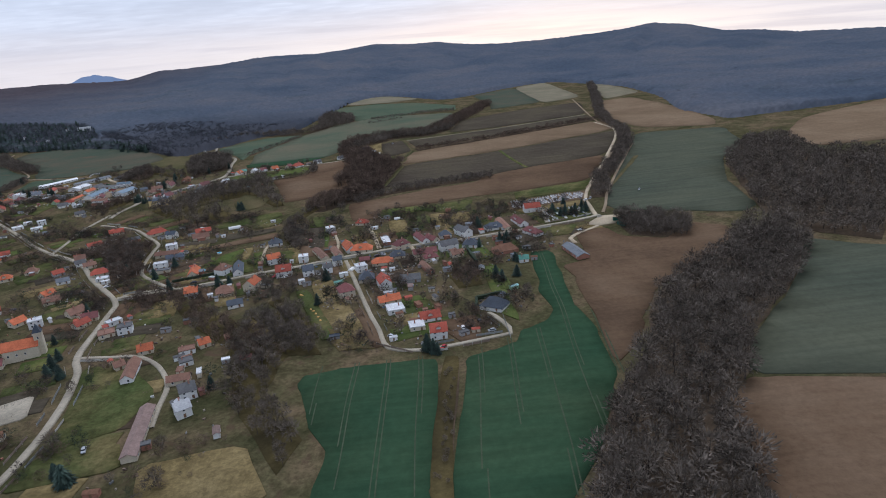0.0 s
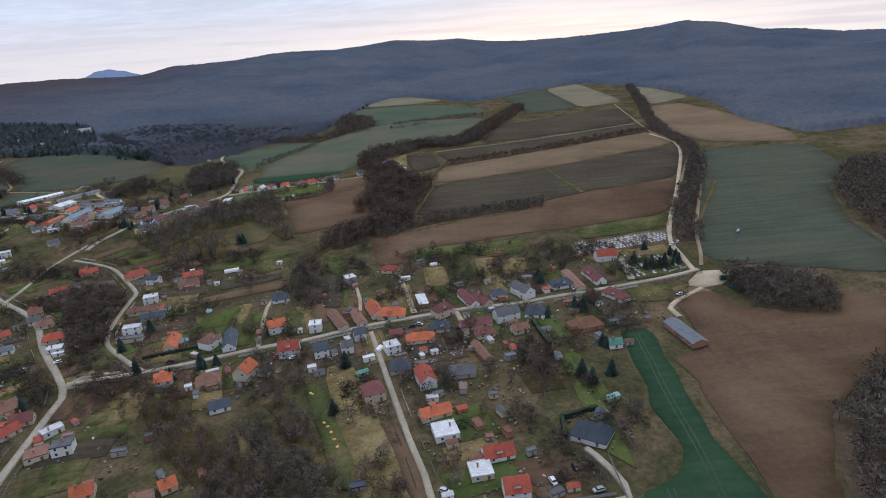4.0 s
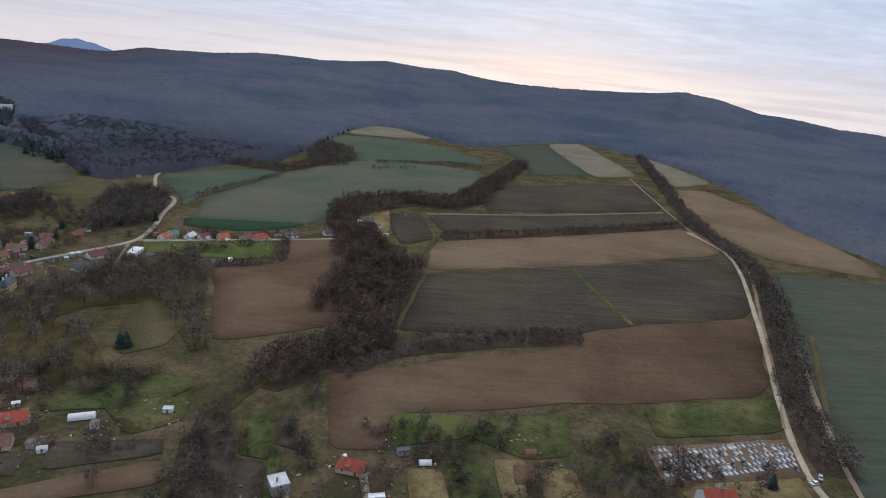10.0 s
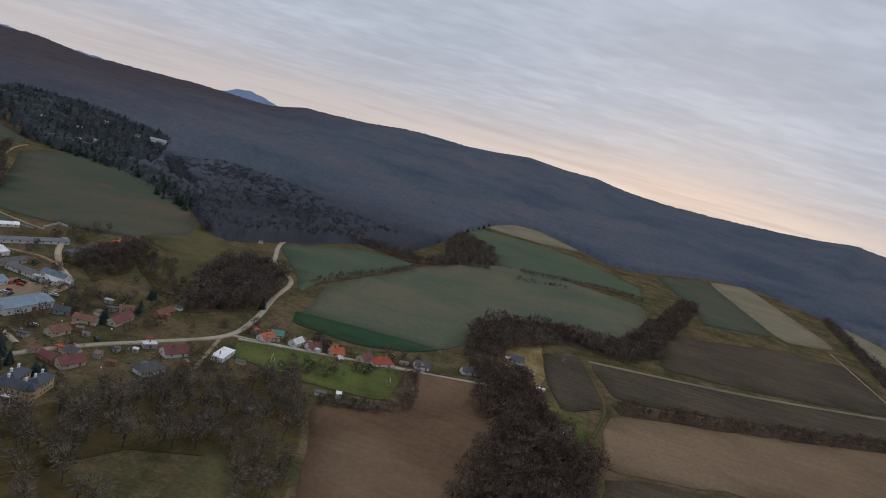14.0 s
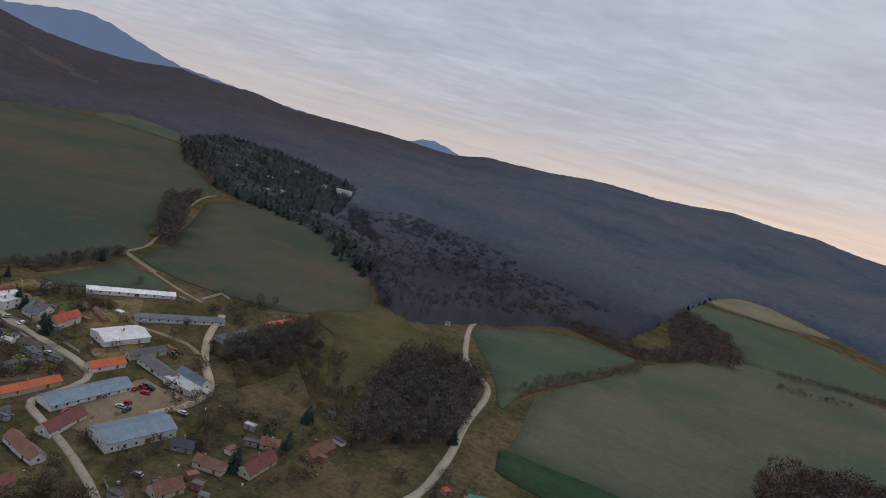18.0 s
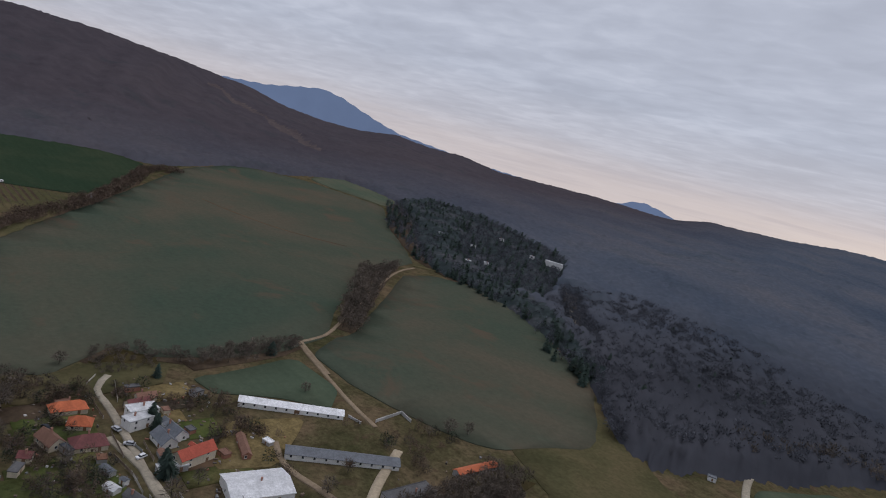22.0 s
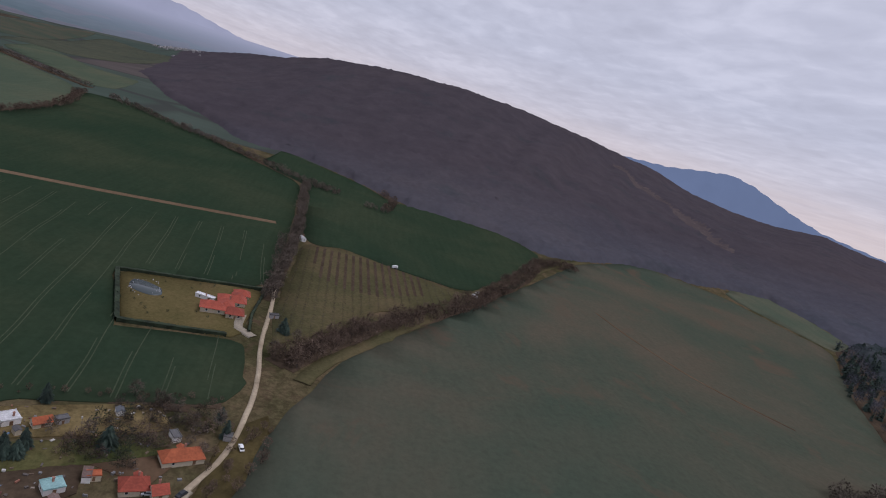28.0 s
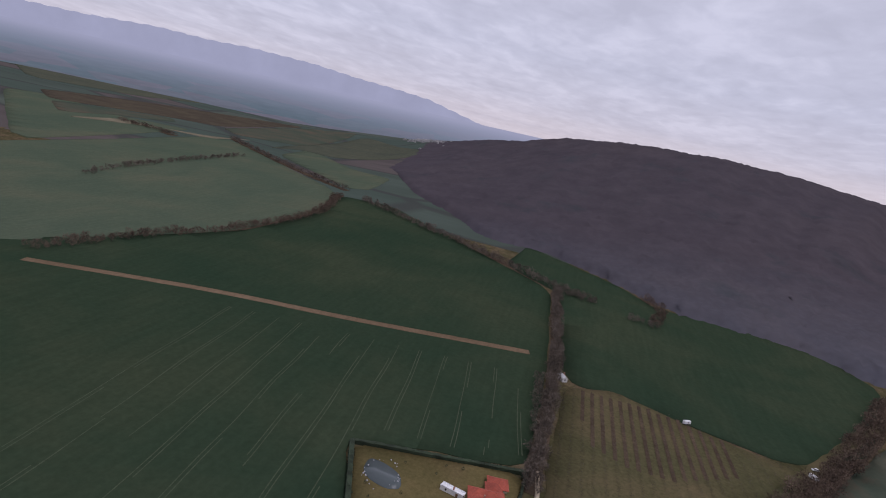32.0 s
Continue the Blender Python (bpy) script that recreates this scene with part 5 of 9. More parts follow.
# ---- houses ----
def roof_mat(name, col, rough, rows=True, metal=0.0):
    def build(t, bs):
        tc = t.nodes.new("ShaderNodeTexCoord")
        n = tnoise(t, tc.outputs["Object"], 1.3, 5.0, 0.7)
        c = tmix(t, 0.5, col, tramp(t, n, [(0.28, 0.45), (0.7, 1.35)]), "MULTIPLY")
        n2 = tnoise(t, tc.outputs["Object"], 0.28, 3.0, 0.6)
        c = tmix(t, 0.45, c, tramp(t, n2, [(0.3, 0.55), (0.7, 1.3)]), "MULTIPLY")
        info = t.nodes.new("ShaderNodeObjectInfo")
        c = tmix(t, 0.5, c, tramp(t, info.outputs["Random"], [(0.0, 0.6), (1.0, 1.3)]), "MULTIPLY")
        w = t.nodes.new("ShaderNodeTexWave")
        w.bands_direction = "Y" if rows else "X"
        w.inputs["Scale"].default_value, w.inputs["Distortion"].default_value = 0.9, 0.4
        t.links.new(tc.outputs["Object"], w.inputs["Vector"])
        c = tmix(t, 0.22, c, tramp(t, w.outputs[0], [(0.2, 0.6), (0.8, 1.2)]), "MULTIPLY")
        t.links.new(c, bs.inputs["Base Color"])
        bs.inputs["Metallic"].default_value = metal
        tbump(t, bs, w.outputs[0], 0.4, 0.05)
    return material(name, build, rough)


ROOFS = {
    "red": (roof_mat("red_roof_tiles", (0.330, 0.075, 0.045), 0.75), "red tiled"),
    "orange": (roof_mat("orange_roof_tiles", (0.450, 0.128, 0.055), 0.8), "orange tiled"),
    "brown": (roof_mat("old_brown_roof_tiles", (0.210, 0.115, 0.080), 0.85), "old brown tiled"),
    "maroon": (roof_mat("maroon_roof_tiles", (0.170, 0.062, 0.058), 0.7), "dark maroon tiled"),
    "slate": (roof_mat("slate_roof_tiles", (0.055, 0.066, 0.085), 0.5), "dark slate-blue"),
    "grey": (roof_mat("grey_roof_slabs", (0.120, 0.118, 0.118), 0.9), "weathered grey"),
    "rust": (roof_mat("decayed_roof_tiles", (0.190, 0.105, 0.070), 0.95), "decayed rust-brown"),
    "mixed": (roof_mat("patched_roof", (0.200, 0.140, 0.120), 0.9), "patched brown"),
    "zinc": (roof_mat("zinc_roof_sheet", (0.140, 0.150, 0.165), 0.6, False, 0.1), "grey zinc sheet"),
    "steel": (roof_mat("blue_grey_roof_sheet", (0.150, 0.200, 0.245), 0.5, False, 0.1), "pale blue sheet-metal"),
    "white": (roof_mat("white_roof_sheet", (0.70, 0.70, 0.70), 0.5, False), "white sheet"),
    "pale": (roof_mat("pale_roof_felt", (0.520, 0.520, 0.520), 0.8, False), "pale grey felt"),
    "green": (roof_mat("green_roof_sheet", (0.090, 0.230, 0.180), 0.5, False), "green sheet-metal"),
    "teal": (roof_mat("teal_roof_sheet", (0.260, 0.430, 0.420), 0.5, False), "pale teal sheet"),
    "cream": (roof_mat("cream_roof_sheet", (0.560, 0.500, 0.390), 0.7, False), "cream sheet"),
}
WALLS = {
    "white": plain_mat("white_render", (0.74, 0.73, 0.70), 0.85),
    "cream": plain_mat("cream_render", (0.56, 0.49, 0.37), 0.85),
    "tan": plain_mat("tan_render", (0.50, 0.37, 0.23), 0.85),
    "grey": plain_mat("grey_render", (0.34, 0.33, 0.32), 0.9),
    "brick": plain_mat("bare_brick", (0.33, 0.16, 0.11), 0.9, 0.35),
    "green": plain_mat("pale_green_render", (0.36, 0.48, 0.30), 0.85),
    "teal": plain_mat("teal_paint", (0.28, 0.44, 0.42), 0.7),
    "yellow": plain_mat("ochre_yellow_render", (0.66, 0.50, 0.22), 0.85),
}
GLASS = plain_mat("dark_window_glass", (0.030, 0.035, 0.042), 0.08, 0.1)
FRAME = plain_mat("white_window_frame", (0.62, 0.61, 0.58), 0.5, 0.1)
WOOD = plain_mat("brown_timber", (0.20, 0.12, 0.07), 0.8, 0.35)
CHIM = plain_mat("chimney_brick", (0.36, 0.20, 0.15), 0.9, 0.35)
CONCRETE = plain_mat("grey_concrete", (0.42, 0.41, 0.39), 0.9, 0.3)


def box(bm, x0, x1, y0, y1, z0, z1, slot=0):
    v = [bm.verts.new((x, y, z)) for z in (z0, z1) for x, y in ((x0, y0), (x1, y0), (x1, y1), (x0, y1))]
    for q in ((3, 2, 1, 0), (4, 5, 6, 7), (0, 1, 5, 4), (1, 2, 6, 5), (2, 3, 7, 6), (3, 0, 4, 7)):
        bm.faces.new([v[i] for i in q]).material_index = slot
    return v


def mesh_of(name, fill, *mats):
    bm = bmesh.new()
    fill(bm)
    me = bpy.data.meshes.new(name)
    bm.to_mesh(me)
    bm.free()
    for m in mats:
        me.materials.append(m)
    return me


def win_frame(bm):
    """A frame in one piece, its foot drawn out as a sill."""
    ring = ((-0.64, -0.80, 0.64, 0.76), (-0.5, -0.63, 0.5, 0.63))
    rows = []
    for (x0, z0, x1, z1), y, foot in ((ring[0], 0.0, 0.0), (ring[0], -0.10, -0.08), (ring[1], -0.10, 0.0), (ring[1], 0.0, 0.0)):
        rows.append([bm.verts.new(p) for p in ((x0, y + foot, z0), (x1, y + foot, z0), (x1, y, z1), (x0, y, z1))])
    for a, b in zip(rows, rows[1:]):
        for i in range(4):
            bm.faces.new([a[i], b[i], b[(i + 1) % 4], a[(i + 1) % 4]])


def door_fill(bm):
    box(bm, -0.55, 0.55, -0.08, 0.0, 0.0, 2.1)
    box(bm, -0.65, -0.55, -0.12, 0.0, 0.0, 2.2)
    box(bm, 0.55, 0.65, -0.12, 0.0, 0.0, 2.2)
    box(bm, -0.65, 0.65, -0.12, 0.0, 2.1, 2.2)


def chim_fill(bm):
    box(bm, -0.35, 0.35, -0.35, 0.35, -1.6, 1.0)
    box(bm, -0.45, 0.45, -0.45, 0.45, 1.0, 1.15)
    box(bm, -0.15, 0.15, -0.15, 0.15, 1.15, 1.4)


WIN_FRAME, DOOR_MESH, CHIM_MESH = mesh_of("window", win_frame, FRAME), mesh_of("door", door_fill, WOOD), mesh_of("chimney", chim_fill, CHIM)
PANE = mesh_of("pane", lambda bm: box(bm, -0.5, 0.5, -0.05, -0.01, -0.63, 0.63), GLASS)
GATE = mesh_of("gate", lambda bm: (box(bm, -1.5, -0.02, -0.08, 0, 0, 2.6), box(bm, 0.02, 1.5, -0.08, 0, 0, 2.6), box(bm, -1.62, 1.62, -0.1, 0, 2.6, 2.75)), WOOD)
BUILT, TURNS = [], []


def walls_fill(bm, l, w, lo, h, rise):
    """Walls with gable ends if rise is not nil."""
    a, b = l / 2, w / 2
    c = [bm.verts.new((x, y, lo)) for x, y in ((-a, -b), (a, -b), (a, b), (-a, b))]
    d = [bm.verts.new((x, y, h)) for x, y in ((-a, -b), (a, -b), (a, b), (-a, b))]
    bm.faces.new([c[0], c[1], d[1], d[0]])
    bm.faces.new([c[2], c[3], d[3], d[2]])
    if rise:
        e, f = bm.verts.new((-a, 0, h + rise)), bm.verts.new((a, 0, h + rise))
        bm.faces.new([c[1], c[2], d[2], f, d[1]])
        bm.faces.new([c[3], c[0], d[0], e, d[3]])
    else:
        bm.faces.new([c[1], c[2], d[2], d[1]])
        bm.faces.new([c[3], c[0], d[0], d[3]])
        bm.faces.new(d)


def roof_fill(bm, l, w, h, rise, shape, over=0.35, thick=0.18):
    a, b = l / 2 + over, w / 2 + over
    drop = rise * over / (w / 2)
    if shape == "f":
        box(bm, -l / 2 - 0.15, l / 2 + 0.15, -w / 2 - 0.15, w / 2 + 0.15, h + 0.004, h + 0.28)
        for q in ((-l / 2 - 0.15, l / 2 + 0.15, -w / 2 - 0.15, -w / 2 + 0.1), (-l / 2 - 0.15, l / 2 + 0.15, w / 2 - 0.1, w / 2 + 0.15)):
            box(bm, *q, h + 0.28, h + 0.5)
        return
    inset = b * 0.85 if shape == "h" else 0.0
    low = h - drop
    for lift in (0.0, thick):
        e = [bm.verts.new((x, y, low + lift)) for x, y in ((-a, -b), (a, -b), (a, b), (-a, b))]
        r = [bm.verts.new((-a + inset, 0, h + rise + lift)), bm.verts.new((a - inset, 0, h + rise + lift))]
        f = [[e[0], e[1], r[1], r[0]], [e[2], e[3], r[0], r[1]]]
        if shape == "h":
            f += [[e[1], e[2], r[1]], [e[3], e[0], r[0]]]
        for q in f:
            bm.faces.new(q if lift else q[::-1])
        if not lift:
            e0, r0 = e, r
    if shape == "h":
        ring = [(0, 1), (1, 2), (2, 3), (3, 0)]
        for i, j in ring:
            bm.faces.new([e0[i], e0[j], e[j], e[i]])
    else:
        for p, q in ((e0[0], e0[1]), (e0[2], e0[3])):
            i = e0.index(p)
            j = e0.index(q)
            bm.faces.new([p, q, e[j], e[i]])
        bm.faces.new([e0[1], r0[1], r[1], e[1]])
        bm.faces.new([r0[1], e0[2], e[2], r[1]])
        bm.faces.new([e0[3], r0[0], r[0], e[3]])
        bm.faces.new([r0[0], e0[0], e[0], r[0]])


SHAPE_WORD = {"g": "gable", "h": "hipped", "f": "flat"}
house_rng = random.Random(9)


def fixture(name, me, parent, place, turn, size=0.82):
    ob = new(name, me)
    ob.parent = parent
    ob.matrix_local = pose(*place, 0, 0, turn) @ Matrix.Diagonal((size, size, size, 1))
    return ob


def house(x, y, turn, l, w, storeys, shape, roof, wall, name="house", label="", category="house", group="village houses", steep=None, tall=None):
    base_z = min(gz(x + dx, y + dy) for dx in (-5, 0, 5) for dy in (-5, 0, 5)) - 0.1
    top_z = max(gz(x + dx, y + dy) for dx in (-4, 0, 4) for dy in (-4, 0, 4))
    up = min(top_z - base_z + 0.2, 0.9)
    h = up + (tall or (2.0 * storeys + 0.1))
    rise = 0.0 if shape == "f" else w / 2 * (steep or (0.78 if l < 22 else 0.45))
    rm, word = ROOFS[roof]
    big = l > 24
    storey_word = "two-storey" if storeys == 2 else "single-storey"
    text = label or f"{'long farm building' if big else storey_word + ' house'} with {word} {SHAPE_WORD[shape]} roof and {wall} walls"
    ob = tagged(new(name), text, category, group)
    ob.matrix_world = pose(x, y, base_z, 0, 0, turn)
    bm = bmesh.new()
    walls_fill(bm, l, w, -0.6, h, rise if shape == "g" else 0.0)
    part("wall", bm, WALLS[wall], ob)
    bm = bmesh.new()
    roof_fill(bm, l, w, h, rise, shape)
    part("roof", bm, rm, ob)
    if not big and wall != "brick" and house_rng.random() < 0.85:
        fixture("chimney", CHIM_MESH, ob, (house_rng.uniform(-0.25, 0.25) * l, house_rng.choice((-0.8, 0.8)), h + rise + 0.25 if shape != "f" else h + 0.9), 0)
    n = min(10, int(l / 4.2)) if big else min(2, max(1, int(l / 3.6)))
    for s in range(storeys):
        z = up + 1.25 + 2.3 * s
        for side in (-1, 1):
            for i in range(n):
                u = (i + 0.5) / n * l - l / 2
                if s == 0 and side == -1 and i == n // 2:
                    fixture("gate" if big else "door", GATE if big else DOOR_MESH, ob, (u, -w / 2, up - 0.05), 0)
                    continue
                wn = fixture("window", WIN_FRAME, ob, (u, side * w / 2, z), 0 if side < 0 else 180)
                new("pane", PANE).parent = wn
    if shape != "h" and not big:
        for end in (-1, 1):
            wn = fixture("window", WIN_FRAME, ob, (end * l / 2, house_rng.uniform(-0.2, 0.2) * w, up + 1.25 + 2.3 * (storeys - 1)), 90 * end)
            new("pane", PANE).parent = wn
    own = random.Random(int(x * 31 + y * 7))
    if name == "house" and not big and shape != "f" and w > 6:
        if own.random() < 0.4:
            side, u, z = own.choice((-1, 1)), own.uniform(-0.2, 0.2) * l, h + rise * 0.3
            m = pose(u, side * w * 0.24, z, 0, 0, 0 if side < 0 else 180)
            bm = bmesh.new()
            box(bm, -1.1, 1.1, -1.1, 1.2, -0.5, 1.0)
            d = part("dormer", bm, WALLS[wall], ob)
            d.matrix_local = m
            bm = bmesh.new()
            roof_fill(bm, 2.7, 2.4, 1.0, 0.75, "g", 0.2, 0.12)
            bm.transform(Matrix.Rotation(radians(90), 4, "Z"))
            part("dormer_roof", bm, rm, d)
            fixture("dormer_window", WIN_FRAME, d, (0, -1.1, 0.3), 0, 0.7)
        elif own.random() < 0.5:
            side, al, aw = own.choice((-1, 1)), own.uniform(0.3, 0.5) * l, own.uniform(2.2, 3.2)
            bm = bmesh.new()
            box(bm, -al / 2, al / 2, -aw / 2, aw / 2, -0.6, 2.4)
            d = part("annex", bm, WALLS[own.choice(("grey", "cream", wall, "brick"))], ob)
            d.matrix_local = pose(own.uniform(-0.2, 0.2) * l, side * (w / 2 + aw / 2), 0)
            bm = bmesh.new()
            roof_fill(bm, al, aw, 2.4, 0.0, "f")
            part("annex_roof", bm, ROOFS[own.choice(("grey", "brown", "zinc", "pale", roof))][0], d)
    BUILT.append((x, y, max(l, w) / 2))
    if name == "house":
        TURNS.append((x, y, turn, l, w, big))
    return ob


SHED_DOOR = mesh_of("door", lambda bm: box(bm, -0.5, 0.5, -0.05, 0, 0, 1.9), WOOD)


def shed(x, y, roof, wall, turn=None):
    l, w, h = house_rng.uniform(2.6, 6.0), house_rng.uniform(2.0, 3.4), house_rng.uniform(1.7, 2.3)
    rm, word = ROOFS[roof]
    ob = tagged(new("shed"), f"small garden shed with a {word} roof and {wall} walls", "shed", "garden sheds")
    ob.matrix_world = pose(x, y, gz(x, y) + 0.1, 0, 0, (house_rng.choice((15, 20, 105, 112, 8)) if turn is None else turn) + house_rng.uniform(-8, 8))
    shape = house_rng.choice("gf")
    bm = bmesh.new()
    walls_fill(bm, l, w, -0.5, h, w * 0.22 if shape == "g" else 0.0)
    part("wall", bm, WALLS[wall], ob)
    bm = bmesh.new()
    roof_fill(bm, l, w, h, w * 0.22, shape, 0.2, 0.1)
    part("roof", bm, rm, ob)
    fixture("door", SHED_DOOR, ob, (0, -w / 2, 0.2), 0)
    BUILT.append((x, y, l / 2))
    return ob

# ---- the houses, street by street: place, turn, length, width, storeys, roof shape, roof, walls ----
house(-291, 610, 25, 11.8, 6.7, 1, "g", "red", "cream")
house(-294, 575, 40, 11.1, 5.9, 1, "g", "red", "cream")
house(-264, 582, 22, 9.9, 4.4, 1, "g", "grey", "brick")
house(-250, 597, 40, 15.4, 8.1, 1, "h", "red", "cream")
house(-231, 581, -10, 8.8, 5.9, 2, "g", "slate", "white")
house(-206, 587, 21, 12.6, 6.7, 1, "g", "red", "cream")
house(-203, 571, 18, 13.2, 7.4, 1, "g", "brown", "cream")
house(-219, 548, 17, 8.4, 6.7, 2, "f", "pale", "white")
house(-217, 532, 12, 17.1, 5.3, 1, "g", "brown", "cream")
house(-207, 522, 13, 12.9, 5.2, 1, "g", "slate", "grey")
house(-211, 504, 13, 9.3, 5.9, 2, "f", "pale", "white")
house(-208, 494, 8, 14.0, 4.4, 1, "f", "grey", "cream")
house(-180, 484, 101, 15.3, 6.7, 1, "g", "orange", "cream")
house(-158, 480, 63, 9.5, 8.1, 2, "h", "brown", "white")
house(-148, 482, 103, 20.2, 6.7, 1, "g", "slate", "white")
house(-169, 446, 13, 8.2, 7.4, 1, "g", "orange", "white")
house(-146, 441, 20, 10.7, 8.9, 1, "h", "brown", "cream")
house(-129, 445, 78, 10.4, 8.1, 2, "g", "orange", "cream")
house(-283, 529, 37, 7.2, 5.9, 1, "g", "grey", "white")
house(-272, 522, 27, 8.8, 5.2, 1, "g", "brown", "cream")
house(-255, 502, 27, 12.0, 7.4, 1, "h", "red", "cream")
house(-247, 489, 14, 8.0, 5.9, 1, "f", "white", "white")
house(-223, 411, 62, 9.1, 5.9, 1, "g", "red", "cream")
house(-133, 535, 17, 10.3, 8.1, 1, "h", "slate", "white")
house(-125, 492, 24, 9.5, 7.4, 2, "g", "orange", "white")
house(-103, 489, 6, 6.5, 6.7, 2, "f", "white", "white")
house(-92, 497, -65, 25.0, 5.3, 1, "g", "brown", "cream")
house(-80, 496, -69, 18.4, 5.3, 1, "g", "brown", "cream")
house(-62, 499, -2, 15.6, 8.6, 1, "h", "orange", "cream")
house(-72, 506, -71, 18.4, 7.3, 1, "g", "orange", "white")
house(-92, 555, 27, 6.5, 6.7, 2, "f", "pale", "grey")
house(-67, 569, -13, 10.5, 6.7, 1, "h", "red", "cream")
house(-45, 514, -79, 15.0, 5.5, 1, "f", "white", "brick")
house(-33, 495, 35, 11.5, 7.4, 2, "h", "maroon", "cream")
house(-112, 464, 7, 10.2, 8.9, 2, "g", "red", "white")
house(-95, 460, 16, 7.2, 7.4, 2, "g", "slate", "white")
house(-82, 461, 17, 5.8, 5.9, 2, "g", "grey", "white")
house(-77, 474, 16, 6.1, 5.9, 2, "g", "slate", "white")
house(-59, 457, 21, 7.2, 7.4, 2, "f", "pale", "white")
house(-45, 466, 4, 14.5, 7.3, 1, "h", "orange", "cream")
house(-35, 477, 2, 10.3, 8.1, 1, "h", "slate", "cream")
house(-54, 439, 4, 9.7, 9.6, 1, "h", "slate", "cream")
house(-42, 425, -75, 12.7, 7.4, 2, "g", "red", "white")
house(-26, 429, 5, 12.9, 6.7, 1, "g", "grey", "grey")
house(-65, 417, 20, 9.4, 9.6, 2, "h", "maroon", "cream")
house(-58, 474, 5, 6.7, 4.4, 1, "g", "maroon", "brick")
house(-18, 510, -70, 20.2, 6.0, 1, "g", "maroon", "white")
house(-10, 506, -57, 11.9, 5.9, 1, "g", "maroon", "cream")
house(0, 513, 11, 8.6, 7.4, 1, "h", "slate", "white")
house(14, 513, -61, 14.2, 7.4, 2, "g", "grey", "white")
house(38, 520, 14, 13.7, 8.1, 1, "h", "slate", "white")
house(46, 525, -82, 28.0, 5.3, 1, "g", "brown", "cream")
house(59, 528, -77, 20.3, 6.7, 1, "g", "maroon", "white")
house(64, 498, -60, 15.6, 7.4, 1, "h", "maroon", "white")
house(-16, 477, 13, 16.7, 6.7, 1, "g", "maroon", "cream")
house(-12, 466, 16, 9.5, 6.7, 1, "h", "maroon", "cream")
house(1, 483, 19, 12.9, 7.4, 2, "g", "grey", "white")
house(17, 485, -14, 10.6, 8.9, 1, "h", "slate", "white")
house(6, 467, 18, 8.5, 5.9, 1, "g", "brown", "cream")
house(-15, 446, -72, 18.9, 4.0, 1, "g", "brown", "brick")
house(39, 465, 15, 16.2, 9.4, 1, "h", "rust", "brick")
house(48, 443, 3, 6.0, 5.2, 1, "g", "green", "white")
house(83, 447, -79, 25.0, 8.0, 1, "g", "zinc", "brick")
house(38, 494, 7, 8.2, 3.7, 1, "f", "rust", "brick")
house(-38, 399, 19, 12.7, 6.7, 1, "g", "orange", "cream")
house(-34, 386, 13, 9.4, 9.6, 1, "f", "pale", "white")
house(-15, 370, 12, 11.0, 7.4, 1, "g", "red", "white")
house(-22, 361, 9, 7.9, 8.1, 1, "f", "white", "cream")
house(-11, 349, 5, 8.4, 8.1, 2, "g", "red", "white")
house(21, 376, -32, 13.5, 10.4, 1, "h", "slate", "white")
house(-392, 568, 20, 8.6, 5.9, 1, "g", "red", "cream")
house(-365, 551, 81, 13.1, 5.9, 1, "g", "orange", "cream")
house(-367, 572, 31, 6.7, 5.9, 1, "g", "red", "white")
house(-364, 512, 39, 10.9, 6.7, 1, "g", "orange", "cream")
house(-328, 509, 29, 8.7, 6.7, 1, "h", "orange", "cream")
house(-370, 494, 38, 5.8, 5.9, 1, "g", "red", "cream")
house(-345, 475, 31, 7.9, 5.9, 1, "g", "grey", "white")
house(-315, 520, 17, 8.6, 6.7, 1, "h", "brown", "cream")
house(-290, 510, 47, 7.7, 5.9, 1, "g", "red", "grey")
house(-276, 491, 25, 8.2, 5.2, 1, "g", "zinc", "white")
house(-274, 467, 65, 8.5, 6.7, 1, "g", "orange", "cream")
house(-409, 676, 26, 7.1, 5.1, 1, "f", "white", "white")
house(-386, 651, 31, 9.7, 5.9, 1, "f", "white", "white")
house(-391, 669, 33, 7.3, 5.9, 2, "f", "pale", "white")
house(-313, 440, 38, 9.3, 6.7, 1, "g", "red", "cream")
house(-297, 444, 34, 9.7, 7.4, 1, "g", "red", "white")
house(-332, 441, 35, 9.3, 5.9, 1, "h", "grey", "cream")
house(-281, 416, 60, 8.8, 6.7, 1, "g", "maroon", "cream")
house(-268, 423, 64, 8.6, 6.7, 1, "g", "orange", "cream")
house(-254, 418, 30, 7.5, 6.7, 2, "f", "pale", "white")
house(-236, 430, 55, 10.0, 8.1, 1, "g", "brown", "cream")
house(-222, 420, 21, 9.2, 6.7, 1, "g", "maroon", "cream")
house(-310, 407, 52, 6.5, 6.7, 1, "g", "red", "cream")
house(-295, 404, 61, 8.7, 6.7, 1, "g", "red", "cream")
house(-289, 541, 31, 7.8, 6.7, 1, "g", "brown", "cream")
house(-203, 410, 47, 8.4, 5.2, 1, "f", "pale", "white")
house(-200, 394, 26, 8.6, 8.1, 1, "f", "brown", "cream")
house(-190, 396, 16, 7.8, 6.7, 2, "f", "grey", "white")
house(-167, 368, 20, 7.7, 6.7, 1, "g", "orange", "cream")
house(-279, 362, 39, 10.8, 8.1, 1, "g", "orange", "tan")
house(-256, 332, 26, 15.8, 10.4, 2, "h", "red", "cream")
house(-218, 303, 35, 5.8, 4.4, 1, "g", "orange", "cream")
house(-207, 296, 18, 16.5, 4.0, 1, "g", "rust", "cream")
house(-165, 345, -78, 20.7, 6.0, 1, "g", "brown", "white")
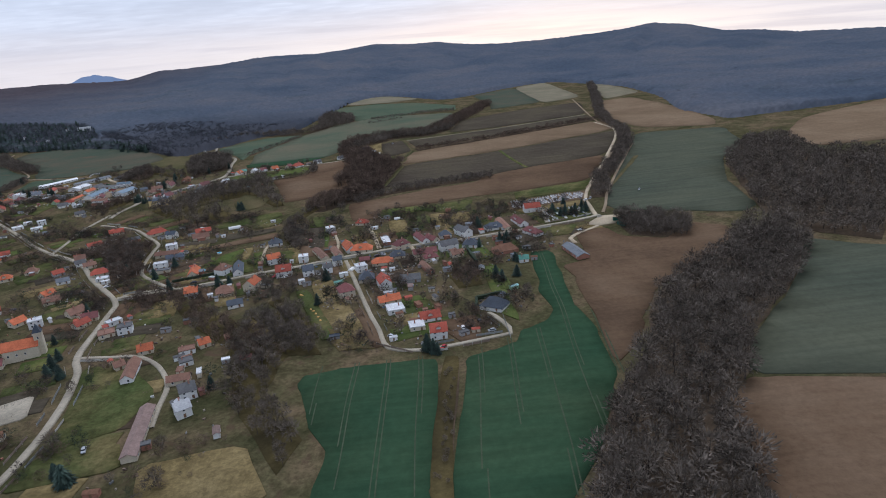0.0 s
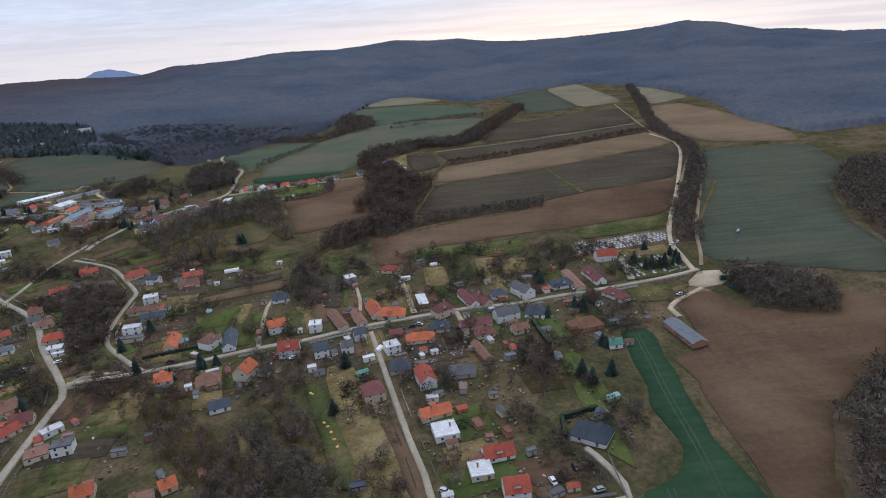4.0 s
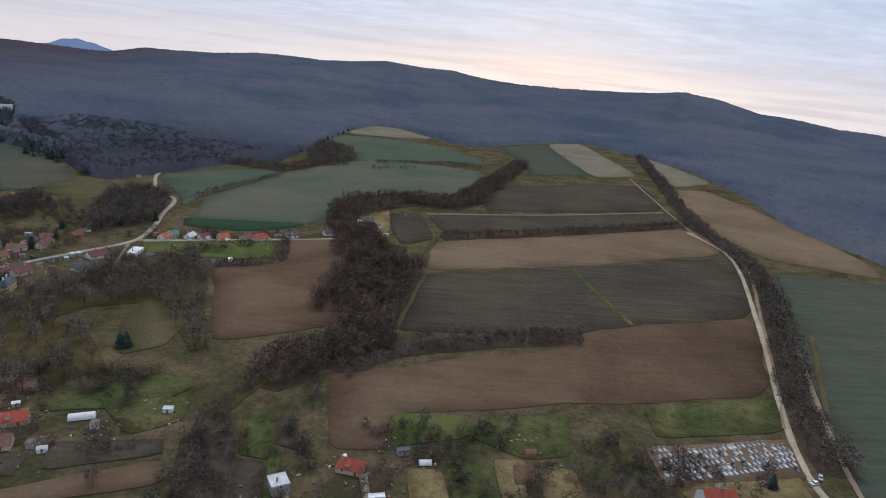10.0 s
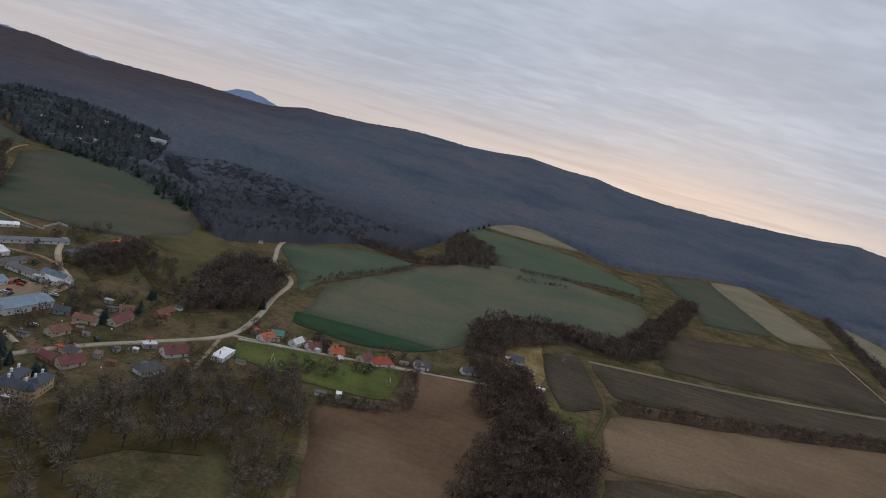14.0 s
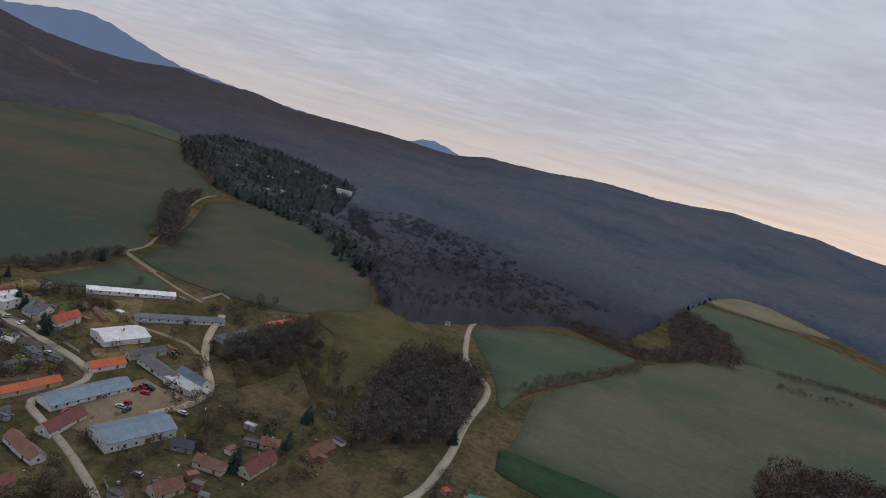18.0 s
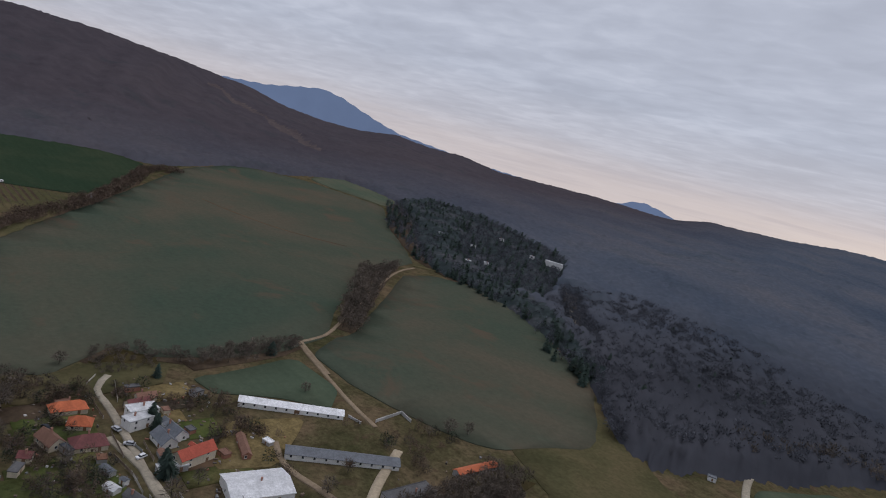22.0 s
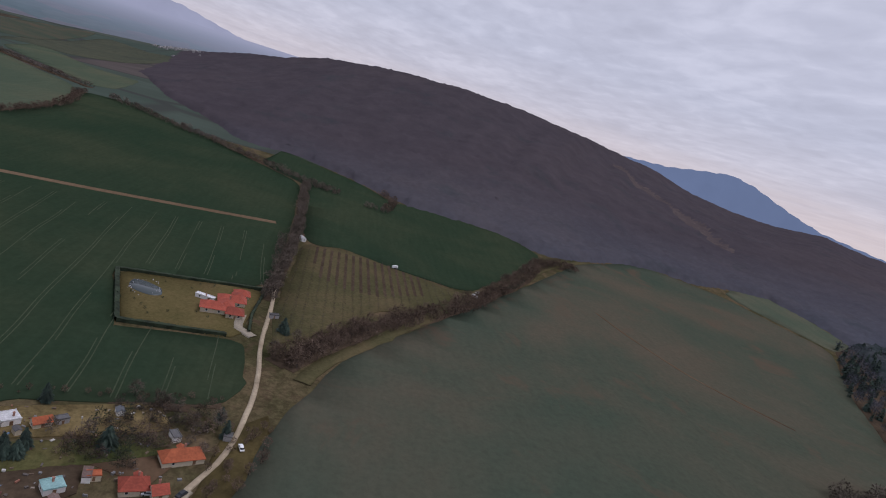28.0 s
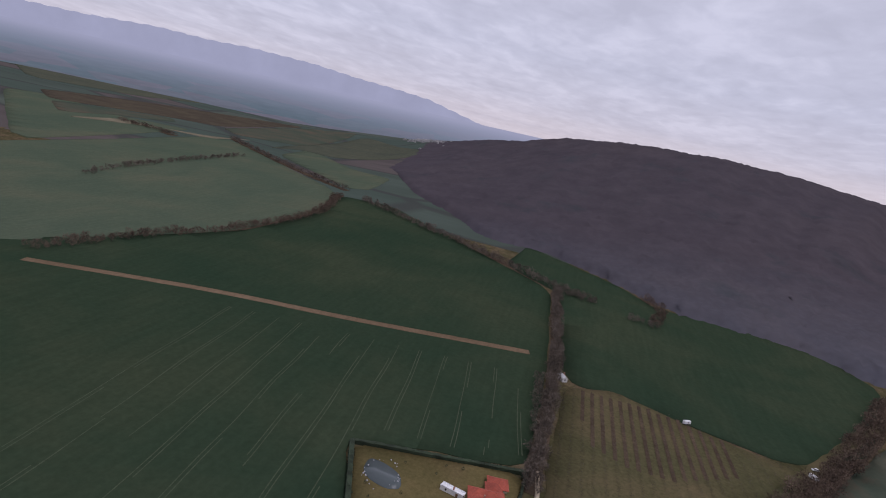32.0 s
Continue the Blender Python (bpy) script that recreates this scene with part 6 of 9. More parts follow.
house(-174, 352, 41, 5.0, 5.2, 1, "g", "brown", "cream")
house(-138, 290, -79, 37.4, 6.0, 1, "g", "mixed", "cream")
house(-127, 317, 28, 7.2, 7.4, 2, "g", "grey", "white")
house(-124, 302, 33, 6.5, 6.7, 2, "g", "pale", "white")
house(-136, 331, 13, 10.5, 5.2, 1, "g", "brown", "cream")
house(-139, 349, 28, 6.4, 5.9, 1, "f", "grey", "white")
house(-143, 362, 21, 8.1, 5.9, 1, "f", "brown", "white")
house(-136, 368, 34, 5.8, 5.9, 1, "g", "orange", "cream")
house(-196, 241, 29, 13.0, 7.4, 1, "h", "red", "cream")
house(-195, 232, 34, 11.3, 7.4, 1, "h", "orange", "cream")
house(-200, 218, 34, 14.6, 6.7, 1, "g", "slate", "cream")
house(-172, 249, 28, 7.4, 6.7, 1, "g", "orange", "cream")
house(-170, 239, 32, 8.0, 6.7, 1, "h", "maroon", "cream")
house(-171, 228, 31, 8.7, 6.7, 1, "g", "orange", "white")
house(-487, 878, 57, 48.5, 6.4, 1, "g", "white", "white")
house(-442, 876, 58, 47.8, 7.0, 1, "g", "zinc", "white")
house(-413, 809, 82, 16.1, 5.8, 1, "g", "orange", "white")
house(-411, 774, 88, 23.4, 5.8, 1, "g", "orange", "cream")
house(-395, 788, 86, 34.4, 10.4, 1, "g", "steel", "white")
house(-398, 826, -6, 24.1, 7.4, 1, "g", "grey", "white")
house(-381, 831, -2, 16.8, 7.7, 1, "g", "steel", "white")
house(-415, 832, 80, 18.6, 5.1, 1, "g", "grey", "cream")
house(-372, 750, -4, 18.0, 5.3, 1, "g", "brown", "white")
house(-358, 732, 93, 11.7, 5.2, 1, "g", "maroon", "cream")
house(-324, 769, 78, 10.1, 6.7, 1, "g", "brown", "cream")
house(-314, 803, 93, 16.1, 6.7, 1, "g", "maroon", "cream")
house(-321, 818, 30, 7.6, 5.2, 1, "g", "brown", "cream")
house(-305, 830, 87, 14.6, 5.9, 1, "g", "rust", "brick")
house(-410, 886, 88, 23.1, 7.7, 1, "f", "grey", "grey")
house(-412, 928, 86, 24.1, 4.5, 1, "g", "orange", "grey")
house(-494, 811, 104, 10.3, 5.8, 2, "f", "white", "white")
house(-479, 816, 4, 10.1, 6.4, 1, "g", "zinc", "white")
house(-463, 821, 105, 15.4, 6.4, 2, "g", "red", "cream")
house(-460, 812, 87, 10.6, 3.8, 1, "f", "white", "grey")
house(-509, 816, 98, 8.9, 5.1, 1, "g", "maroon", "cream")
house(-296, 745, 70, 11.6, 7.4, 1, "g", "maroon", "cream")
house(-305, 743, -12, 10.9, 4.4, 1, "g", "maroon", "brick")
house(-302, 754, 3, 6.5, 5.9, 1, "g", "grey", "cream")
house(-269, 787, 56, 12.5, 8.1, 1, "g", "maroon", "white")
house(-283, 786, 47, 6.8, 4.4, 1, "f", "white", "grey")
house(-266, 762, 71, 12.3, 8.1, 1, "h", "grey", "white")
house(-249, 802, 93, 15.1, 6.7, 1, "f", "white", "white")
house(-243, 842, 69, 9.5, 6.7, 1, "g", "orange", "white")
house(-240, 851, 29, 7.5, 5.9, 1, "g", "green", "cream")
house(-226, 849, 78, 8.9, 5.9, 1, "g", "white", "white")
house(-215, 850, 45, 8.7, 6.7, 1, "g", "maroon", "white")
house(-201, 853, 39, 8.5, 7.4, 1, "g", "orange", "cream")
house(-184, 858, 70, 8.6, 6.7, 1, "g", "maroon", "cream")
house(-173, 860, 41, 13.7, 8.1, 1, "h", "red", "white")
house(-150, 875, 21, 9.6, 6.7, 1, "g", "grey", "white")
house(-121, 891, 31, 9.6, 5.9, 1, "g", "grey", "white")
house(-86, 925, 26, 9.6, 6.7, 1, "h", "slate", "white")
house(-513, 791, 89, 13.0, 6.4, 1, "h", "orange", "cream")
house(-500, 792, 67, 8.3, 6.4, 1, "h", "orange", "cream")
house(-485, 791, 86, 11.8, 7.7, 1, "h", "maroon", "cream")
house(-480, 749, 118, 14.4, 6.4, 1, "g", "red", "cream")
house(-483, 771, 61, 4.1, 3.8, 1, "g", "maroon", "cream")
house(-501, 815, 92, 11.5, 6.4, 2, "f", "white", "white")
house(-484, 821, 10, 12.9, 7.0, 1, "g", "zinc", "white")
house(-514, 821, 92, 8.0, 4.5, 1, "g", "brown", "cream")
house(-439, 792, -1, 7.4, 4.5, 1, "f", "zinc", "grey")
house(-446, 795, 21, 8.4, 3.8, 1, "g", "grey", "grey")
house(-428, 762, 97, 9.1, 5.8, 1, "g", "red", "green")
house(-464, 842, -16, 15.8, 3.2, 1, "g", "brown", "brick")
house(-637, 739, 118, 14.4, 7.0, 1, "h", "orange", "cream")
house(-618, 729, 109, 9.0, 7.0, 1, "h", "red", "cream")
house(-617, 737, 119, 5.0, 5.1, 1, "g", "red", "cream")
house(-603, 724, 118, 11.3, 7.0, 1, "g", "slate", "cream")
house(-612, 707, 126, 6.1, 5.1, 1, "f", "teal", "white")
house(-642, 680, 132, 5.9, 5.8, 1, "f", "white", "white")
house(-643, 690, 130, 5.9, 3.8, 1, "g", "orange", "cream")
house(-597, 692, 110, 5.0, 5.1, 1, "g", "brown", "brick")
house(-588, 726, 116, 7.8, 6.4, 1, "h", "red", "white")
house(-570, 717, 120, 7.2, 6.4, 1, "h", "red", "white")
house(-555, 717, 119, 6.9, 7.0, 1, "h", "orange", "white")

house(-91, 943, 12, 10, 7, 1, "g", "slate", "white")
house(-410, 661, 40, 9, 6.5, 1, "f", "white", "white")
house(-264, 454, 30, 10, 6.5, 1, "g", "brown", "cream")
house(-248, 366, 18, 12, 6.5, 1, "g", "maroon", "cream")
house(-503, 743, 35, 9, 6.5, 1, "g", "brown", "cream")
house(-409, 742, 35, 10, 6, 1, "g", "grey", "white")
house(-367, 695, 40, 9, 6, 1, "g", "grey", "cream")
house(-249, 539, 15, 8, 5, 1, "g", "grey", "brick")
house(-133, 418, 20, 9, 6, 1, "g", "slate", "white")
house(-409, 756, 12, 9, 6, 1, "h", "red", "white")
house(-380, 768, 105, 18, 6.5, 1, "g", "maroon", "white")
house(-341, 791, 30, 8, 5, 1, "g", "slate", "grey")
house(-325, 790, 15, 12, 5.5, 1, "g", "brown", "cream")
house(-391, 737, 20, 9, 6, 1, "f", "pale", "white")
house(-490, 759, 10, 9, 7, 1, "h", "red", "white")
house(-491, 780, 15, 10, 6, 1, "g", "brown", "cream")

# ---- sheds and huts in the yards ----
shed(-97, 445, "pale", "white")
shed(-93, 441, "grey", "grey")
shed(-70, 450, "white", "white")
shed(-87, 504, "grey", "brick")
shed(-154, 437, "pale", "white")
shed(-148, 430, "grey", "white")
shed(-44, 448, "white", "cream")
shed(-19, 452, "mixed", "grey")
shed(19, 465, "zinc", "cream")
shed(43, 452, "zinc", "grey")
shed(71, 466, "grey", "brick")
shed(68, 493, "mixed", "white")
shed(-139, 449, "maroon", "brick")
shed(-129, 434, "grey", "grey")
shed(-149, 601, "white", "white")
shed(-105, 533, "maroon", "brick")
shed(-72, 437, "green", "green")
shed(6, 584, "rust", "brick")
shed(-22, 535, "grey", "grey")
shed(-3, 452, "brown", "brick")
shed(-2, 440, "zinc", "grey")
shed(20, 437, "zinc", "white")
shed(-56, 552, "white", "white")
shed(-47, 581, "grey", "grey")
shed(-38, 451, "pale", "white")
shed(-231, 606, "grey", "white")
shed(-211, 599, "white", "cream")
shed(-173, 587, "mixed", "white")
shed(-184, 570, "pale", "white")
shed(-134, 489, "brown", "brick")
shed(52, 507, "rust", "brick")
shed(-5, 535, "zinc", "cream")
shed(20, 537, "zinc", "grey")
shed(38, 546, "maroon", "brick")
shed(-21, 389, "rust", "brick")
shed(-11, 396, "grey", "cream")
shed(-34, 350, "pale", "white")
shed(8, 349, "red", "cream")
shed(-3, 369, "grey", "grey")
shed(35, 399, "teal", "green")
shed(-39, 410, "pale", "white")
shed(-13, 409, "grey", "cream")
shed(-10, 382, "rust", "brick")
shed(2, 347, "grey", "grey")
shed(-65, 359, "slate", "grey")
shed(-132, 479, "grey", "grey")
shed(-105, 494, "white", "grey")
shed(-104, 284, "mixed", "white")
shed(-140, 254, "rust", "brick")
shed(-155, 235, "pale", "grey")
shed(-167, 247, "zinc", "white")
shed(-131, 280, "grey", "brick")
shed(-128, 336, "pale", "cream")
shed(-121, 318, "maroon", "brick")
shed(-118, 346, "white", "grey")
shed(-108, 346, "maroon", "brick")
shed(-368, 633, "zinc", "grey")
shed(-406, 632, "grey", "white")
shed(-242, 483, "white", "white")
shed(-321, 474, "mixed", "white")
shed(-292, 387, "zinc", "cream")
shed(-269, 378, "maroon", "brick")
shed(-165, 391, "grey", "grey")
shed(-156, 400, "grey", "brick")
shed(-125, 373, "brown", "brick")
shed(-301, 827, "rust", "brick")
shed(-352, 794, "brown", "cream")
shed(-395, 756, "zinc", "grey")
shed(-398, 743, "pale", "white")
shed(-332, 756, "grey", "grey")
shed(-313, 776, "zinc", "grey")
shed(-293, 760, "mixed", "grey")
shed(-283, 757, "rust", "brick")
shed(-291, 771, "grey", "grey")
shed(-284, 776, "white", "grey")
shed(-321, 860, "zinc", "grey")
shed(-336, 822, "pale", "grey")
shed(-354, 1055, "zinc", "white")
shed(-431, 785, "zinc", "grey")
shed(-473, 754, "grey", "brick")
shed(-466, 792, "zinc", "grey")
shed(-458, 795, "zinc", "white")
shed(-432, 778, "grey", "grey")
shed(-429, 788, "grey", "brick")
shed(-429, 796, "zinc", "grey")
shed(-446, 760, "maroon", "brick")
shed(-447, 728, "zinc", "grey")
shed(-513, 843, "grey", "grey")
shed(-462, 833, "brown", "brick")
shed(-483, 828, "grey", "brick")
shed(-464, 853, "white", "grey")
shed(-641, 673, "grey", "grey")
shed(-620, 716, "orange", "cream")
shed(-602, 695, "maroon", "brick")
shed(-658, 711, "zinc", "white")
shed(-620, 714, "mixed", "white")
shed(-596, 675, "pale", "white")
shed(-778, 754, "grey", "grey")
shed(-654, 752, "grey", "grey")
shed(-600, 709, "mixed", "cream")
shed(-80, 921, "pale", "grey")
shed(-55, 977, "grey", "grey")
shed(-72, 900, "white", "cream")
shed(-210, 757, "teal", "grey")
shed(-195, 762, "rust", "brick")
shed(-189, 796, "grey", "white")
shed(-180, 800, "white", "white")

# ---- single buildings and places ----
house(-359, 783, 78, 27, 14, 1, "g", "steel", "white", "farm_hall", "large white farm hall with a pale blue roof", "hall", "farm halls", 0.3, 3.6)
house(-437, 834, 79, 23, 16, 1, "g", "white", "white", "storage_hall", "white storage hall with a low arched-looking roof", "hall", "farm halls", 0.22, 2.8)


WHITE_CHIM = mesh_of("chimney", chim_fill, WALLS["white"])


def manor():
    """A small country house: a front range with round corner turrets and two wings behind."""
    x, y = -292, 714
    ob = tagged(new("manor"), "ochre two-storey manor with slate roofs, corner turrets and white chimneys", "manor")
    ob.matrix_world = pose(x, y, gz(x, y) - 0.1, 0, 0, 12)
    h, slate = 5.8, ROOFS["slate"][0]
    for (cx, cy, turn, l, w, up) in ((0, -5.0, 0, 16, 7, 0.0), (5.0, 3.6, 90, 11, 6, -0.1), (-5.0, 3.6, 90, 11, 6, -0.15)):
        m = pose(cx, cy, 0, 0, 0, turn)
        bm = bmesh.new()
        walls_fill(bm, l, w, -0.6, h + up, 0.0)
        bm.transform(m)
        part("wall", bm, WALLS["yellow"], ob)
        bm = bmesh.new()
        roof_fill(bm, l, w, h + up, w * 0.3, "h", 0.4)
        part("roof", bm, slate, ob).matrix_local = m
        n = 6 if l > 12 else 4
        for z in (1.6, 4.2):
            for side in (-1, 1):
                for i in range(n):
                    if turn == 0 and (side == 1 or z < 2 and i in (2, 3)):
                        continue
                    wn = new("window", WIN_FRAME)
                    wn.parent = ob
                    wn.matrix_local = m @ pose((i + 0.5) / n * l * 0.86 - l * 0.43, side * w / 2, z, 0, 0, 0 if side < 0 else 180) @ Matrix.Diagonal((0.8, 0.8, 0.95, 1))
                    new("pane", PANE).parent = wn
        for u in (-0.22, 0.22):
            fixture("chimney", WHITE_CHIM, ob, (m @ Vector((u * l, 0.9, h + w * 0.3)))[:], turn, 1.1)
    for sx in (-8, 8):
        bm = bmesh.new()
        bmesh.ops.create_cone(bm, cap_ends=True, segments=14, radius1=1.7, radius2=1.7, depth=7.2, matrix=Matrix.Translation((sx, -8.3, 3.0)))
        t = part("turret", bm, WALLS["yellow"], ob)
        bm = bmesh.new()
        bmesh.ops.create_cone(bm, cap_ends=True, segments=14, radius1=2.0, radius2=0.05, depth=3.6, matrix=Matrix.Translation((sx, -8.3, 8.4)))
        part("turret_roof", bm, slate, t)
    bm = bmesh.new()
    for q in ((-2.0, -1.7), (1.7, 2.0)):
        box(bm, *q, -10.6, -10.3, -0.4, 2.6)
    box(bm, -2.2, 2.2, -10.8, -8.51, 2.6, 2.95)
    part("portico", bm, WALLS["white"], ob)
    fixture("door", DOOR_MESH, ob, (0, -8.5, 0.1), 0)
    BUILT.append((x, y, 12))


manor()
house(74, 558, 5, 13, 8, 1, "g", "red", "white", "chapel", "small white graveyard chapel with a red roof", "chapel", "", 0.8, 4.0)


def church():
    x, y = -237, 377
    ob = tagged(new("church"), "cream village church with orange roof and bell tower", "church")
    ob.matrix_world = pose(x, y, gz(x, y) - 0.2, 0, 0, 20)
    bm = bmesh.new()
    walls_fill(bm, 17, 9, -0.6, 7.0, 3.6)
    part("wall", bm, WALLS["cream"], ob)
    bm = bmesh.new()
    roof_fill(bm, 17, 9, 7.0, 3.6, "g")
    part("roof", bm, ROOFS["orange"][0], ob)
    bm = bmesh.new()
    box(bm, 7.0, 11.0, -2.0, 2.0, -0.6, 13.0)
    box(bm, 6.8, 11.2, -2.2, 2.2, 13.0, 13.4)
    part("tower", bm, WALLS["cream"], ob)
    bm = bmesh.new()
    a = [bm.verts.new((9 + dx * 2.3, dy * 2.3, 13.4)) for dx, dy in ((-1, -1), (1, -1), (1, 1), (-1, 1))]
    b = [bm.verts.new((9 + dx * 1.4, dy * 1.4, 15.2)) for dx, dy in ((-1, -1), (1, -1), (1, 1), (-1, 1))]
    c = bm.verts.new((9, 0, 18.2))
    for i in range(4):
        bm.faces.new([a[i], a[(i + 1) % 4], b[(i + 1) % 4], b[i]])
        bm.faces.new([b[i], b[(i + 1) % 4], c])
    part("spire", bm, ROOFS["slate"][0], ob)
    for side in (-1, 1):
        for u in (-6, -2, 2):
            wn = fixture("window", WIN_FRAME, ob, (u, side * 4.5, 4.0), 0 if side < 0 else 180)
            new("pane", PANE).parent = wn
    wn = fixture("window", WIN_FRAME, ob, (9, -2.0, 10.5), 0)
    new("pane", PANE).parent = wn
    fixture("door", DOOR_MESH, ob, (-8.5, 0, 0.1), -90)
    BUILT.append((x, y, 11))


church()


# ---- the graveyard ----
STONES = [plain_mat("pale_gravestone", (0.52, 0.51, 0.50), 0.5, 0.3), plain_mat("grey_gravestone", (0.34, 0.34, 0.35), 0.4, 0.3), plain_mat("dark_gravestone", (0.10, 0.10, 0.105), 0.25, 0.2)]


def slab_fill(bm):
    box(bm, -0.55, 0.55, -1.1, 1.1, -0.2, 0.28)
    box(bm, -0.45, 0.45, -1.0, 0.8, 0.28, 0.38)


def head_fill(bm):
    box(bm, -0.5, 0.5, 0.85, 1.1, 0.28, 1.0)
    box(bm, -0.35, 0.35, 0.87, 1.08, 1.0, 1.2)


GRAVE_MESHES = [(mesh_of("slab", slab_fill, s), mesh_of("headstone", head_fill, s)) for s in STONES]
grave_rng = random.Random(3)


def graves(pts, gx, gy, fill):
    xs, ys = [p[0] for p in pts], [p[1] for p in pts]
    turn = 14
    c, s = math.cos(radians(turn)), math.sin(radians(turn))
    mx, my = sum(xs) / len(xs), sum(ys) / len(ys)
    for i in range(-16, 17):
        for j in range(-12, 13):
            u, v = i * gx + grave_rng.uniform(-0.3, 0.3), j * gy + grave_rng.uniform(-0.2, 0.2)
            x, y = mx + u * c - v * s, my + u * s + v * c
            if not inside(pts, np.array([x]), np.array([y]))[0] or grave_rng.random() > fill:
                continue
            k = grave_rng.choice((0, 0, 0, 1, 1, 2))
            ob = tagged(new("grave"), f"{('pale', 'grey', 'dark')[k]} stone grave slab with headstone", "grave", "graves in the graveyard")
            sc = grave_rng.choice((1.0, 1.0, 1.5))
            ob.matrix_world = pose(x, y, gz(x, y) + 0.4, 0, 0, turn + grave_rng.uniform(-4, 4)) @ Matrix.Diagonal((sc * 1.15, 1.1, 1.1, 1))
            for nm, me in zip(("slab", "headstone"), GRAVE_MESHES[k]):
                new(nm, me).parent = ob


sheet("graveyard_ground", [(59, 594), (130, 606), (126, 578), (58, 568)], SOIL_PALE, 0.46, "trodden pale earth of the graveyard")
sheet("graveyard_lawn", [(78, 550), (91, 558), (119, 560), (115, 524), (77, 520)], MEADOW, 0.46, "grass of the old graveyard")
graves([(61, 592), (128, 603), (123, 582), (60, 571)], 2.6, 4.0, 0.9)
graves([(80, 548), (91, 556), (116, 558), (113, 527), (79, 522)], 3.6, 4.6, 0.62)

# ---- the villa behind its hedge ----
def villa():
    x, y = -780, 727
    z = gz(x, y)
    ob = tagged(new("villa"), "sprawling white villa with angular red tiled roofs", "villa")
    ob.matrix_world = pose(x, y, z, 0, 0, 0)
    for (cx, cy, turn, l, w, h) in ((9.0, -6.0, 100, 13, 9.5, 3.2), (-6.0, 1.5, 100, 15, 8.6, 3.3), (-19.0, 5.0, 100, 8.5, 8, 3.1), (10.5, 6.0, 100, 9, 9, 3.0), (1.5, -0.5, 10, 13, 8, 3.25), (-13.0, 4.0, 10, 9, 6.5, 3.05)):
        m = pose(cx, cy, 0, 0, 0, turn)
        bm = bmesh.new()
        walls_fill(bm, l, w, -0.6, h, 0.0)
        bm.transform(m)
        part("wall", bm, WALLS["cream"], ob)
        bm = bmesh.new()
        roof_fill(bm, l, w, h, w * 0.26, "h", 0.8)
        r = part("roof", bm, ROOFS["red"][0], ob)
        r.matrix_local = m
        for i in range(2):
            for side in (-1, 1):
                wn = new("window", WIN_FRAME)
                wn.parent = ob
                wn.matrix_local = m @ pose((i - 0.5) * l * 0.5, side * w / 2, 1.7, 0, 0, 0 if side < 0 else 180)
                new("pane", PANE).parent = wn
    d = fixture("door", DOOR_MESH, ob, (14.9, 7.0, 0.1), 100)
    fixture("chimney", CHIM_MESH, ob, (0.5, 1.0, 6.3), 20)
    BUILT.append((x, y, 22))


villa()
house(-784, 714, 75, 11, 3, 1, "f", "white", "white", "carport", "long white flat-roofed carport by the villa", "carport", "")
WATER = plain_mat("still_grey_water", (0.075, 0.090, 0.090), 0.22, 0.1)
sheet("pond", rounded([(-781, 673), (-791, 673), (-790, 681), (-785, 690), (-775, 693), (-772, 687), (-775, 678)], 2, 0.2), WATER, 0.62, "still grey garden pond")


def pond_stones():
    rng = np.random.default_rng(12)
    verts, faces = [], []
    for k in range(26):
        a = rng.uniform(0, 6.28)
        d = rng.uniform(0.95, 1.2) if k < 60 else rng.uniform(1.3, 1.8)
        x, y = -782 + 11.0 * d * math.cos(a), 682 + 7.0 * d * math.sin(a)
        z, o, r = gz(x, y) + 0.5, len(verts), rng.uniform(0.25, 0.6)
        verts += [(x + r * rng.uniform(0.6, 1) * math.cos(q), y + r * rng.uniform(0.6, 1) * math.sin(q), z) for q in (0, 1.3, 2.5, 3.8, 5.0)]
        verts += [(x + 0.5 * r * math.cos(q), y + 0.5 * r * math.sin(q), z + r * 0.7) for q in (0, 1.3, 2.5, 3.8, 5.0)]
        faces += [(o + i, o + (i + 1) % 5, o + 5 + (i + 1) % 5, o + 5 + i) for i in range(5)] + [tuple(o + 5 + i for i in range(5))]
    tagged(from_arrays("pond_stones", verts, faces, STONES[1]), "grey boulders laid round the garden pond", "stones", "", "stuff")


pond_stones()
sheet("stream_pool", rounded([(-72, 856), (-66, 861), (-58, 856), (-54, 845), (-61, 840), (-67, 843)], 2, 0.15), STONES[0], 0.45, "pale concrete basin")
sheet("basin_water", rounded([(-69, 853), (-65, 857), (-60, 852), (-57, 846), (-61, 844), (-66, 847)], 2, 0.15), WATER, 0.5, "dark water in the basin")


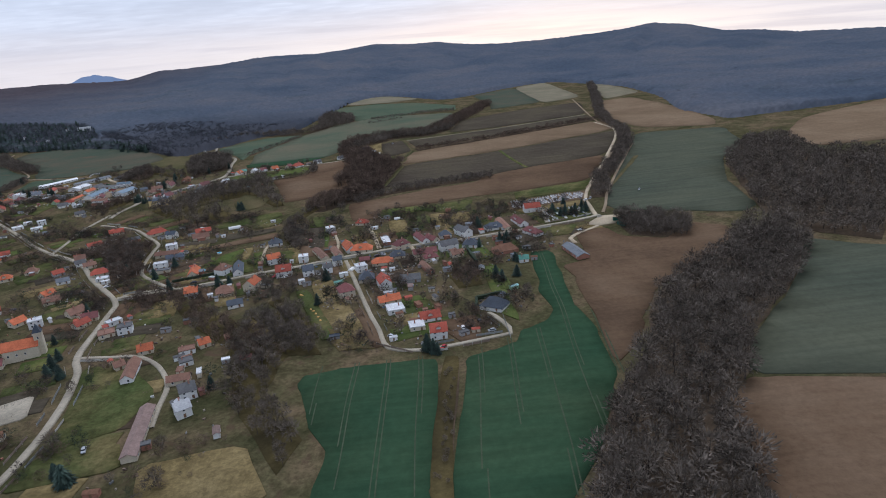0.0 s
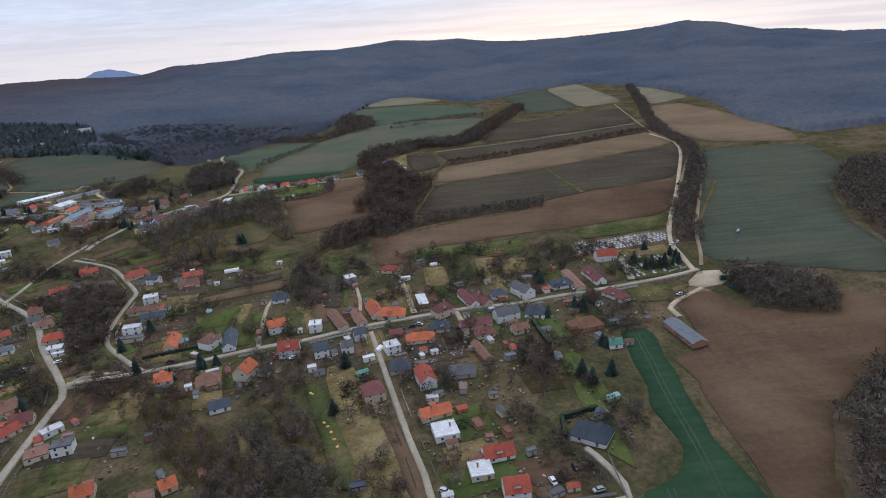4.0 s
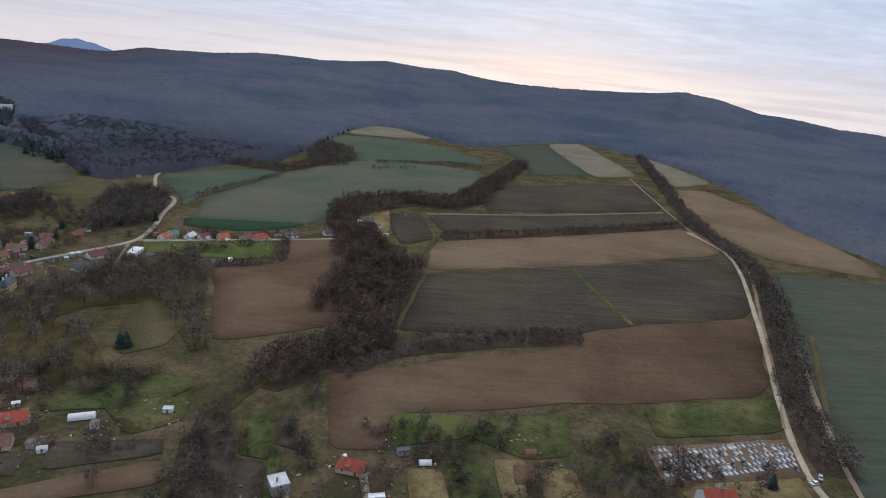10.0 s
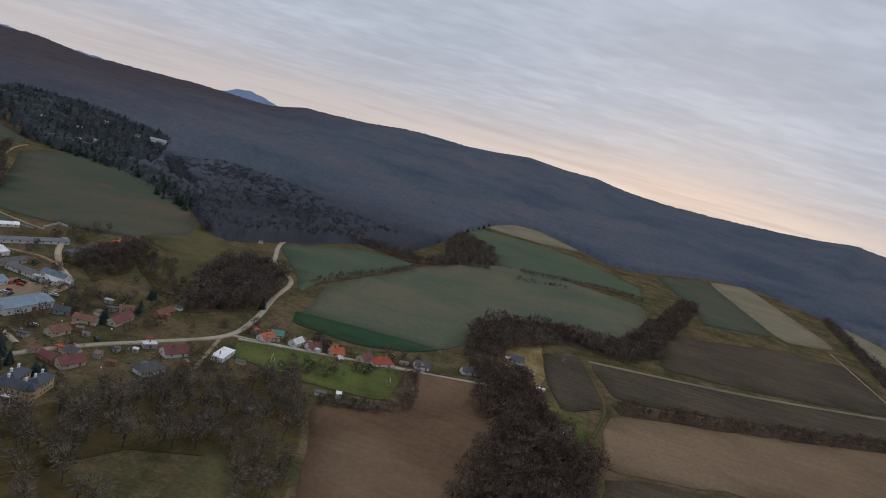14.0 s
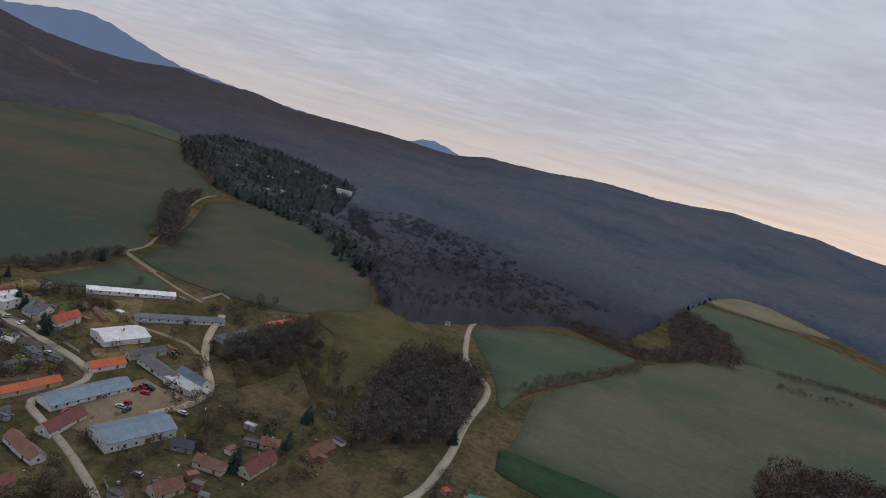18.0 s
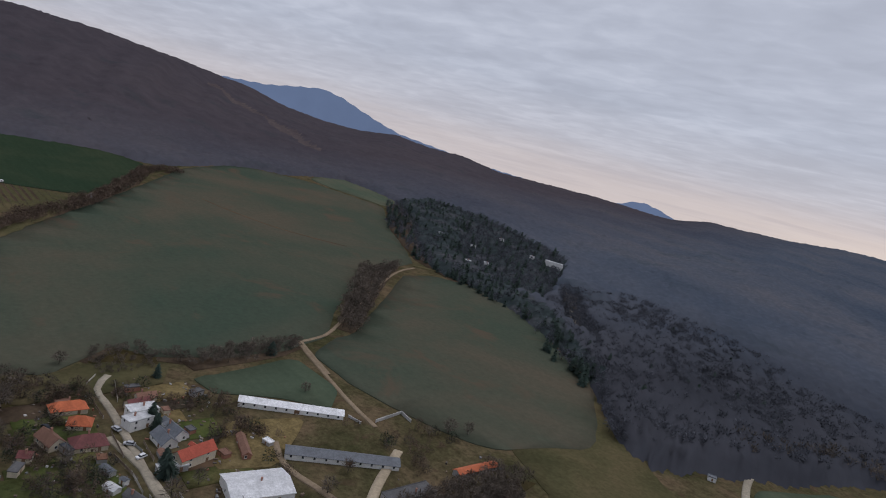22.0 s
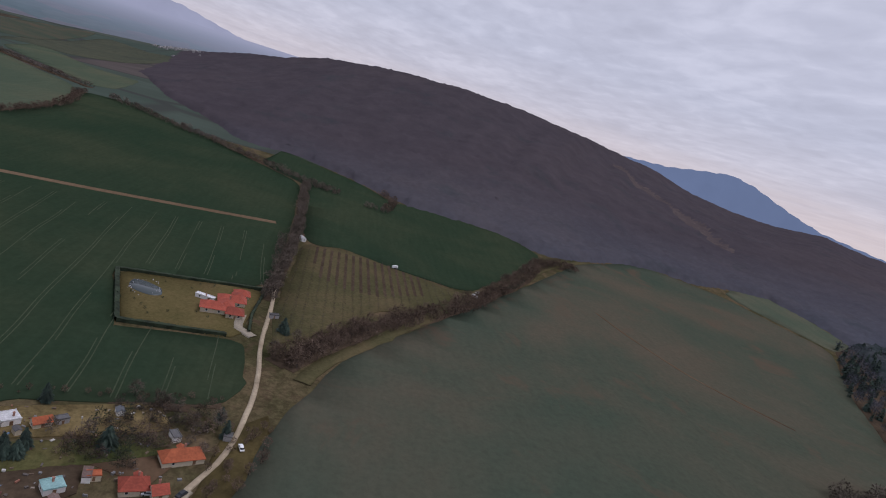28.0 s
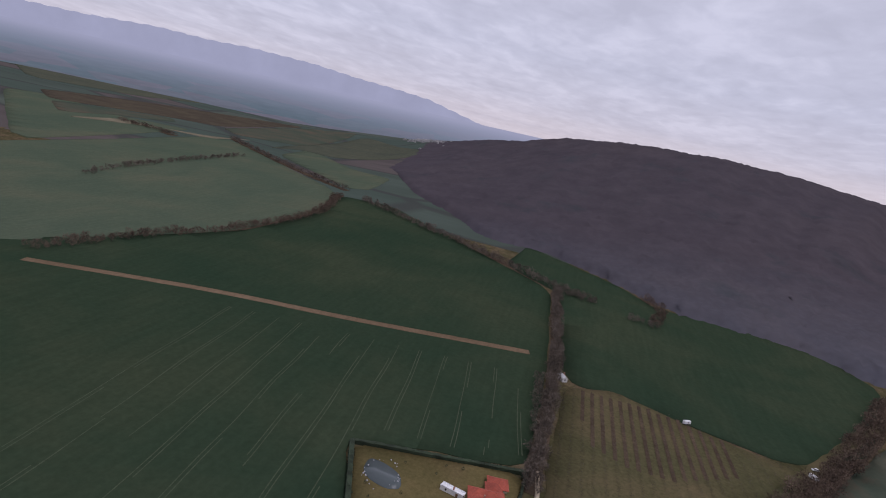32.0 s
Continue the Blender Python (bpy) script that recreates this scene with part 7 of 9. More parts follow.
def hedge(name, pts, w, h, label, seed):
    """A clipped evergreen hedge: a solid core and a rough skin of leaves."""
    rng = np.random.default_rng(seed)
    ob = tagged(new(name), label, "hedge")
    ob.matrix_world = pose(pts[0][0], pts[0][1], 0)
    for (ax, ay), (bx, by) in zip(pts, pts[1:]):
        d = math.hypot(bx - ax, by - ay)
        n = max(2, int(d / 2.0))
        tx, ty = (bx - ax) / d, (by - ay) / d
        verts, faces = [], []
        for i in range(n + 1):
            x, y = ax + (bx - ax) * i / n, ay + (by - ay) * i / n
            z = gz(x, y)
            for s, up in ((-1, -0.2), (-1, 1), (-0.6, 1.06), (0.6, 1.06), (1, 1), (1, -0.2)):
                k = w / 2 * s * rng.uniform(0.85, 1.1)
                verts.append((x - ty * k - pts[0][0], y + tx * k - pts[0][1], z + h * up * (rng.uniform(0.9, 1.08) if up > 0 else 1)))
            if i:
                o = 6 * i
                faces += [(o - 6 + q, o - 5 + q, o + 1 + q, o + q) for q in range(5)]
        nt = int(d * 9)
        u = rng.uniform(0, d, nt)
        k = rng.uniform(-0.6, 0.6, nt) * w
        px, py = ax + tx * u - ty * k, ay + ty * u + tx * k
        pz = ground(px, py) + h * rng.uniform(0.15, 1.05, nt)
        base_i = len(verts)
        for q in range(nt):
            v = rng.normal(0, 0.28, (3, 3)) + (px[q] - pts[0][0], py[q] - pts[0][1], pz[q])
            verts += [tuple(r) for r in v]
            faces.append((base_i + 3 * q, base_i + 3 * q + 1, base_i + 3 * q + 2))
        me = bpy.data.meshes.new("hedge_run")
        me.from_pydata(verts, [], faces)
        me.materials.append(HEDGE_LEAF)
        new("hedge_run", me).parent = ob
    return ob


hedge("villa_hedge", [(-799, 661), (-817, 744), (-811, 743)], 2.4, 2.0, "tall dark clipped hedge round the villa lawn", 1)
hedge("villa_hedge", [(-799, 661), (-735, 683), (-743, 734)], 2.4, 2.0, "tall dark clipped hedge round the villa lawn", 2)
hedge("villa_hedge", [(-817, 744), (-775, 742), (-752, 744)], 1.4, 1.8, "dark garden hedge along the villa lane", 3)
hedge("garden_hedge", [(13, 489), (15, 468), (18, 448)], 1.8, 2.4, "dark clipped garden hedge", 4)
hedge("garden_hedge", [(11, 376), (12, 389), (27, 393)], 1.6, 2.2, "dark clipped hedge behind a new house", 5)
hedge("garden_hedge", [(-191, 471), (-161, 480)], 1.4, 1.8, "dark clipped garden hedge", 6)


# ---- walls and fences ----
def low_wall(pts, h, w, mat, label):
    ob = tagged(new("wall_run"), label, "wall")
    for (ax, ay), (bx, by) in zip(pts, pts[1:]):
        d = math.hypot(bx - ax, by - ay)
        n = max(1, int(d / 6))
        for i in range(n):
            x0, y0 = ax + (bx - ax) * i / n, ay + (by - ay) * i / n
            x1, y1 = ax + (bx - ax) * (i + 1) / n, ay + (by - ay) * (i + 1) / n
            bm = bmesh.new()
            box(bm, 0, d / n - 0.02, -w / 2, w / 2, -0.5, h)
            box(bm, -0.02, d / n, -w / 2 - 0.05, w / 2 + 0.05, h, h + 0.08)
            p = part("panel", bm, mat, ob)
            p.matrix_local = pose(x0, y0, gz((x0 + x1) / 2, (y0 + y1) / 2) + 0.2, 0, 0, math.degrees(math.atan2(y1 - y0, x1 - x0)))
    return ob


low_wall([(-687, 584), (-692, 615), (-669, 624)], 1.8, 0.25, WALLS["white"], "white wall round a bare building plot")
POST = mesh_of("post", lambda bm: box(bm, -0.06, 0.06, -0.06, 0.06, -0.3, 1.3), CONCRETE)
fence_rng = random.Random(8)
PALES = [plain_mat("weathered_fence_boards", (0.22, 0.17, 0.13), 0.85, 0.35), plain_mat("grey_mesh_fence", (0.24, 0.25, 0.24), 0.7, 0.2), plain_mat("pale_fence", (0.50, 0.47, 0.42), 0.8, 0.3)]


def pale_fill(bm):
    box(bm, 0.06, 4.44, -0.025, 0.025, 0.06, 1.18)


PANELS = [mesh_of("panel", pale_fill, m) for m in PALES]


def fence(pts):
    k = fence_rng.randrange(3)
    if math.dist(pts[0], pts[1]) < 5:
        return
    ob = tagged(new("fence"), f"{('brown board', 'grey slatted', 'pale slatted')[k]} garden fence with concrete posts", "fence", "garden fences")
    for (ax, ay), (bx, by) in zip(pts, pts[1:]):
        d = math.hypot(bx - ax, by - ay)
        a = math.degrees(math.atan2(by - ay, bx - ax))
        for i in range(int(d / 4.5)):
            x, y = ax + (bx - ax) * 4.5 * i / d, ay + (by - ay) * 4.5 * i / d
            for nm, me in (("post", POST), ("panel", PANELS[k])):
                p = new(nm, me)
                p.parent = ob
                p.matrix_local = pose(x, y, gz(x, y) + 0.35, 0, 0, a)


def fences_along(pts, off, run=(9, 24), gap=(4, 12)):
    line = smooth_line(pts, 1.0)
    i = 4
    while i < len(line) - 6:
        n = fence_rng.randint(*run)
        seg = []
        for j in (i, min(i + n, len(line) - 1)):
            (ax, ay), (bx, by) = line[max(j - 1, 0)], line[min(j + 1, len(line) - 1)]
            d = math.hypot(bx - ax, by - ay) or 1
            seg.append((line[j][0] - (by - ay) / d * off, line[j][1] + (bx - ax) / d * off))
        if all(math.hypot(x - bx, y - by) > r for bx, by, r in BUILT for x, y in (seg[0], seg[1], ((seg[0][0] + seg[1][0]) / 2, (seg[0][1] + seg[1][1]) / 2))):
            fence(seg)
        i += n + fence_rng.randint(*gap)


fences_along([(-220, 451), (-185, 457), (-158, 464), (-130, 473), (-106, 478), (-78, 488), (-42, 496), (-16, 501), (5, 501), (30, 506), (59, 511), (92, 518), (113, 524), (122, 528)], 5.5)
fences_along([(-220, 451), (-185, 457), (-158, 464), (-130, 473), (-106, 478), (-78, 488), (-42, 496), (-16, 501), (5, 501), (30, 506), (59, 511), (92, 518), (113, 524), (122, 528)], -5.5)
fences_along([(-186, 226), (-183, 255), (-182, 286), (-186, 319), (-195, 351), (-205, 371), (-213, 423), (-219, 446), (-255, 491), (-282, 529), (-304, 549), (-326, 566)], 5.5)
fences_along([(-186, 226), (-183, 255), (-182, 286), (-186, 319), (-195, 351), (-205, 371), (-213, 423), (-219, 446), (-255, 491), (-282, 529), (-304, 549), (-326, 566)], -5.5)
fences_along([(-185, 458), (-201, 472), (-220, 492), (-226, 506), (-231, 527), (-235, 554), (-237, 566), (-254, 589), (-277, 617), (-298, 632), (-322, 645)], 4.5)
fences_along([(-185, 458), (-201, 472), (-220, 492), (-226, 506), (-231, 527), (-235, 554), (-237, 566), (-254, 589), (-277, 617), (-298, 632), (-322, 645)], -4.5)
fences_along([(-72, 481), (-59, 428), (-49, 388), (-42, 363), (-36, 342), (-19, 336), (-1, 338), (15, 341), (25, 343), (23, 357), (17, 370)], 3.8)
fences_along([(-72, 481), (-59, 428), (-49, 388), (-42, 363), (-36, 342), (-19, 336), (-1, 338), (15, 341), (25, 343), (23, 357), (17, 370)], -3.8)
fences_along([(-328, 748), (-345, 755), (-371, 762), (-398, 767), (-402, 770), (-411, 800), (-457, 804), (-489, 799)], 4.5)
fences_along([(-328, 748), (-345, 755), (-371, 762), (-398, 767), (-402, 770), (-411, 800), (-457, 804), (-489, 799)], -4.5)
fences_along([(-414, 801), (-426, 803), (-452, 803), (-486, 805), (-509, 806), (-529, 806), (-541, 814)], 4.5)
fences_along([(-414, 801), (-426, 803), (-452, 803), (-486, 805), (-509, 806), (-529, 806), (-541, 814)], -4.5)
fences_along([(-255, 830), (-220, 843), (-179, 857), (-146, 869)], 4)
fences_along([(-202, 368), (-182, 365), (-169, 363), (-153, 349), (-141, 329), (-138, 310), (-135, 294)], -4)
fences_along([(-326, 566), (-357, 595), (-386, 627), (-433, 676), (-485, 728)], 4)
fences_along([(-326, 566), (-357, 595), (-386, 627), (-433, 676), (-485, 728)], -4)

# ---- cars ----
CAR_PAINT = [plain_mat("white_car_paint", (0.75, 0.75, 0.75), 0.25, 0.1), plain_mat("dark_car_paint", (0.035, 0.037, 0.042), 0.2, 0.1), plain_mat("silver_car_paint", (0.42, 0.43, 0.45), 0.25, 0.1), plain_mat("red_car_paint", (0.36, 0.03, 0.03), 0.25, 0.1)]
TYRE = plain_mat("tyre_rubber", (0.02, 0.02, 0.02), 0.9, 0.1)


def car_body(bm):
    prof = ((-2.1, 0.35), (-2.1, 0.85), (-1.2, 0.95), (1.95, 0.9), (2.1, 0.7), (2.1, 0.35))
    a = [bm.verts.new((x, -0.85, z)) for x, z in prof]
    b = [bm.verts.new((x, 0.85, z)) for x, z in prof]
    bm.faces.new(a)
    bm.faces.new(b[::-1])
    for i in range(6):
        j = (i + 1) % 6
        bm.faces.new([a[j], a[i], b[i], b[j]])
    box(bm, -0.75, 1.3, -0.68, 0.68, 1.4, 1.46)


def car_cabin(bm):
    lo = [bm.verts.new(p) for p in ((-1.2, -0.78, 0.92), (1.8, -0.78, 0.9), (1.8, 0.78, 0.9), (-1.2, 0.78, 0.92))]
    hi = [bm.verts.new(p) for p in ((-0.75, -0.66, 1.4), (1.3, -0.66, 1.4), (1.3, 0.66, 1.4), (-0.75, 0.66, 1.4))]
    bm.faces.new(hi)
    for i in range(4):
        bm.faces.new([lo[i], lo[(i + 1) % 4], hi[(i + 1) % 4], hi[i]])


def wheel_fill(bm):
    bmesh.ops.create_cone(bm, cap_ends=True, segments=12, radius1=0.32, radius2=0.32, depth=0.2, matrix=Matrix.Rotation(radians(90), 4, "X"))


CAR_BODIES = [mesh_of("body", car_body, m) for m in CAR_PAINT]
CABIN, WHEEL = mesh_of("cabin_glass", car_cabin, GLASS), mesh_of("wheel", wheel_fill, TYRE)


def car(x, y, turn, k):
    ob = tagged(new("car"), f"{('white', 'dark', 'silver', 'red')[k]} parked hatchback car with dark windows", "car", "parked cars")
    ob.matrix_world = pose(x, y, gz(x, y) + 0.55, 0, 0, turn)
    for nm, me in (("body", CAR_BODIES[k]), ("cabin_glass", CABIN)):
        new(nm, me).parent = ob
    for wx in (-1.35, 1.35):
        for wy in (-0.78, 0.78):
            fixture("wheel", WHEEL, ob, (wx, wy, 0.32), 0)


car(-237, 474, 20, 0)
car(-55, 482, 105, 1)
car(-50, 482, 15, 1)
car(-46, 484, 150, 2)
car(-65, 495, 110, 1)
car(-72, 437, 110, 1)
car(-109, 458, 20, 0)
car(98, 493, 15, 0)
car(-85, 469, 15, 2)
car(-174, 465, 15, 1)
car(-70, 575, 110, 0)
car(-118, 461, 60, 3)
car(-32, 504, 105, 2)
car(45, 513, 15, 2)
car(123, 573, 20, 0)
car(128, 577, 60, 2)
car(174, 588, 60, 2)
car(-388, 806, 105, 3)
car(-389, 810, 105, 1)
car(-383, 807, 20, 3)
car(-385, 811, 15, 1)
car(-387, 774, 105, 3)
car(-379, 792, 20, 2)
car(-361, 808, 15, 0)
car(-306, 775, 150, 1)
car(-288, 793, 105, 2)
car(-375, 792, 105, 1)
car(-337, 768, 20, 2)
car(-649, 758, 20, 0)
car(-914, 906, 105, 0)
car(-616, 734, 105, 2)
car(-618, 744, 150, 1)
car(-67, 421, 150, 0)
car(11, 359, 105, 1)
car(16, 347, 15, 2)
car(-9, 335, 60, 3)
car(2, 353, 105, 0)
car(-35, 353, 150, 2)
car(-471, 805, 110, 0)
car(-481, 804, 60, 2)
car(-436, 797, 20, 2)
car(-502, 781, 20, 1)
car(-493, 803, 20, 2)
car(-157, 282, 110, 2)
car(-136, 241, 105, 0)
car(-134, 242, 15, 0)
car(-325, 479, 60, 0)
car(-251, 468, 105, 2)
car(-285, 446, 15, 1)
car(-140, 344, 105, 2)
car(-167, 244, 60, 0)

# ---- green waste containers on the turning place ----
GREEN_STEEL = plain_mat("dark_green_steel", (0.02, 0.10, 0.075), 0.5, 0.3)


def container(x, y, turn, l):
    ob = tagged(new("waste_container"), "dark green open steel waste container", "container", "waste containers")
    ob.matrix_world = pose(x, y, gz(x, y) + 0.55, 0, 0, turn)
    for nm, q in (("floor", (-l / 2, l / 2, -1.15, 1.15, 0.1, 0.2)), ("side", (-l / 2, l / 2, -1.2, -1.12, 0, 2.0)), ("side", (-l / 2, l / 2, 1.12, 1.2, 0, 2.0)), ("end", (-l / 2, -l / 2 + 0.08, -1.12, 1.12, 0, 2.0)), ("end", (l / 2 - 0.08, l / 2, -1.12, 1.12, 0, 2.0))):
        bm = bmesh.new()
        box(bm, *q)
        part(nm, bm, GREEN_STEEL, ob)
    for i in range(5):
        bm = bmesh.new()
        u = -l / 2 + (i + 0.5) * l / 5
        box(bm, u - 0.05, u + 0.05, -1.28, 1.28, 0.3, 0.42)
        part("rib", bm, GREEN_STEEL, ob)


container(130, 508, -7, 7)
container(139, 512, 0, 8)
container(129, 495, -70, 8)
container(146, 518, -12, 10)


# ---- the football goals ----
def goal(x, y, turn):
    ob = tagged(new("football_goal"), "white metal football goal on the grass pitch", "football goal", "football goals")
    ob.matrix_world = pose(x, y, gz(x, y) + 0.45, 0, 0, turn)
    for nm, q in (("post", (-3.7, -3.58, -0.06, 0.06, 0, 2.44)), ("post", (3.58, 3.7, -0.06, 0.06, 0, 2.44)), ("crossbar", (-3.7, 3.7, -0.06, 0.06, 2.44, 2.56)), ("ground_bar", (-3.7, 3.7, 1.4, 1.5, 0, 0.1))):
        bm = bmesh.new()
        box(bm, *q)
        part(nm, bm, FRAME, ob)


goal(-227, 817, -74)
goal(-161, 836, 106)


# ---- garden pool, greenhouses, hay bales ----
def round_pool(x, y, r):
    ob = tagged(new("garden_pool"), "round blue garden pool with a pale rim", "pool")
    ob.matrix_world = pose(x, y, gz(x, y) + 0.3)
    bm = bmesh.new()
    bmesh.ops.create_cone(bm, cap_ends=False, segments=28, radius1=r, radius2=r, depth=1.2)
    part("rim", bm, WALLS["white"], ob)
    bm = bmesh.new()
    bmesh.ops.create_circle(bm, cap_ends=True, segments=28, radius=r - 0.05, matrix=Matrix.Translation((0, 0, 0.4)))
    part("water", bm, plain_mat("blue_pool_water", (0.10, 0.36, 0.50), 0.1, 0.1), ob)


round_pool(-176, 489, 2.6)
round_pool(-175, 527, 1.8)


def greenhouse(x, y, turn, l, w):
    ob = tagged(new("greenhouse"), "white plastic-covered garden tunnel greenhouse", "greenhouse")
    ob.matrix_world = pose(x, y, gz(x, y) + 0.3, 0, 0, turn)
    bm = bmesh.new()
    rows = []
    for e in (-1, 1):
        rows.append([bm.verts.new((e * l / 2, math.cos(a) * w / 2, max(0.0, math.sin(a)) * w * 0.55)) for a in np.linspace(0, math.pi, 11)])
    for i in range(10):
        bm.faces.new([rows[0][i], rows[0][i + 1], rows[1][i + 1], rows[1][i]])
    bm.faces.new(rows[0])
    bm.faces.new(rows[1][::-1])
    part("cover", bm, WALLS["white"], ob)
    for e in (-1, 0, 1):
        bm = bmesh.new()
        box(bm, e * l / 2 - 0.05, e * l / 2 + 0.05, -w / 2 - 0.03, w / 2 + 0.03, 0, 0.12)
        part("foot_rail", bm, CONCRETE, ob)


greenhouse(-181, 593, 20, 10, 4)
greenhouse(-38, 575, 8, 5, 3)
greenhouse(-66, 460, 69, 5, 3)

# ---- the resort among conifers on the hillside ----
for (x, y, a, l, w, tall) in ((-710, 1399, 27, 25, 7, 9.5), (-840, 1316, 30, 9, 6, 7.5), (-721, 1244, 20, 8, 5, 6.5), (-713, 1268, 40, 6, 5, 6.5), (-829, 1431, 20, 6, 4, 6), (-789, 1326, 10, 7, 4, 6), (-744, 1397, 15, 6, 5, 7)):
    house(x, y, a, l, w, 2, "f", "pale", "white", "resort_building", "pale flat-roofed resort building among conifers", "resort", "resort buildings", None, tall)


# ---- orchard rows, young trees on stakes ----
def orchard():
    pts = [(-932, 756), (-949, 792), (-928, 836), (-904, 901), (-855, 858), (-817, 813), (-764, 780), (-744, 757), (-783, 753)]
    rng = np.random.default_rng(31)
    vs = []
    for u in np.arange(-960, -740, 2.0):
        for v in np.arange(746, 915, 6.0):
            if inside(pts, np.array([u]), np.array([v]))[0] and rng.random() < 0.9:
                cr = BUSH_FORMS[rng.integers(6)][:90]
                vs.append(cr * 2.5 + (u + rng.normal(0, 0.25), v, gz(u, v) + 0.3))
    v = np.vstack(vs)
    me = mesh_np("orchard", v, np.arange(len(v)).reshape(-1, 3), [BARK])
    tagged(new("orchard", me), "rows of small leafless orchard trees on grass", "orchard", "", "stuff")


orchard()


def orchard_rows():
    """Dug strips under the farther rows of trees."""
    pts = [(-938, 768), (-940, 803), (-931, 836), (-918, 858), (-876, 859), (-850, 820), (-848, 799), (-866, 771)]
    verts, faces = [], []
    for v in np.arange(764.0, 862.0, 6.0):
        prev = False
        for u in np.arange(-960.0, -840.0, 4.0):
            ok = bool(inside(pts, np.array([u]), np.array([v]))[0])
            if ok:
                for d in (-1.15, 1.15):
                    verts.append((u, v + d + 0.3 * noise.noise((u * 0.2, v, d)), gz(u, v + d) + 0.56))
                if prev:
                    o = len(verts)
                    faces.append((o - 4, o - 2, o - 1, o - 3))
            prev = ok
    setting(from_arrays("orchard_strips", verts, faces, LITTER), "dark dug strips under orchard rows")


orchard_rows()

house(-946, 756, 30, 7, 3.5, 1, "g", "white", "white", "shelter", "small white field shelter at the orchard corner", "shelter", "", None, 2.2)


def caravan(x, y, turn):
    ob = tagged(new("caravan"), "small white caravan beside the orchard hedge", "caravan")
    ob.matrix_world = pose(x, y, gz(x, y) + 0.45, 0, 0, turn)
    bm = bmesh.new()
    box(bm, -2.6, 2.6, -1.1, 1.1, 0.45, 2.6)
    bmesh.ops.bevel(bm, geom=list(bm.edges), offset=0.3, segments=2, affect="EDGES")
    part("body", bm, CAR_PAINT[0], ob)
    bm = bmesh.new()
    box(bm, -3.8, -2.5, -0.06, 0.06, 0.42, 0.54)
    part("drawbar", bm, CONCRETE, ob)
    for side in (-1, 1):
        fixture("wheel", WHEEL, ob, (0, side * 1.0, 0.32), 0, 1.0)
        wn = fixture("window", WIN_FRAME, ob, (0.4, side * 1.1, 1.7), 0 if side < 0 else 180, 0.7)
        new("pane", PANE).parent = wn


caravan(-902, 901, 40)
caravan(-929, 835, 120)

# ---- garden bushes and clutter between the houses ----
ROAD_LINES = [[(-220, 451), (-185, 457), (-158, 464), (-130, 473), (-106, 478), (-78, 488), (-42, 496), (-16, 501), (5, 501), (30, 506), (59, 511), (92, 518), (113, 524), (122, 528)],
              [(-186, 226), (-183, 255), (-182, 286), (-186, 319), (-195, 351), (-205, 371), (-213, 423), (-219, 446), (-255, 491), (-282, 529), (-304, 549), (-326, 566)],
              [(-185, 458), (-201, 472), (-220, 492), (-226, 506), (-231, 527), (-235, 554), (-237, 566), (-254, 589), (-277, 617), (-298, 632), (-322, 645)],
              [(-72, 481), (-59, 428), (-49, 388), (-42, 363), (-36, 342), (-19, 336), (-1, 338), (15, 341), (25, 343), (23, 357), (17, 370)],
              [(-332, 686), (-333, 706), (-327, 732), (-326, 748), (-312, 772), (-293, 796), (-265, 827), (-266, 861), (-271, 909), (-281, 957), (-294, 981), (-313, 1000), (-328, 1027), (-350, 1079)],
              [(-328, 748), (-345, 755), (-371, 762), (-398, 767), (-402, 770), (-411, 800), (-457, 804), (-489, 799)],
              [(-414, 801), (-426, 803), (-452, 803), (-486, 805), (-509, 806), (-529, 806), (-541, 814)],
              [(-255, 830), (-220, 843), (-179, 857), (-146, 869)],
              [(-611, 741), (-627, 747), (-645, 753), (-674, 756), (-705, 756), (-743, 752), (-788, 751), (-884, 746), (-976, 743), (-1182, 731)],
              [(-202, 368), (-182, 365), (-169, 363), (-153, 349), (-141, 329), (-138, 310), (-135, 294)]]
ROAD_DOTS = np.array([p for l in ROAD_LINES for p in smooth_line(l, 4.0)])


def near_road(x, y):
    return bool((np.hypot(ROAD_DOTS[:, 0] - x, ROAD_DOTS[:, 1] - y) < 5.0).any())


ZONES = [([(-361, 619), (-272, 644), (-145, 633), (3, 613), (84, 586), (114, 525), (93, 470), (45, 449), (-2, 412), (-68, 418), (-194, 418), (-249, 444)], 2600),
         ([(-93, 462), (9, 467), (44, 380), (26, 345), (-35, 338), (-65, 341)], 500),
         ([(-568, 818), (-371, 762), (-221, 483), (-169, 399), (-119, 377), (-95, 277), (-120, 237), (-214, 213)], 1700),
         ([(-528, 822), (-490, 918), (-407, 954), (-292, 839), (-151, 894), (-147, 874), (-317, 670)], 1100),
         ([(-535, 756), (-536, 840), (-477, 861), (-412, 796), (-424, 713)], 500),
         ([(-643, 656), (-676, 740), (-643, 749), (-608, 734), (-574, 677)], 260)]


def free(x, y, d):
    return all((x - bx) ** 2 + (y - by) ** 2 > (r + d) ** 2 for bx, by, r in BUILT)


def outbuildings():
    """Each house has a store or a workshop in its yard."""
    rng = random.Random(41)
    for x, y, turn, l, w, long in list(TURNS):
        if long or rng.random() > 0.72:
            continue
        for _ in range(8):
            a = radians(turn + rng.choice((0, 90, 180, 270)) + rng.uniform(-15, 15))
            d = max(l, w) / 2 + rng.uniform(3.0, 7.0)
            px, py = x + d * math.cos(a), y + d * math.sin(a)
            if free(px, py, 1.2) and not near_road(px, py):
                shed(px, py, rng.choice(("grey", "brown", "mixed", "pale", "rust", "slate", "red", "grey")), rng.choice(("grey", "cream", "brick", "white")), turn + rng.choice((0, 90)))
                break


outbuildings()


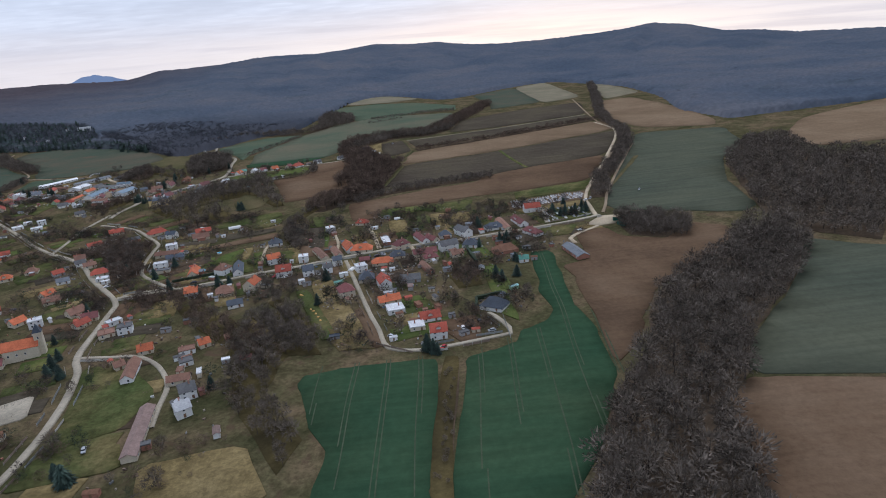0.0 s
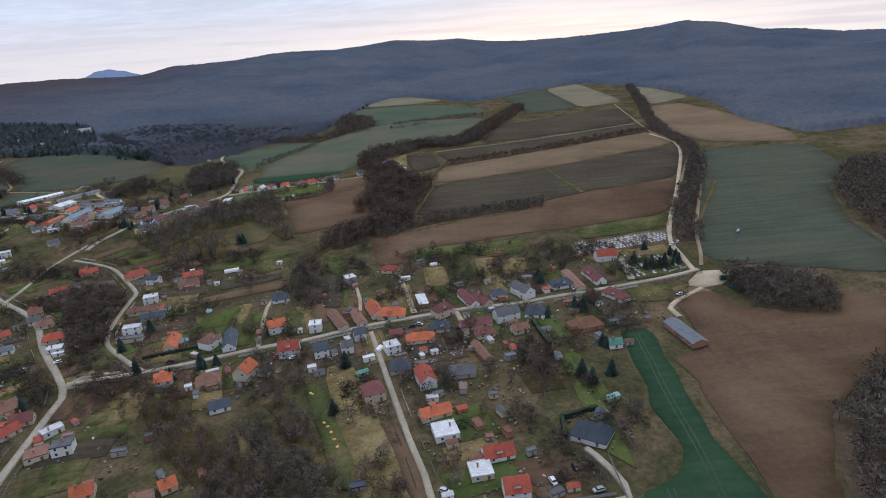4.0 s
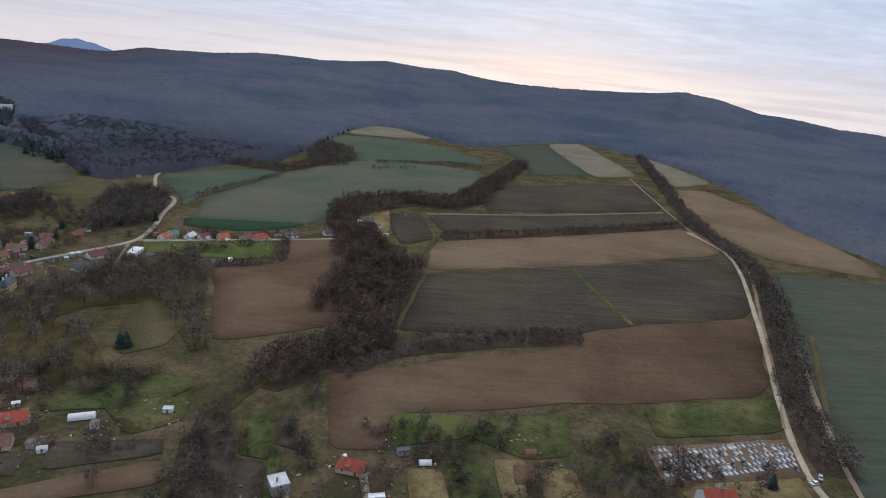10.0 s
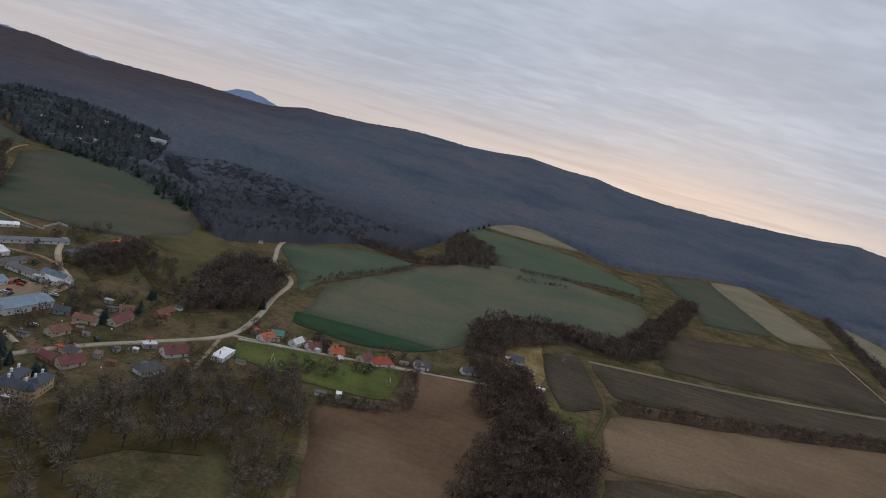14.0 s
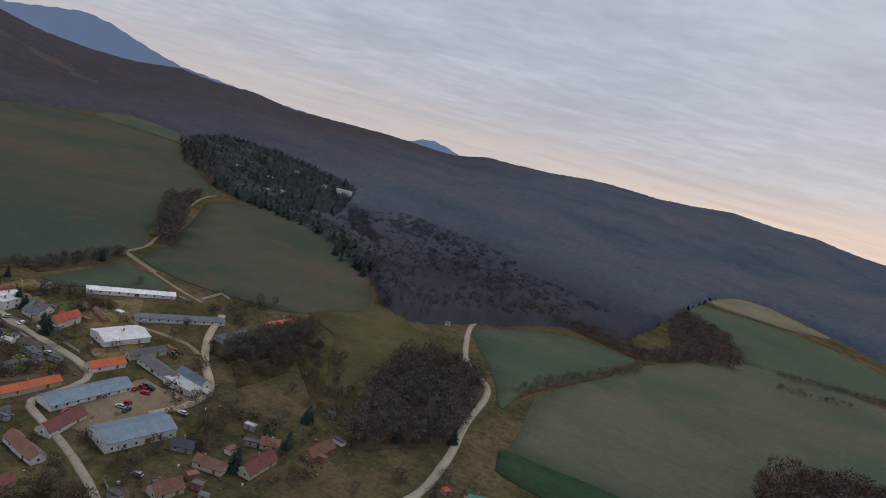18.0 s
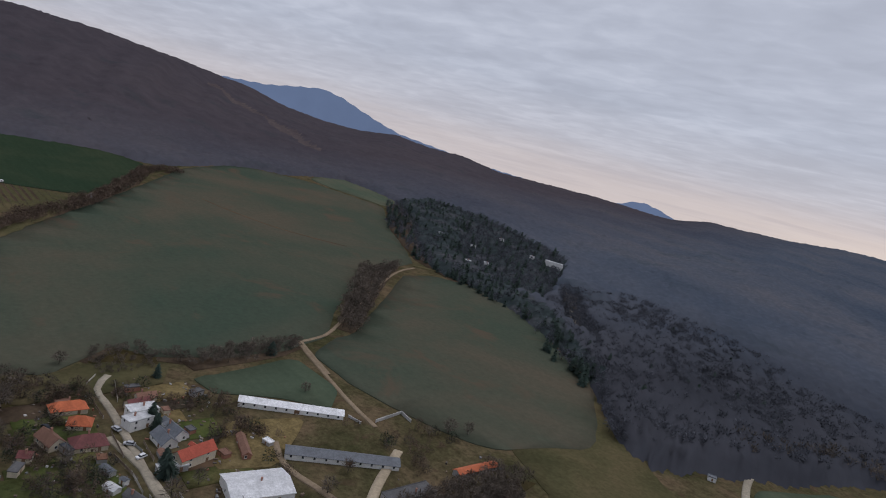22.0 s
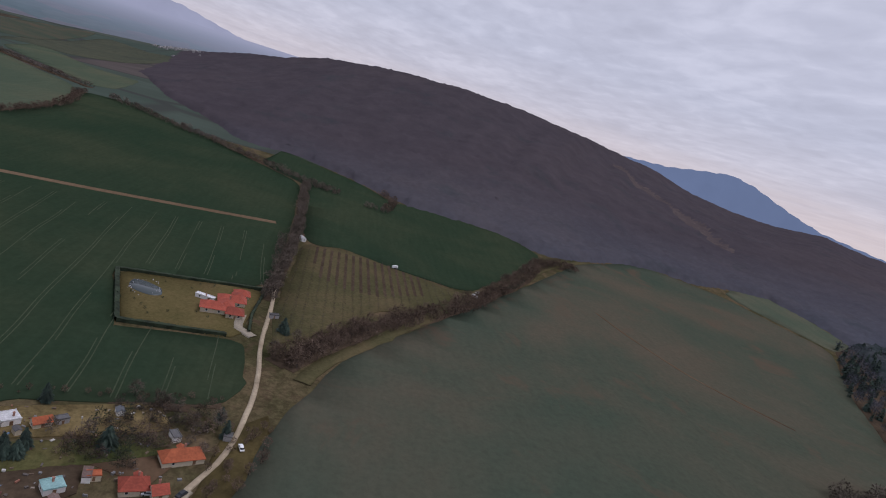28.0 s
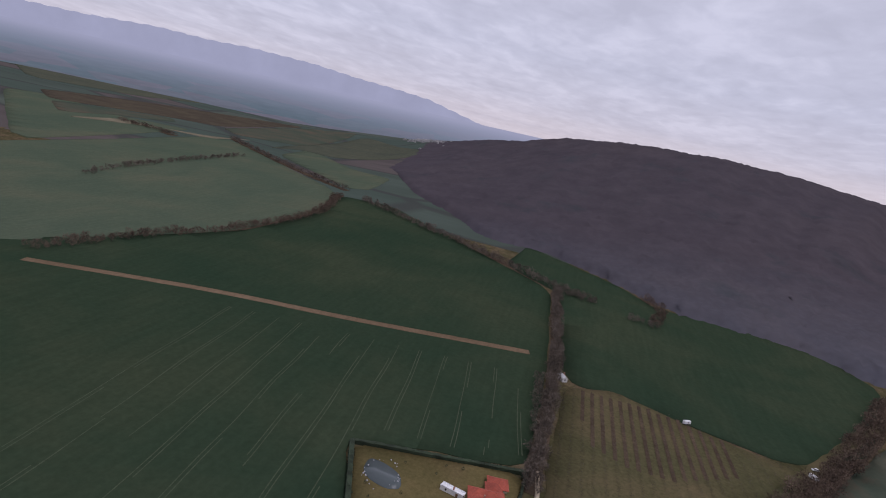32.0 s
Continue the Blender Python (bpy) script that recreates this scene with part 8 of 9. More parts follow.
def garden_bushes():
    rng = np.random.default_rng(77)
    vs, slots = [], []
    for zone, count in ZONES:
        xs, ys = [p[0] for p in zone], [p[1] for p in zone]
        k = 0
        while k < count * 1.9:
            x, y = rng.uniform(min(xs), max(xs)), rng.uniform(min(ys), max(ys))
            if not inside(zone, np.array([x]), np.array([y]))[0]:
                continue
            k += 1
            if x > -150 and y > 600 or noise.noise((x * 0.03, y * 0.03, 9.0)) < 0.0 or not free(x, y, 1.5) or near_road(x, y):
                continue
            s = rng.uniform(1.5, 3.8) if rng.random() < 0.62 else rng.uniform(3.8, 7.0)
            cr = BUSH_FORMS[rng.integers(6)]
            slots.append(np.full(len(cr) // 3, rng.choice((0, 0, 0, 1, 1, 2))))
            vs.append(cr * (s * 1.1, s * 1.1, s) + (x, y, gz(x, y) + 0.05))
    for (ax, ay), (bx, by) in BOUNDS:
        kind, n = rng.integers(4), int(math.hypot(bx - ax, by - ay) / 1.7)
        if kind == 3:
            continue
        for i in range(n):
            x, y = ax + (bx - ax) * i / n + rng.normal(0, 0.3), ay + (by - ay) * i / n + rng.normal(0, 0.3)
            if rng.random() < 0.3 or not free(x, y, 0.8) or near_road(x, y):
                continue
            s = rng.uniform(0.9, 2.2)
            cr = BUSH_FORMS[rng.integers(6)][:180]
            slots.append(np.full(len(cr) // 3, (0, 2, 1)[kind]))
            vs.append(cr * (s * 1.1, s * 1.1, s) + (x, y, gz(x, y) + 0.05))
    v = np.vstack(vs)
    me = mesh_np("garden_bushes", v, np.arange(len(v)).reshape(-1, 3), [TWIGS_RED, BARK, HEDGE_LEAF], np.concatenate(slots))
    tagged(new("garden_bushes", me), "leafless bushes and small fruit trees in the gardens", "bushes", "", "stuff")
    vv, ff = [], []
    for zone, count in ZONES:
        xs, ys = [p[0] for p in zone], [p[1] for p in zone]
        for _ in range(int(count * 1.3)):
            x, y = rng.uniform(min(xs), max(xs)), rng.uniform(min(ys), max(ys))
            if not inside(zone, np.array([x]), np.array([y]))[0] or near_road(x, y) or not free(x, y, 0.3):
                continue
            if min((x - bx) ** 2 + (y - by) ** 2 for bx, by, r in BUILT) > 15 ** 2:
                continue
            a, l, w, h = rng.uniform(0, 3.14), rng.uniform(0.4, 1.7), rng.uniform(0.3, 0.9), rng.uniform(0.2, 0.8)
            z, o = gz(x, y) + 0.2, len(vv)
            for zz in (z - 0.2, z + h):
                for dx, dy in ((-l, -w), (l, -w), (l, w), (-l, w)):
                    vv.append((x + (dx * math.cos(a) - dy * math.sin(a)) / 2, y + (dx * math.sin(a) + dy * math.cos(a)) / 2, zz))
            ff += [tuple(o + i for i in q) for q in ((4, 5, 6, 7), (0, 1, 5, 4), (1, 2, 6, 5), (2, 3, 7, 6), (3, 0, 4, 7))]

    def clutter(t, bs):
        g = t.nodes.new("ShaderNodeNewGeometry")
        c = tramp(t, g.outputs["Random Per Island"], [(0.0, (0.50, 0.49, 0.47)), (0.06, (0.15, 0.11, 0.08)), (0.40, (0.20, 0.20, 0.20)), (0.6, (0.10, 0.085, 0.075)), (0.84, (0.28, 0.24, 0.19)), (0.92, (0.26, 0.12, 0.08)), (0.98, (0.12, 0.18, 0.26))])
        g2 = t.nodes["Color Ramp"]
        g2.color_ramp.interpolation = "CONSTANT"
        t.links.new(c, bs.inputs["Base Color"])
    me = bpy.data.meshes.new("yard_clutter")
    me.from_pydata(vv, [], ff)
    me.materials.append(material("mixed_yard_things", clutter, 0.7))
    tagged(new("yard_clutter", me), "woodpiles, crates, boards and bins lying in the yards", "clutter", "", "stuff")


garden_bushes()

# ---- tractor lines in the crops ----
PALE_CROP = field_mat("worn_tractor_lines", (0.050, 0.066, 0.040), (0.058, 0.073, 0.044), (0.068, 0.080, 0.050), 0.03, 0.4)


def tramlines(name, pts, turn, gap, label, lift, first=0.0):
    xs, ys = [p[0] for p in pts], [p[1] for p in pts]
    mx, my = sum(xs) / len(xs), sum(ys) / len(ys)
    c, s = math.cos(radians(turn)), math.sin(radians(turn))
    verts, faces = [], []
    for i in range(-14, 15):
        for off in (-0.95, 0.95):
            v = i * gap + off + first
            prev = False
            for u in np.arange(-330, 330, 8.0):
                q = v + 1.2 * noise.noise((u * 0.02, v * 0.05, 4.0))
                x, y = mx + u * c - q * s, my + u * s + q * c
                ok = bool(inside(pts, np.array([x]), np.array([y]))[0]) and noise.noise((u * 0.015, v * 0.3, 1.0)) > -0.25
                if ok:
                    for d in (-0.26, 0.26):
                        px, py = x - s * d, y + c * d
                        verts.append((px, py, gz(px, py) + lift))
                    if prev:
                        o = len(verts)
                        faces.append((o - 4, o - 2, o - 1, o - 3))
                prev = ok
    return setting(from_arrays(name, verts, faces, PALE_CROP), label)


tramlines("tractor_lines_2", [(-81, 326), (-73, 332), (-48, 334), (-11, 329), (-12, 299), (-17, 274), (-19, 230), (-63, 236), (-58, 261), (-73, 301)], 89, 15.0, "pale paired tractor lines in the crop", 0.36, 6.0)
tramlines("tractor_lines_3", [(0, 322), (14, 338), (27, 344), (50, 357), (53, 411), (55, 463), (69, 464), (70, 425), (70, 350), (70, 302), (50, 257), (28, 220), (-11, 229), (-6, 272)], 86, 15.0, "pale paired tractor lines in the crop", 0.36)
tramlines("tractor_lines_4", [(-916, 516), (-938, 725), (-828, 744), (-807, 658), (-739, 682), (-752, 744), (-678, 745), (-673, 729), (-652, 651), (-690, 540)], 6, 17.0, "pale paired tractor lines in the crop", 0.40, 4.0)
# ---- farm machines, bales, ruins and shrubs ----
TRACTOR_PAINT = [(plain_mat("red_machine_paint", (0.32, 0.04, 0.03), 0.4, 0.3), "red"), (plain_mat("green_machine_paint", (0.04, 0.20, 0.06), 0.4, 0.3), "green"), (plain_mat("blue_machine_paint", (0.05, 0.12, 0.28), 0.4, 0.3), "blue")]
RIM = plain_mat("yellowish_wheel_rim", (0.45, 0.38, 0.12), 0.5, 0.2)


def disc(bm, r, w):
    bmesh.ops.create_cone(bm, cap_ends=True, segments=14, radius1=r, radius2=r, depth=w, matrix=Matrix.Rotation(radians(90), 4, "X"))


def tractor(x, y, turn, k):
    mat, word = TRACTOR_PAINT[k]
    ob = tagged(new("tractor"), f"{word} farm tractor with a glazed cab in the yard", "tractor", "farm tractors")
    ob.matrix_world = pose(x, y, gz(x, y) + 0.5, 0, 0, turn)
    for nm, m, boxes in (("bonnet", mat, ((0.2, 2.1, -0.4, 0.4, 0.7, 1.45), (0.3, 2.0, -0.34, 0.34, 1.45, 1.55))),
                         ("cab", GLASS, ((-1.2, 0.15, -0.62, 0.62, 1.1, 2.3),)),
                         ("cab_roof", mat, ((-1.3, 0.3, -0.7, 0.7, 2.3, 2.42),)),
                         ("mudguard", mat, ((-1.5, -0.2, -0.95, -0.62, 1.2, 1.35),)),
                         ("mudguard", mat, ((-1.5, -0.2, 0.62, 0.95, 1.2, 1.35),)),
                         ("exhaust", TYRE, ((1.1, 1.2, 0.3, 0.4, 1.45, 2.4),))):
        bm = bmesh.new()
        for q in boxes:
            box(bm, *q)
        part(nm, bm, m, ob)
    for wx, r in ((-0.8, 0.72), (1.55, 0.45)):
        for wy in (-0.78, 0.78):
            bm = bmesh.new()
            disc(bm, r, 0.36)
            wh = part("wheel", bm, TYRE, ob)
            wh.matrix_local = pose(wx, wy, r)
            bm = bmesh.new()
            disc(bm, r * 0.55, 0.4)
            part("rim", bm, RIM, wh)


for (x, y, a, k) in ((-387, 808, 40, 0), (-387, 811, 48, 1), (-379, 795, 100, 0), (-391, 792, 10, 2), (-384, 775, 60, 0), (-381, 771, 70, 0), (-407, 842, 20, 1), (-409, 845, 15, 0)):
    tractor(x, y, a, k)

house(-379.3, 823.4, -1, 17, 7, 1, "f", "pale", "white", "lean_to", "white lean-to roof beside the pale blue farm hall", "shed", "", None, 2.6)
low_wall([(-464, 911), (-467, 930), (-458, 929)], 1.3, 0.3, CONCRETE, "pale broken foundation walls of a vanished shed")
low_wall([(-473, 901), (-465, 903)], 0.9, 0.3, CONCRETE, "pale broken foundation wall")

SACK = plain_mat("orange_yellow_sacking", (0.60, 0.36, 0.12), 0.8, 0.3)


def sack_fill(bm):
    bmesh.ops.create_icosphere(bm, subdivisions=2, radius=0.8)
    for v in bm.verts:
        v.co = (v.co.x * 1.1, v.co.y * 0.8, v.co.z * 0.55 + 0.3 + 0.05 * math.sin(v.co.x * 9))


SACK_MESH = mesh_of("sack", sack_fill, SACK)
for (x, y) in ((-84, 400), (-82, 397), (-80, 393), (-78, 388), (-76, 383), (-94, 424), (-93, 423)):
    ob = tagged(new("sack", SACK_MESH), "full orange-yellow sack lying on the grass strip", "sack", "sacks on the grass")
    ob.matrix_world = pose(x, y, gz(x, y) + 0.35, 0, 0, x * 37 % 180)

SHRUB_MESHES = []
for k in range(4):
    cr = BUSH_FORMS[k]
    SHRUB_MESHES.append((mesh_np("stem", limbs(np.random.default_rng(60 + k), 3) * 0.8, np.arange(36).reshape(-1, 3), [BARK]), mesh_np("foliage", cr, np.arange(len(cr)).reshape(-1, 3), [HEDGE_LEAF])))
for i, (x, y) in enumerate(((-763, 682), (-758, 687), (-754, 690), (-749, 693), (-802, 707), (-804, 715), (-794, 704), (-759, 721), (-771, 678), (-795, 689), (-772, 694), (-756, 701), (-763, 714))):
    ob = tagged(new("shrub"), "small dark evergreen shrub on the villa lawn", "shrub", "villa shrubs")
    ob.matrix_world = pose(x, y, gz(x, y) + 0.45, 0, 0, i * 50) @ Matrix.Diagonal((1.5 + 0.25 * (i % 3),) * 3 + (1,))
    for nm, me in zip(("stem", "foliage"), SHRUB_MESHES[i % 4]):
        new(nm, me).parent = ob



def far_town():
    """A distant town on the plain, a scatter of pale houses."""
    rng = np.random.default_rng(19)
    verts, faces = [], []
    for _ in range(150):
        u = rng.uniform(0, 0.55)
        x, y = -3150 + 850 * u + rng.normal(0, 60), 40 + 390 * u + rng.normal(0, 28)
        l, w, h, z, o = rng.uniform(6, 11), rng.uniform(5, 7), rng.uniform(2.5, 4.5), gz(x, y), len(verts)
        verts += [(x + a * l, y + b * w, z + c * h) for c in (-0.1, 1) for a, b in ((-0.5, -0.5), (0.5, -0.5), (0.5, 0.5), (-0.5, 0.5))]
        verts += [(x - 0.5 * l, y, z + 1.4 * h), (x + 0.5 * l, y, z + 1.4 * h)]
        faces += [tuple(o + i for i in q) for q in ((0, 1, 5, 4), (1, 2, 6, 9, 5), (2, 3, 7, 6), (3, 0, 4, 8, 7), (4, 5, 9, 8), (6, 7, 8, 9))]
    tagged(from_arrays("far_town", verts, faces, WALLS["grey"]), "pale houses of a distant town on the plain", "town", "", "stuff")


far_town()
# ---- woods, copses and tree belts ----
woods("conifer_wood", PINEWOOD, 11, 11.5, "dark conifers at the resort edge of the forest", None, CONIFER_FORMS)
woods("conifer_wood", RESORT, 22, 12, "conifers scattered among the resort buildings", None, CONIFER_FORMS)
woods("forest_edge", [(-452, 1092), (-500, 1150), (-590, 1225), (-632, 1300), (-590, 1400), (-430, 1360), (-270, 1270), (-330, 1130), (-400, 1030)], 6, 10.5, "bare oaks and beeches at the near edge of the forest", TWIGS_GREY, FAR_FORMS)
woods("forest_edge", RESORT, 11, 10, "bare trees among the resort buildings", TWIGS_GREY, FAR_FORMS)
woods("forest_edge", PINEWOOD, 12, 10, "bare trees between the conifers", TWIGS_GREY, FAR_FORMS)
woods("conifer_wood", [(-452, 1092), (-500, 1150), (-590, 1225), (-560, 1330), (-420, 1300), (-330, 1130)], 26, 10, "conifers scattered through the forest edge", None, CONIFER_FORMS)
woods("wood", [(203, 463), (231, 456), (215, 409), (178, 364), (134, 318), (115, 284), (99, 268), (82, 211), (72, 166), (32, 178), (32, 223), (58, 280), (83, 313), (107, 372), (164, 417)], 6.6, 13, "brown leafless wood along a stream")
woods("copse", [(128, 512), (139, 520), (172, 503), (173, 478), (159, 453), (127, 473)], 4.2, 9, "brown leafless copse beside the ploughland")
woods("wood", [(-110, 902), (-90, 916), (-57, 840), (-38, 819), (-49, 761), (-57, 701), (-56, 673), (-85, 645), (-108, 623), (-121, 627), (-123, 652), (-92, 675), (-85, 741), (-82, 802), (-101, 867)], 5.5, 12, "leafless wood along a stream bed")
woods("wood", [(-324, 888), (-341, 957), (-332, 986), (-308, 981), (-290, 976), (-275, 920), (-270, 885), (-298, 843)], 5.5, 12, "brown leafless wood beside the country road")
woods("wood", [(-214, 1323), (-213, 1452), (-154, 1398), (-138, 1286), (-171, 1268), (-197, 1222)], 6, 9, "leafless wood in the corner between green fields")
woods("scrub", [(-397, 869), (-412, 930), (-393, 936), (-364, 879), (-366, 844)], 5, 6, "brown leafless scrub behind the farmyard")
woods("copse", [(-699, 1075), (-712, 1135), (-649, 1061), (-564, 972), (-576, 964), (-632, 1013)], 5, 10, "long brown leafless copse between fields")
woods("scrub", [(-545, 752), (-548, 786), (-512, 768), (-503, 730), (-538, 738)], 5.5, 8, "brown scrub at the field corner")
woods("scrub", [(-287, 565), (-257, 569), (-236, 551), (-234, 524), (-220, 489), (-231, 478), (-253, 513)], 5, 9, "leafless trees in a hollow")
woods("scrub", [(-121, 406), (-81, 369), (-70, 343), (-88, 346), (-91, 313), (-68, 274), (-73, 254), (-98, 295), (-120, 351)], 6, 8, "leafless scrub beside the crop field")
woods("wood", [(342, 740), (390, 735), (361, 649), (423, 614), (262, 412), (237, 437), (230, 487), (279, 649)], 7, 12, "leafless wood under the hills")
woods("park_trees", [(-290, 685), (-253, 760), (-210, 801), (-189, 782), (-177, 733), (-151, 662), (-159, 656), (-198, 718), (-233, 702), (-264, 654)], 6.5, 11, "tall leafless park trees", TWIGS, PARK_FORMS)
woods("park_trees", [(-261, 651), (-247, 681), (-219, 674), (-190, 634), (-222, 595)], 10, 12, "scattered tall leafless park trees", TWIGS, PARK_FORMS)
woods("scrub", belt([(-111, 517), (-125, 552), (-132, 582), (-124, 617), (-114, 647)], 9), 4.5, 6, "leafless bushes along a ditch")
woods("scrub", [(-3, 436), (17, 439), (18, 410), (3, 408)], 5, 6, "leafless orchard thicket")
woods("scrub", [(-311, 856), (-343, 870), (-400, 921), (-374, 933), (-328, 893)], 8, 7, "scattered leafless bushes")
woods("scrub", [(-401, 869), (-412, 937), (-394, 950), (-380, 886), (-388, 859)], 5, 7, "brown leafless scrub")
woods("scrub", [(-308, 391), (-278, 401), (-253, 358), (-280, 357)], 9, 8, "leafless garden trees")
woods("scrub", [(-114, 403), (-93, 406), (-77, 367), (-73, 345), (-90, 346), (-109, 377)], 6, 7, "leafless scrub")
woods("scrub", [(-932, 738), (-940, 750), (-822, 752), (-819, 744)], 5, 6, "leafless hedge beside the lane")
woods("tree_belt", belt([(-116, 927), (-117, 1000), (-83, 1040), (1, 1061), (41, 1138), (101, 1305), (130, 1394)], 26), 5.5, 11, "curved belt of leafless trees between fields")
woods("tree_belt", belt([(412, 1632), (343, 1335), (274, 1053), (255, 890), (217, 768), (155, 641), (138, 579)], 16), 5, 9, "belt of leafless trees along the field track")
woods("hedgerow", belt([(-82, 645), (-56, 673), (5, 695), (60, 706)], 18), 4, 6.5, "dark leafless hedgerow between fields")
woods("hedgerow", belt([(-20, 909), (116, 962), (261, 1032)], 16), 4.5, 6, "dark leafless hedgerow on the terrace")
woods("hedgerow", belt([(-108, 1291), (-4, 1333), (58, 1332)], 10), 4.5, 6, "leafless hedgerow between green fields")
woods("hedgerow", belt([(-543, 851), (-547, 877), (-551, 904), (-558, 922)], 14), 4.5, 6, "dark hedgerow at the field edge")
woods("tree_belt", belt([(-722, 765), (-778, 802), (-882, 894), (-986, 962), (-1073, 1016), (-1081, 1055)], 17), 4.5, 8, "curved belt of leafless trees round the orchard")
woods("tree_belt", belt([(-802, 747), (-870, 749), (-982, 749), (-1178, 740)], 8), 3.3, 7, "leafless trees lining the lane")
woods("tree_belt", belt([(-1822, -32), (-1584, 246), (-1484, 382)], 14), 6, 8, "leafless trees along a field boundary")
woods("hedgerow", belt([(-917, 353), (-1023, 378), (-1115, 411), (-1274, 426), (-1429, 392)], 14), 5, 7, "leafless hedgerow beyond the crop")
woods("tree_belt", belt([(-1432, 431), (-1304, 603), (-1247, 677), (-1185, 740), (-1166, 779)], 16), 5.5, 8, "leafless trees along the forest foot")
woods("hedgerow", belt([(-1185, 156), (-1322, 133), (-1474, 124), (-1608, 119)], 14), 6, 7, "distant leafless hedgerow")
woods("hedgerow", belt([(-1656, -190), (-1655, -121), (-1646, -52)], 18), 6, 8, "distant dark tree belt")
woods("hedgerow", belt([(-1174, 747), (-1176, 764), (-1168, 782)], 12), 5, 6, "short row of bushes in the field")
woods("hedgerow", belt([(-1138, 812), (-1134, 825), (-1125, 836)], 10), 5, 6, "short row of bushes in the field")
woods("tree_belt", belt([(-1133, 834), (-1192, 847), (-1237, 834)], 12), 5, 7, "bushes at the forest corner")
woods("tree_belt", belt([(-363, 1114), (-309, 1186), (-222, 1180), (-190, 1229), (-149, 1265)], 20), 5.5, 10, "leafless belt between green fields")
woods("hedgerow", belt([(-108, 1239), (-45, 1269)], 9), 5, 5, "hedgerow in a green field")
woods("tree_belt", belt([(-101, 909), (-91, 857), (-77, 827), (-84, 768), (-87, 723)], 40), 5.5, 11, "dense leafless trees along the stream")
woods("hedgerow", belt([(-187, 787), (-163, 797), (-146, 815), (-153, 863)], 8), 4, 6, "hedge behind the football pitch")
woods("hedgerow", belt([(-123, 948), (-58, 1033), (-6, 1036), (30, 1082)], 24), 5.5, 10, "leafless trees on the terrace")
woods("hedgerow", belt([(-723, 761), (-753, 782), (-793, 808)], 12), 5, 6, "bushes at the field edge")
woods("hedgerow", belt([(-556, 808), (-569, 831), (-551, 852), (-560, 924)], 12), 5, 5, "dark hedge above the new houses")
woods("hedgerow", belt([(-6, 318), (-10, 273), (-14, 233)], 6), 5, 3, "row of bushes on a grass strip")
woods("hedgerow", belt([(-655, 650), (-670, 699), (-675, 729), (-678, 745)], 8), 5, 3, "bushes at the garden ends")
woods("hedgerow", belt([(-103, 1013), (-58, 1050), (6, 1060), (52, 1185)], 26), 5.5, 9, "leafless trees between fields")
woods("hedgerow", belt([(-269, 982), (-256, 1033), (-214, 1143)], 10), 5, 5, "hedgerow between green fields")

woods("scrub", belt([(-208, 444), (-177, 438), (-138, 393), (-112, 364), (-94, 340)], 16), 5.5, 7, "leafless trees winding along a ditch")
woods("scrub", belt([(-110, 421), (-92, 391), (-77, 360)], 10), 5, 6, "leafless thicket between garden strips")
woods("scrub", belt([(-282, 567), (-249, 534), (-229, 490)], 26), 5.5, 9, "leafless trees in the bend of the lane")
woods("scrub", belt([(-355, 709), (-343, 724), (-342, 748)], 18), 5, 7, "leafless trees beside the manor road")
woods("scrub", belt([(-392, 862), (-397, 894), (-391, 928)], 22), 5, 8, "brown leafless thicket behind the farm")
woods("wood", [(-537, 731), (-562, 749), (-557, 769), (-531, 770), (-513, 761), (-501, 725)], 5.5, 9, "russet leafless trees below the lane")
woods("scrub", [(-660, 750), (-676, 764), (-655, 771), (-602, 755), (-568, 748), (-561, 740), (-610, 747)], 6, 5, "leafless bushes beside the lane")
woods("scrub", [(-557, 810), (-571, 826), (-561, 842), (-544, 838), (-541, 810)], 3.5, 3, "tangled dark brushwood at the field edge")
woods("hedgerow", belt([(-665, 705), (-668, 721), (-670, 734)], 5), 4, 4, "bushes at the crop's edge")
# ---- single trees ----
plant(CONIFERS, -194, 657)
plant(CONIFERS, -191, 657)
plant(CONIFERS, -187, 456)
plant(CONIFERS, -229, 431)
plant(CONIFERS, 23, 481)
plant(CONIFERS, 43, 446)
plant(CONIFERS, 44, 443)
plant(CONIFERS, 89, 547)
plant(CONIFERS, 103, 570)
plant(CONIFERS, 117, 551)
plant(CONIFERS, 115, 556)
plant(CONIFERS, 27, 539)
plant(CONIFERS, 27, 529)
plant(CONIFERS, 38, 485)
plant(CONIFERS, 41, 484)
plant(CONIFERS, 43, 485)
plant(CONIFERS, -166, 447)
plant(CONIFERS, -155, 457)
plant(CONIFERS, -81, 446)
plant(CONIFERS, -201, 505)
plant(CONIFERS, -148, 459)
plant(CONIFERS, -129, 492)
plant(CONIFERS, 93, 536)
plant(CONIFERS, 97, 537)
plant(CONIFERS, 102, 537)
plant(CONIFERS, 105, 537)
plant(CONIFERS, 111, 539)
plant(CONIFERS, 115, 541)
plant(CONIFERS, -207, 482)
plant(CONIFERS, -325, 848)
plant(CONIFERS, -317, 825)
plant(CONIFERS, -298, 727)
plant(CONIFERS, -322, 733)
plant(CONIFERS, -314, 730)
plant(CONIFERS, -322, 729)
plant(CONIFERS, -269, 889)
plant(CONIFERS, -317, 924)
plant(CONIFERS, -288, 887)
plant(CONIFERS, -293, 726)
plant(CONIFERS, -211, 358)
plant(CONIFERS, -210, 351)
plant(CONIFERS, -202, 348)
plant(CONIFERS, -214, 369)
plant(CONIFERS, -160, 267)
plant(CONIFERS, -154, 262)
plant(CONIFERS, -227, 389)
plant(CONIFERS, -222, 256)
plant(CONIFERS, -232, 497)
plant(CONIFERS, -118, 322)
plant(CONIFERS, -252, 2276)
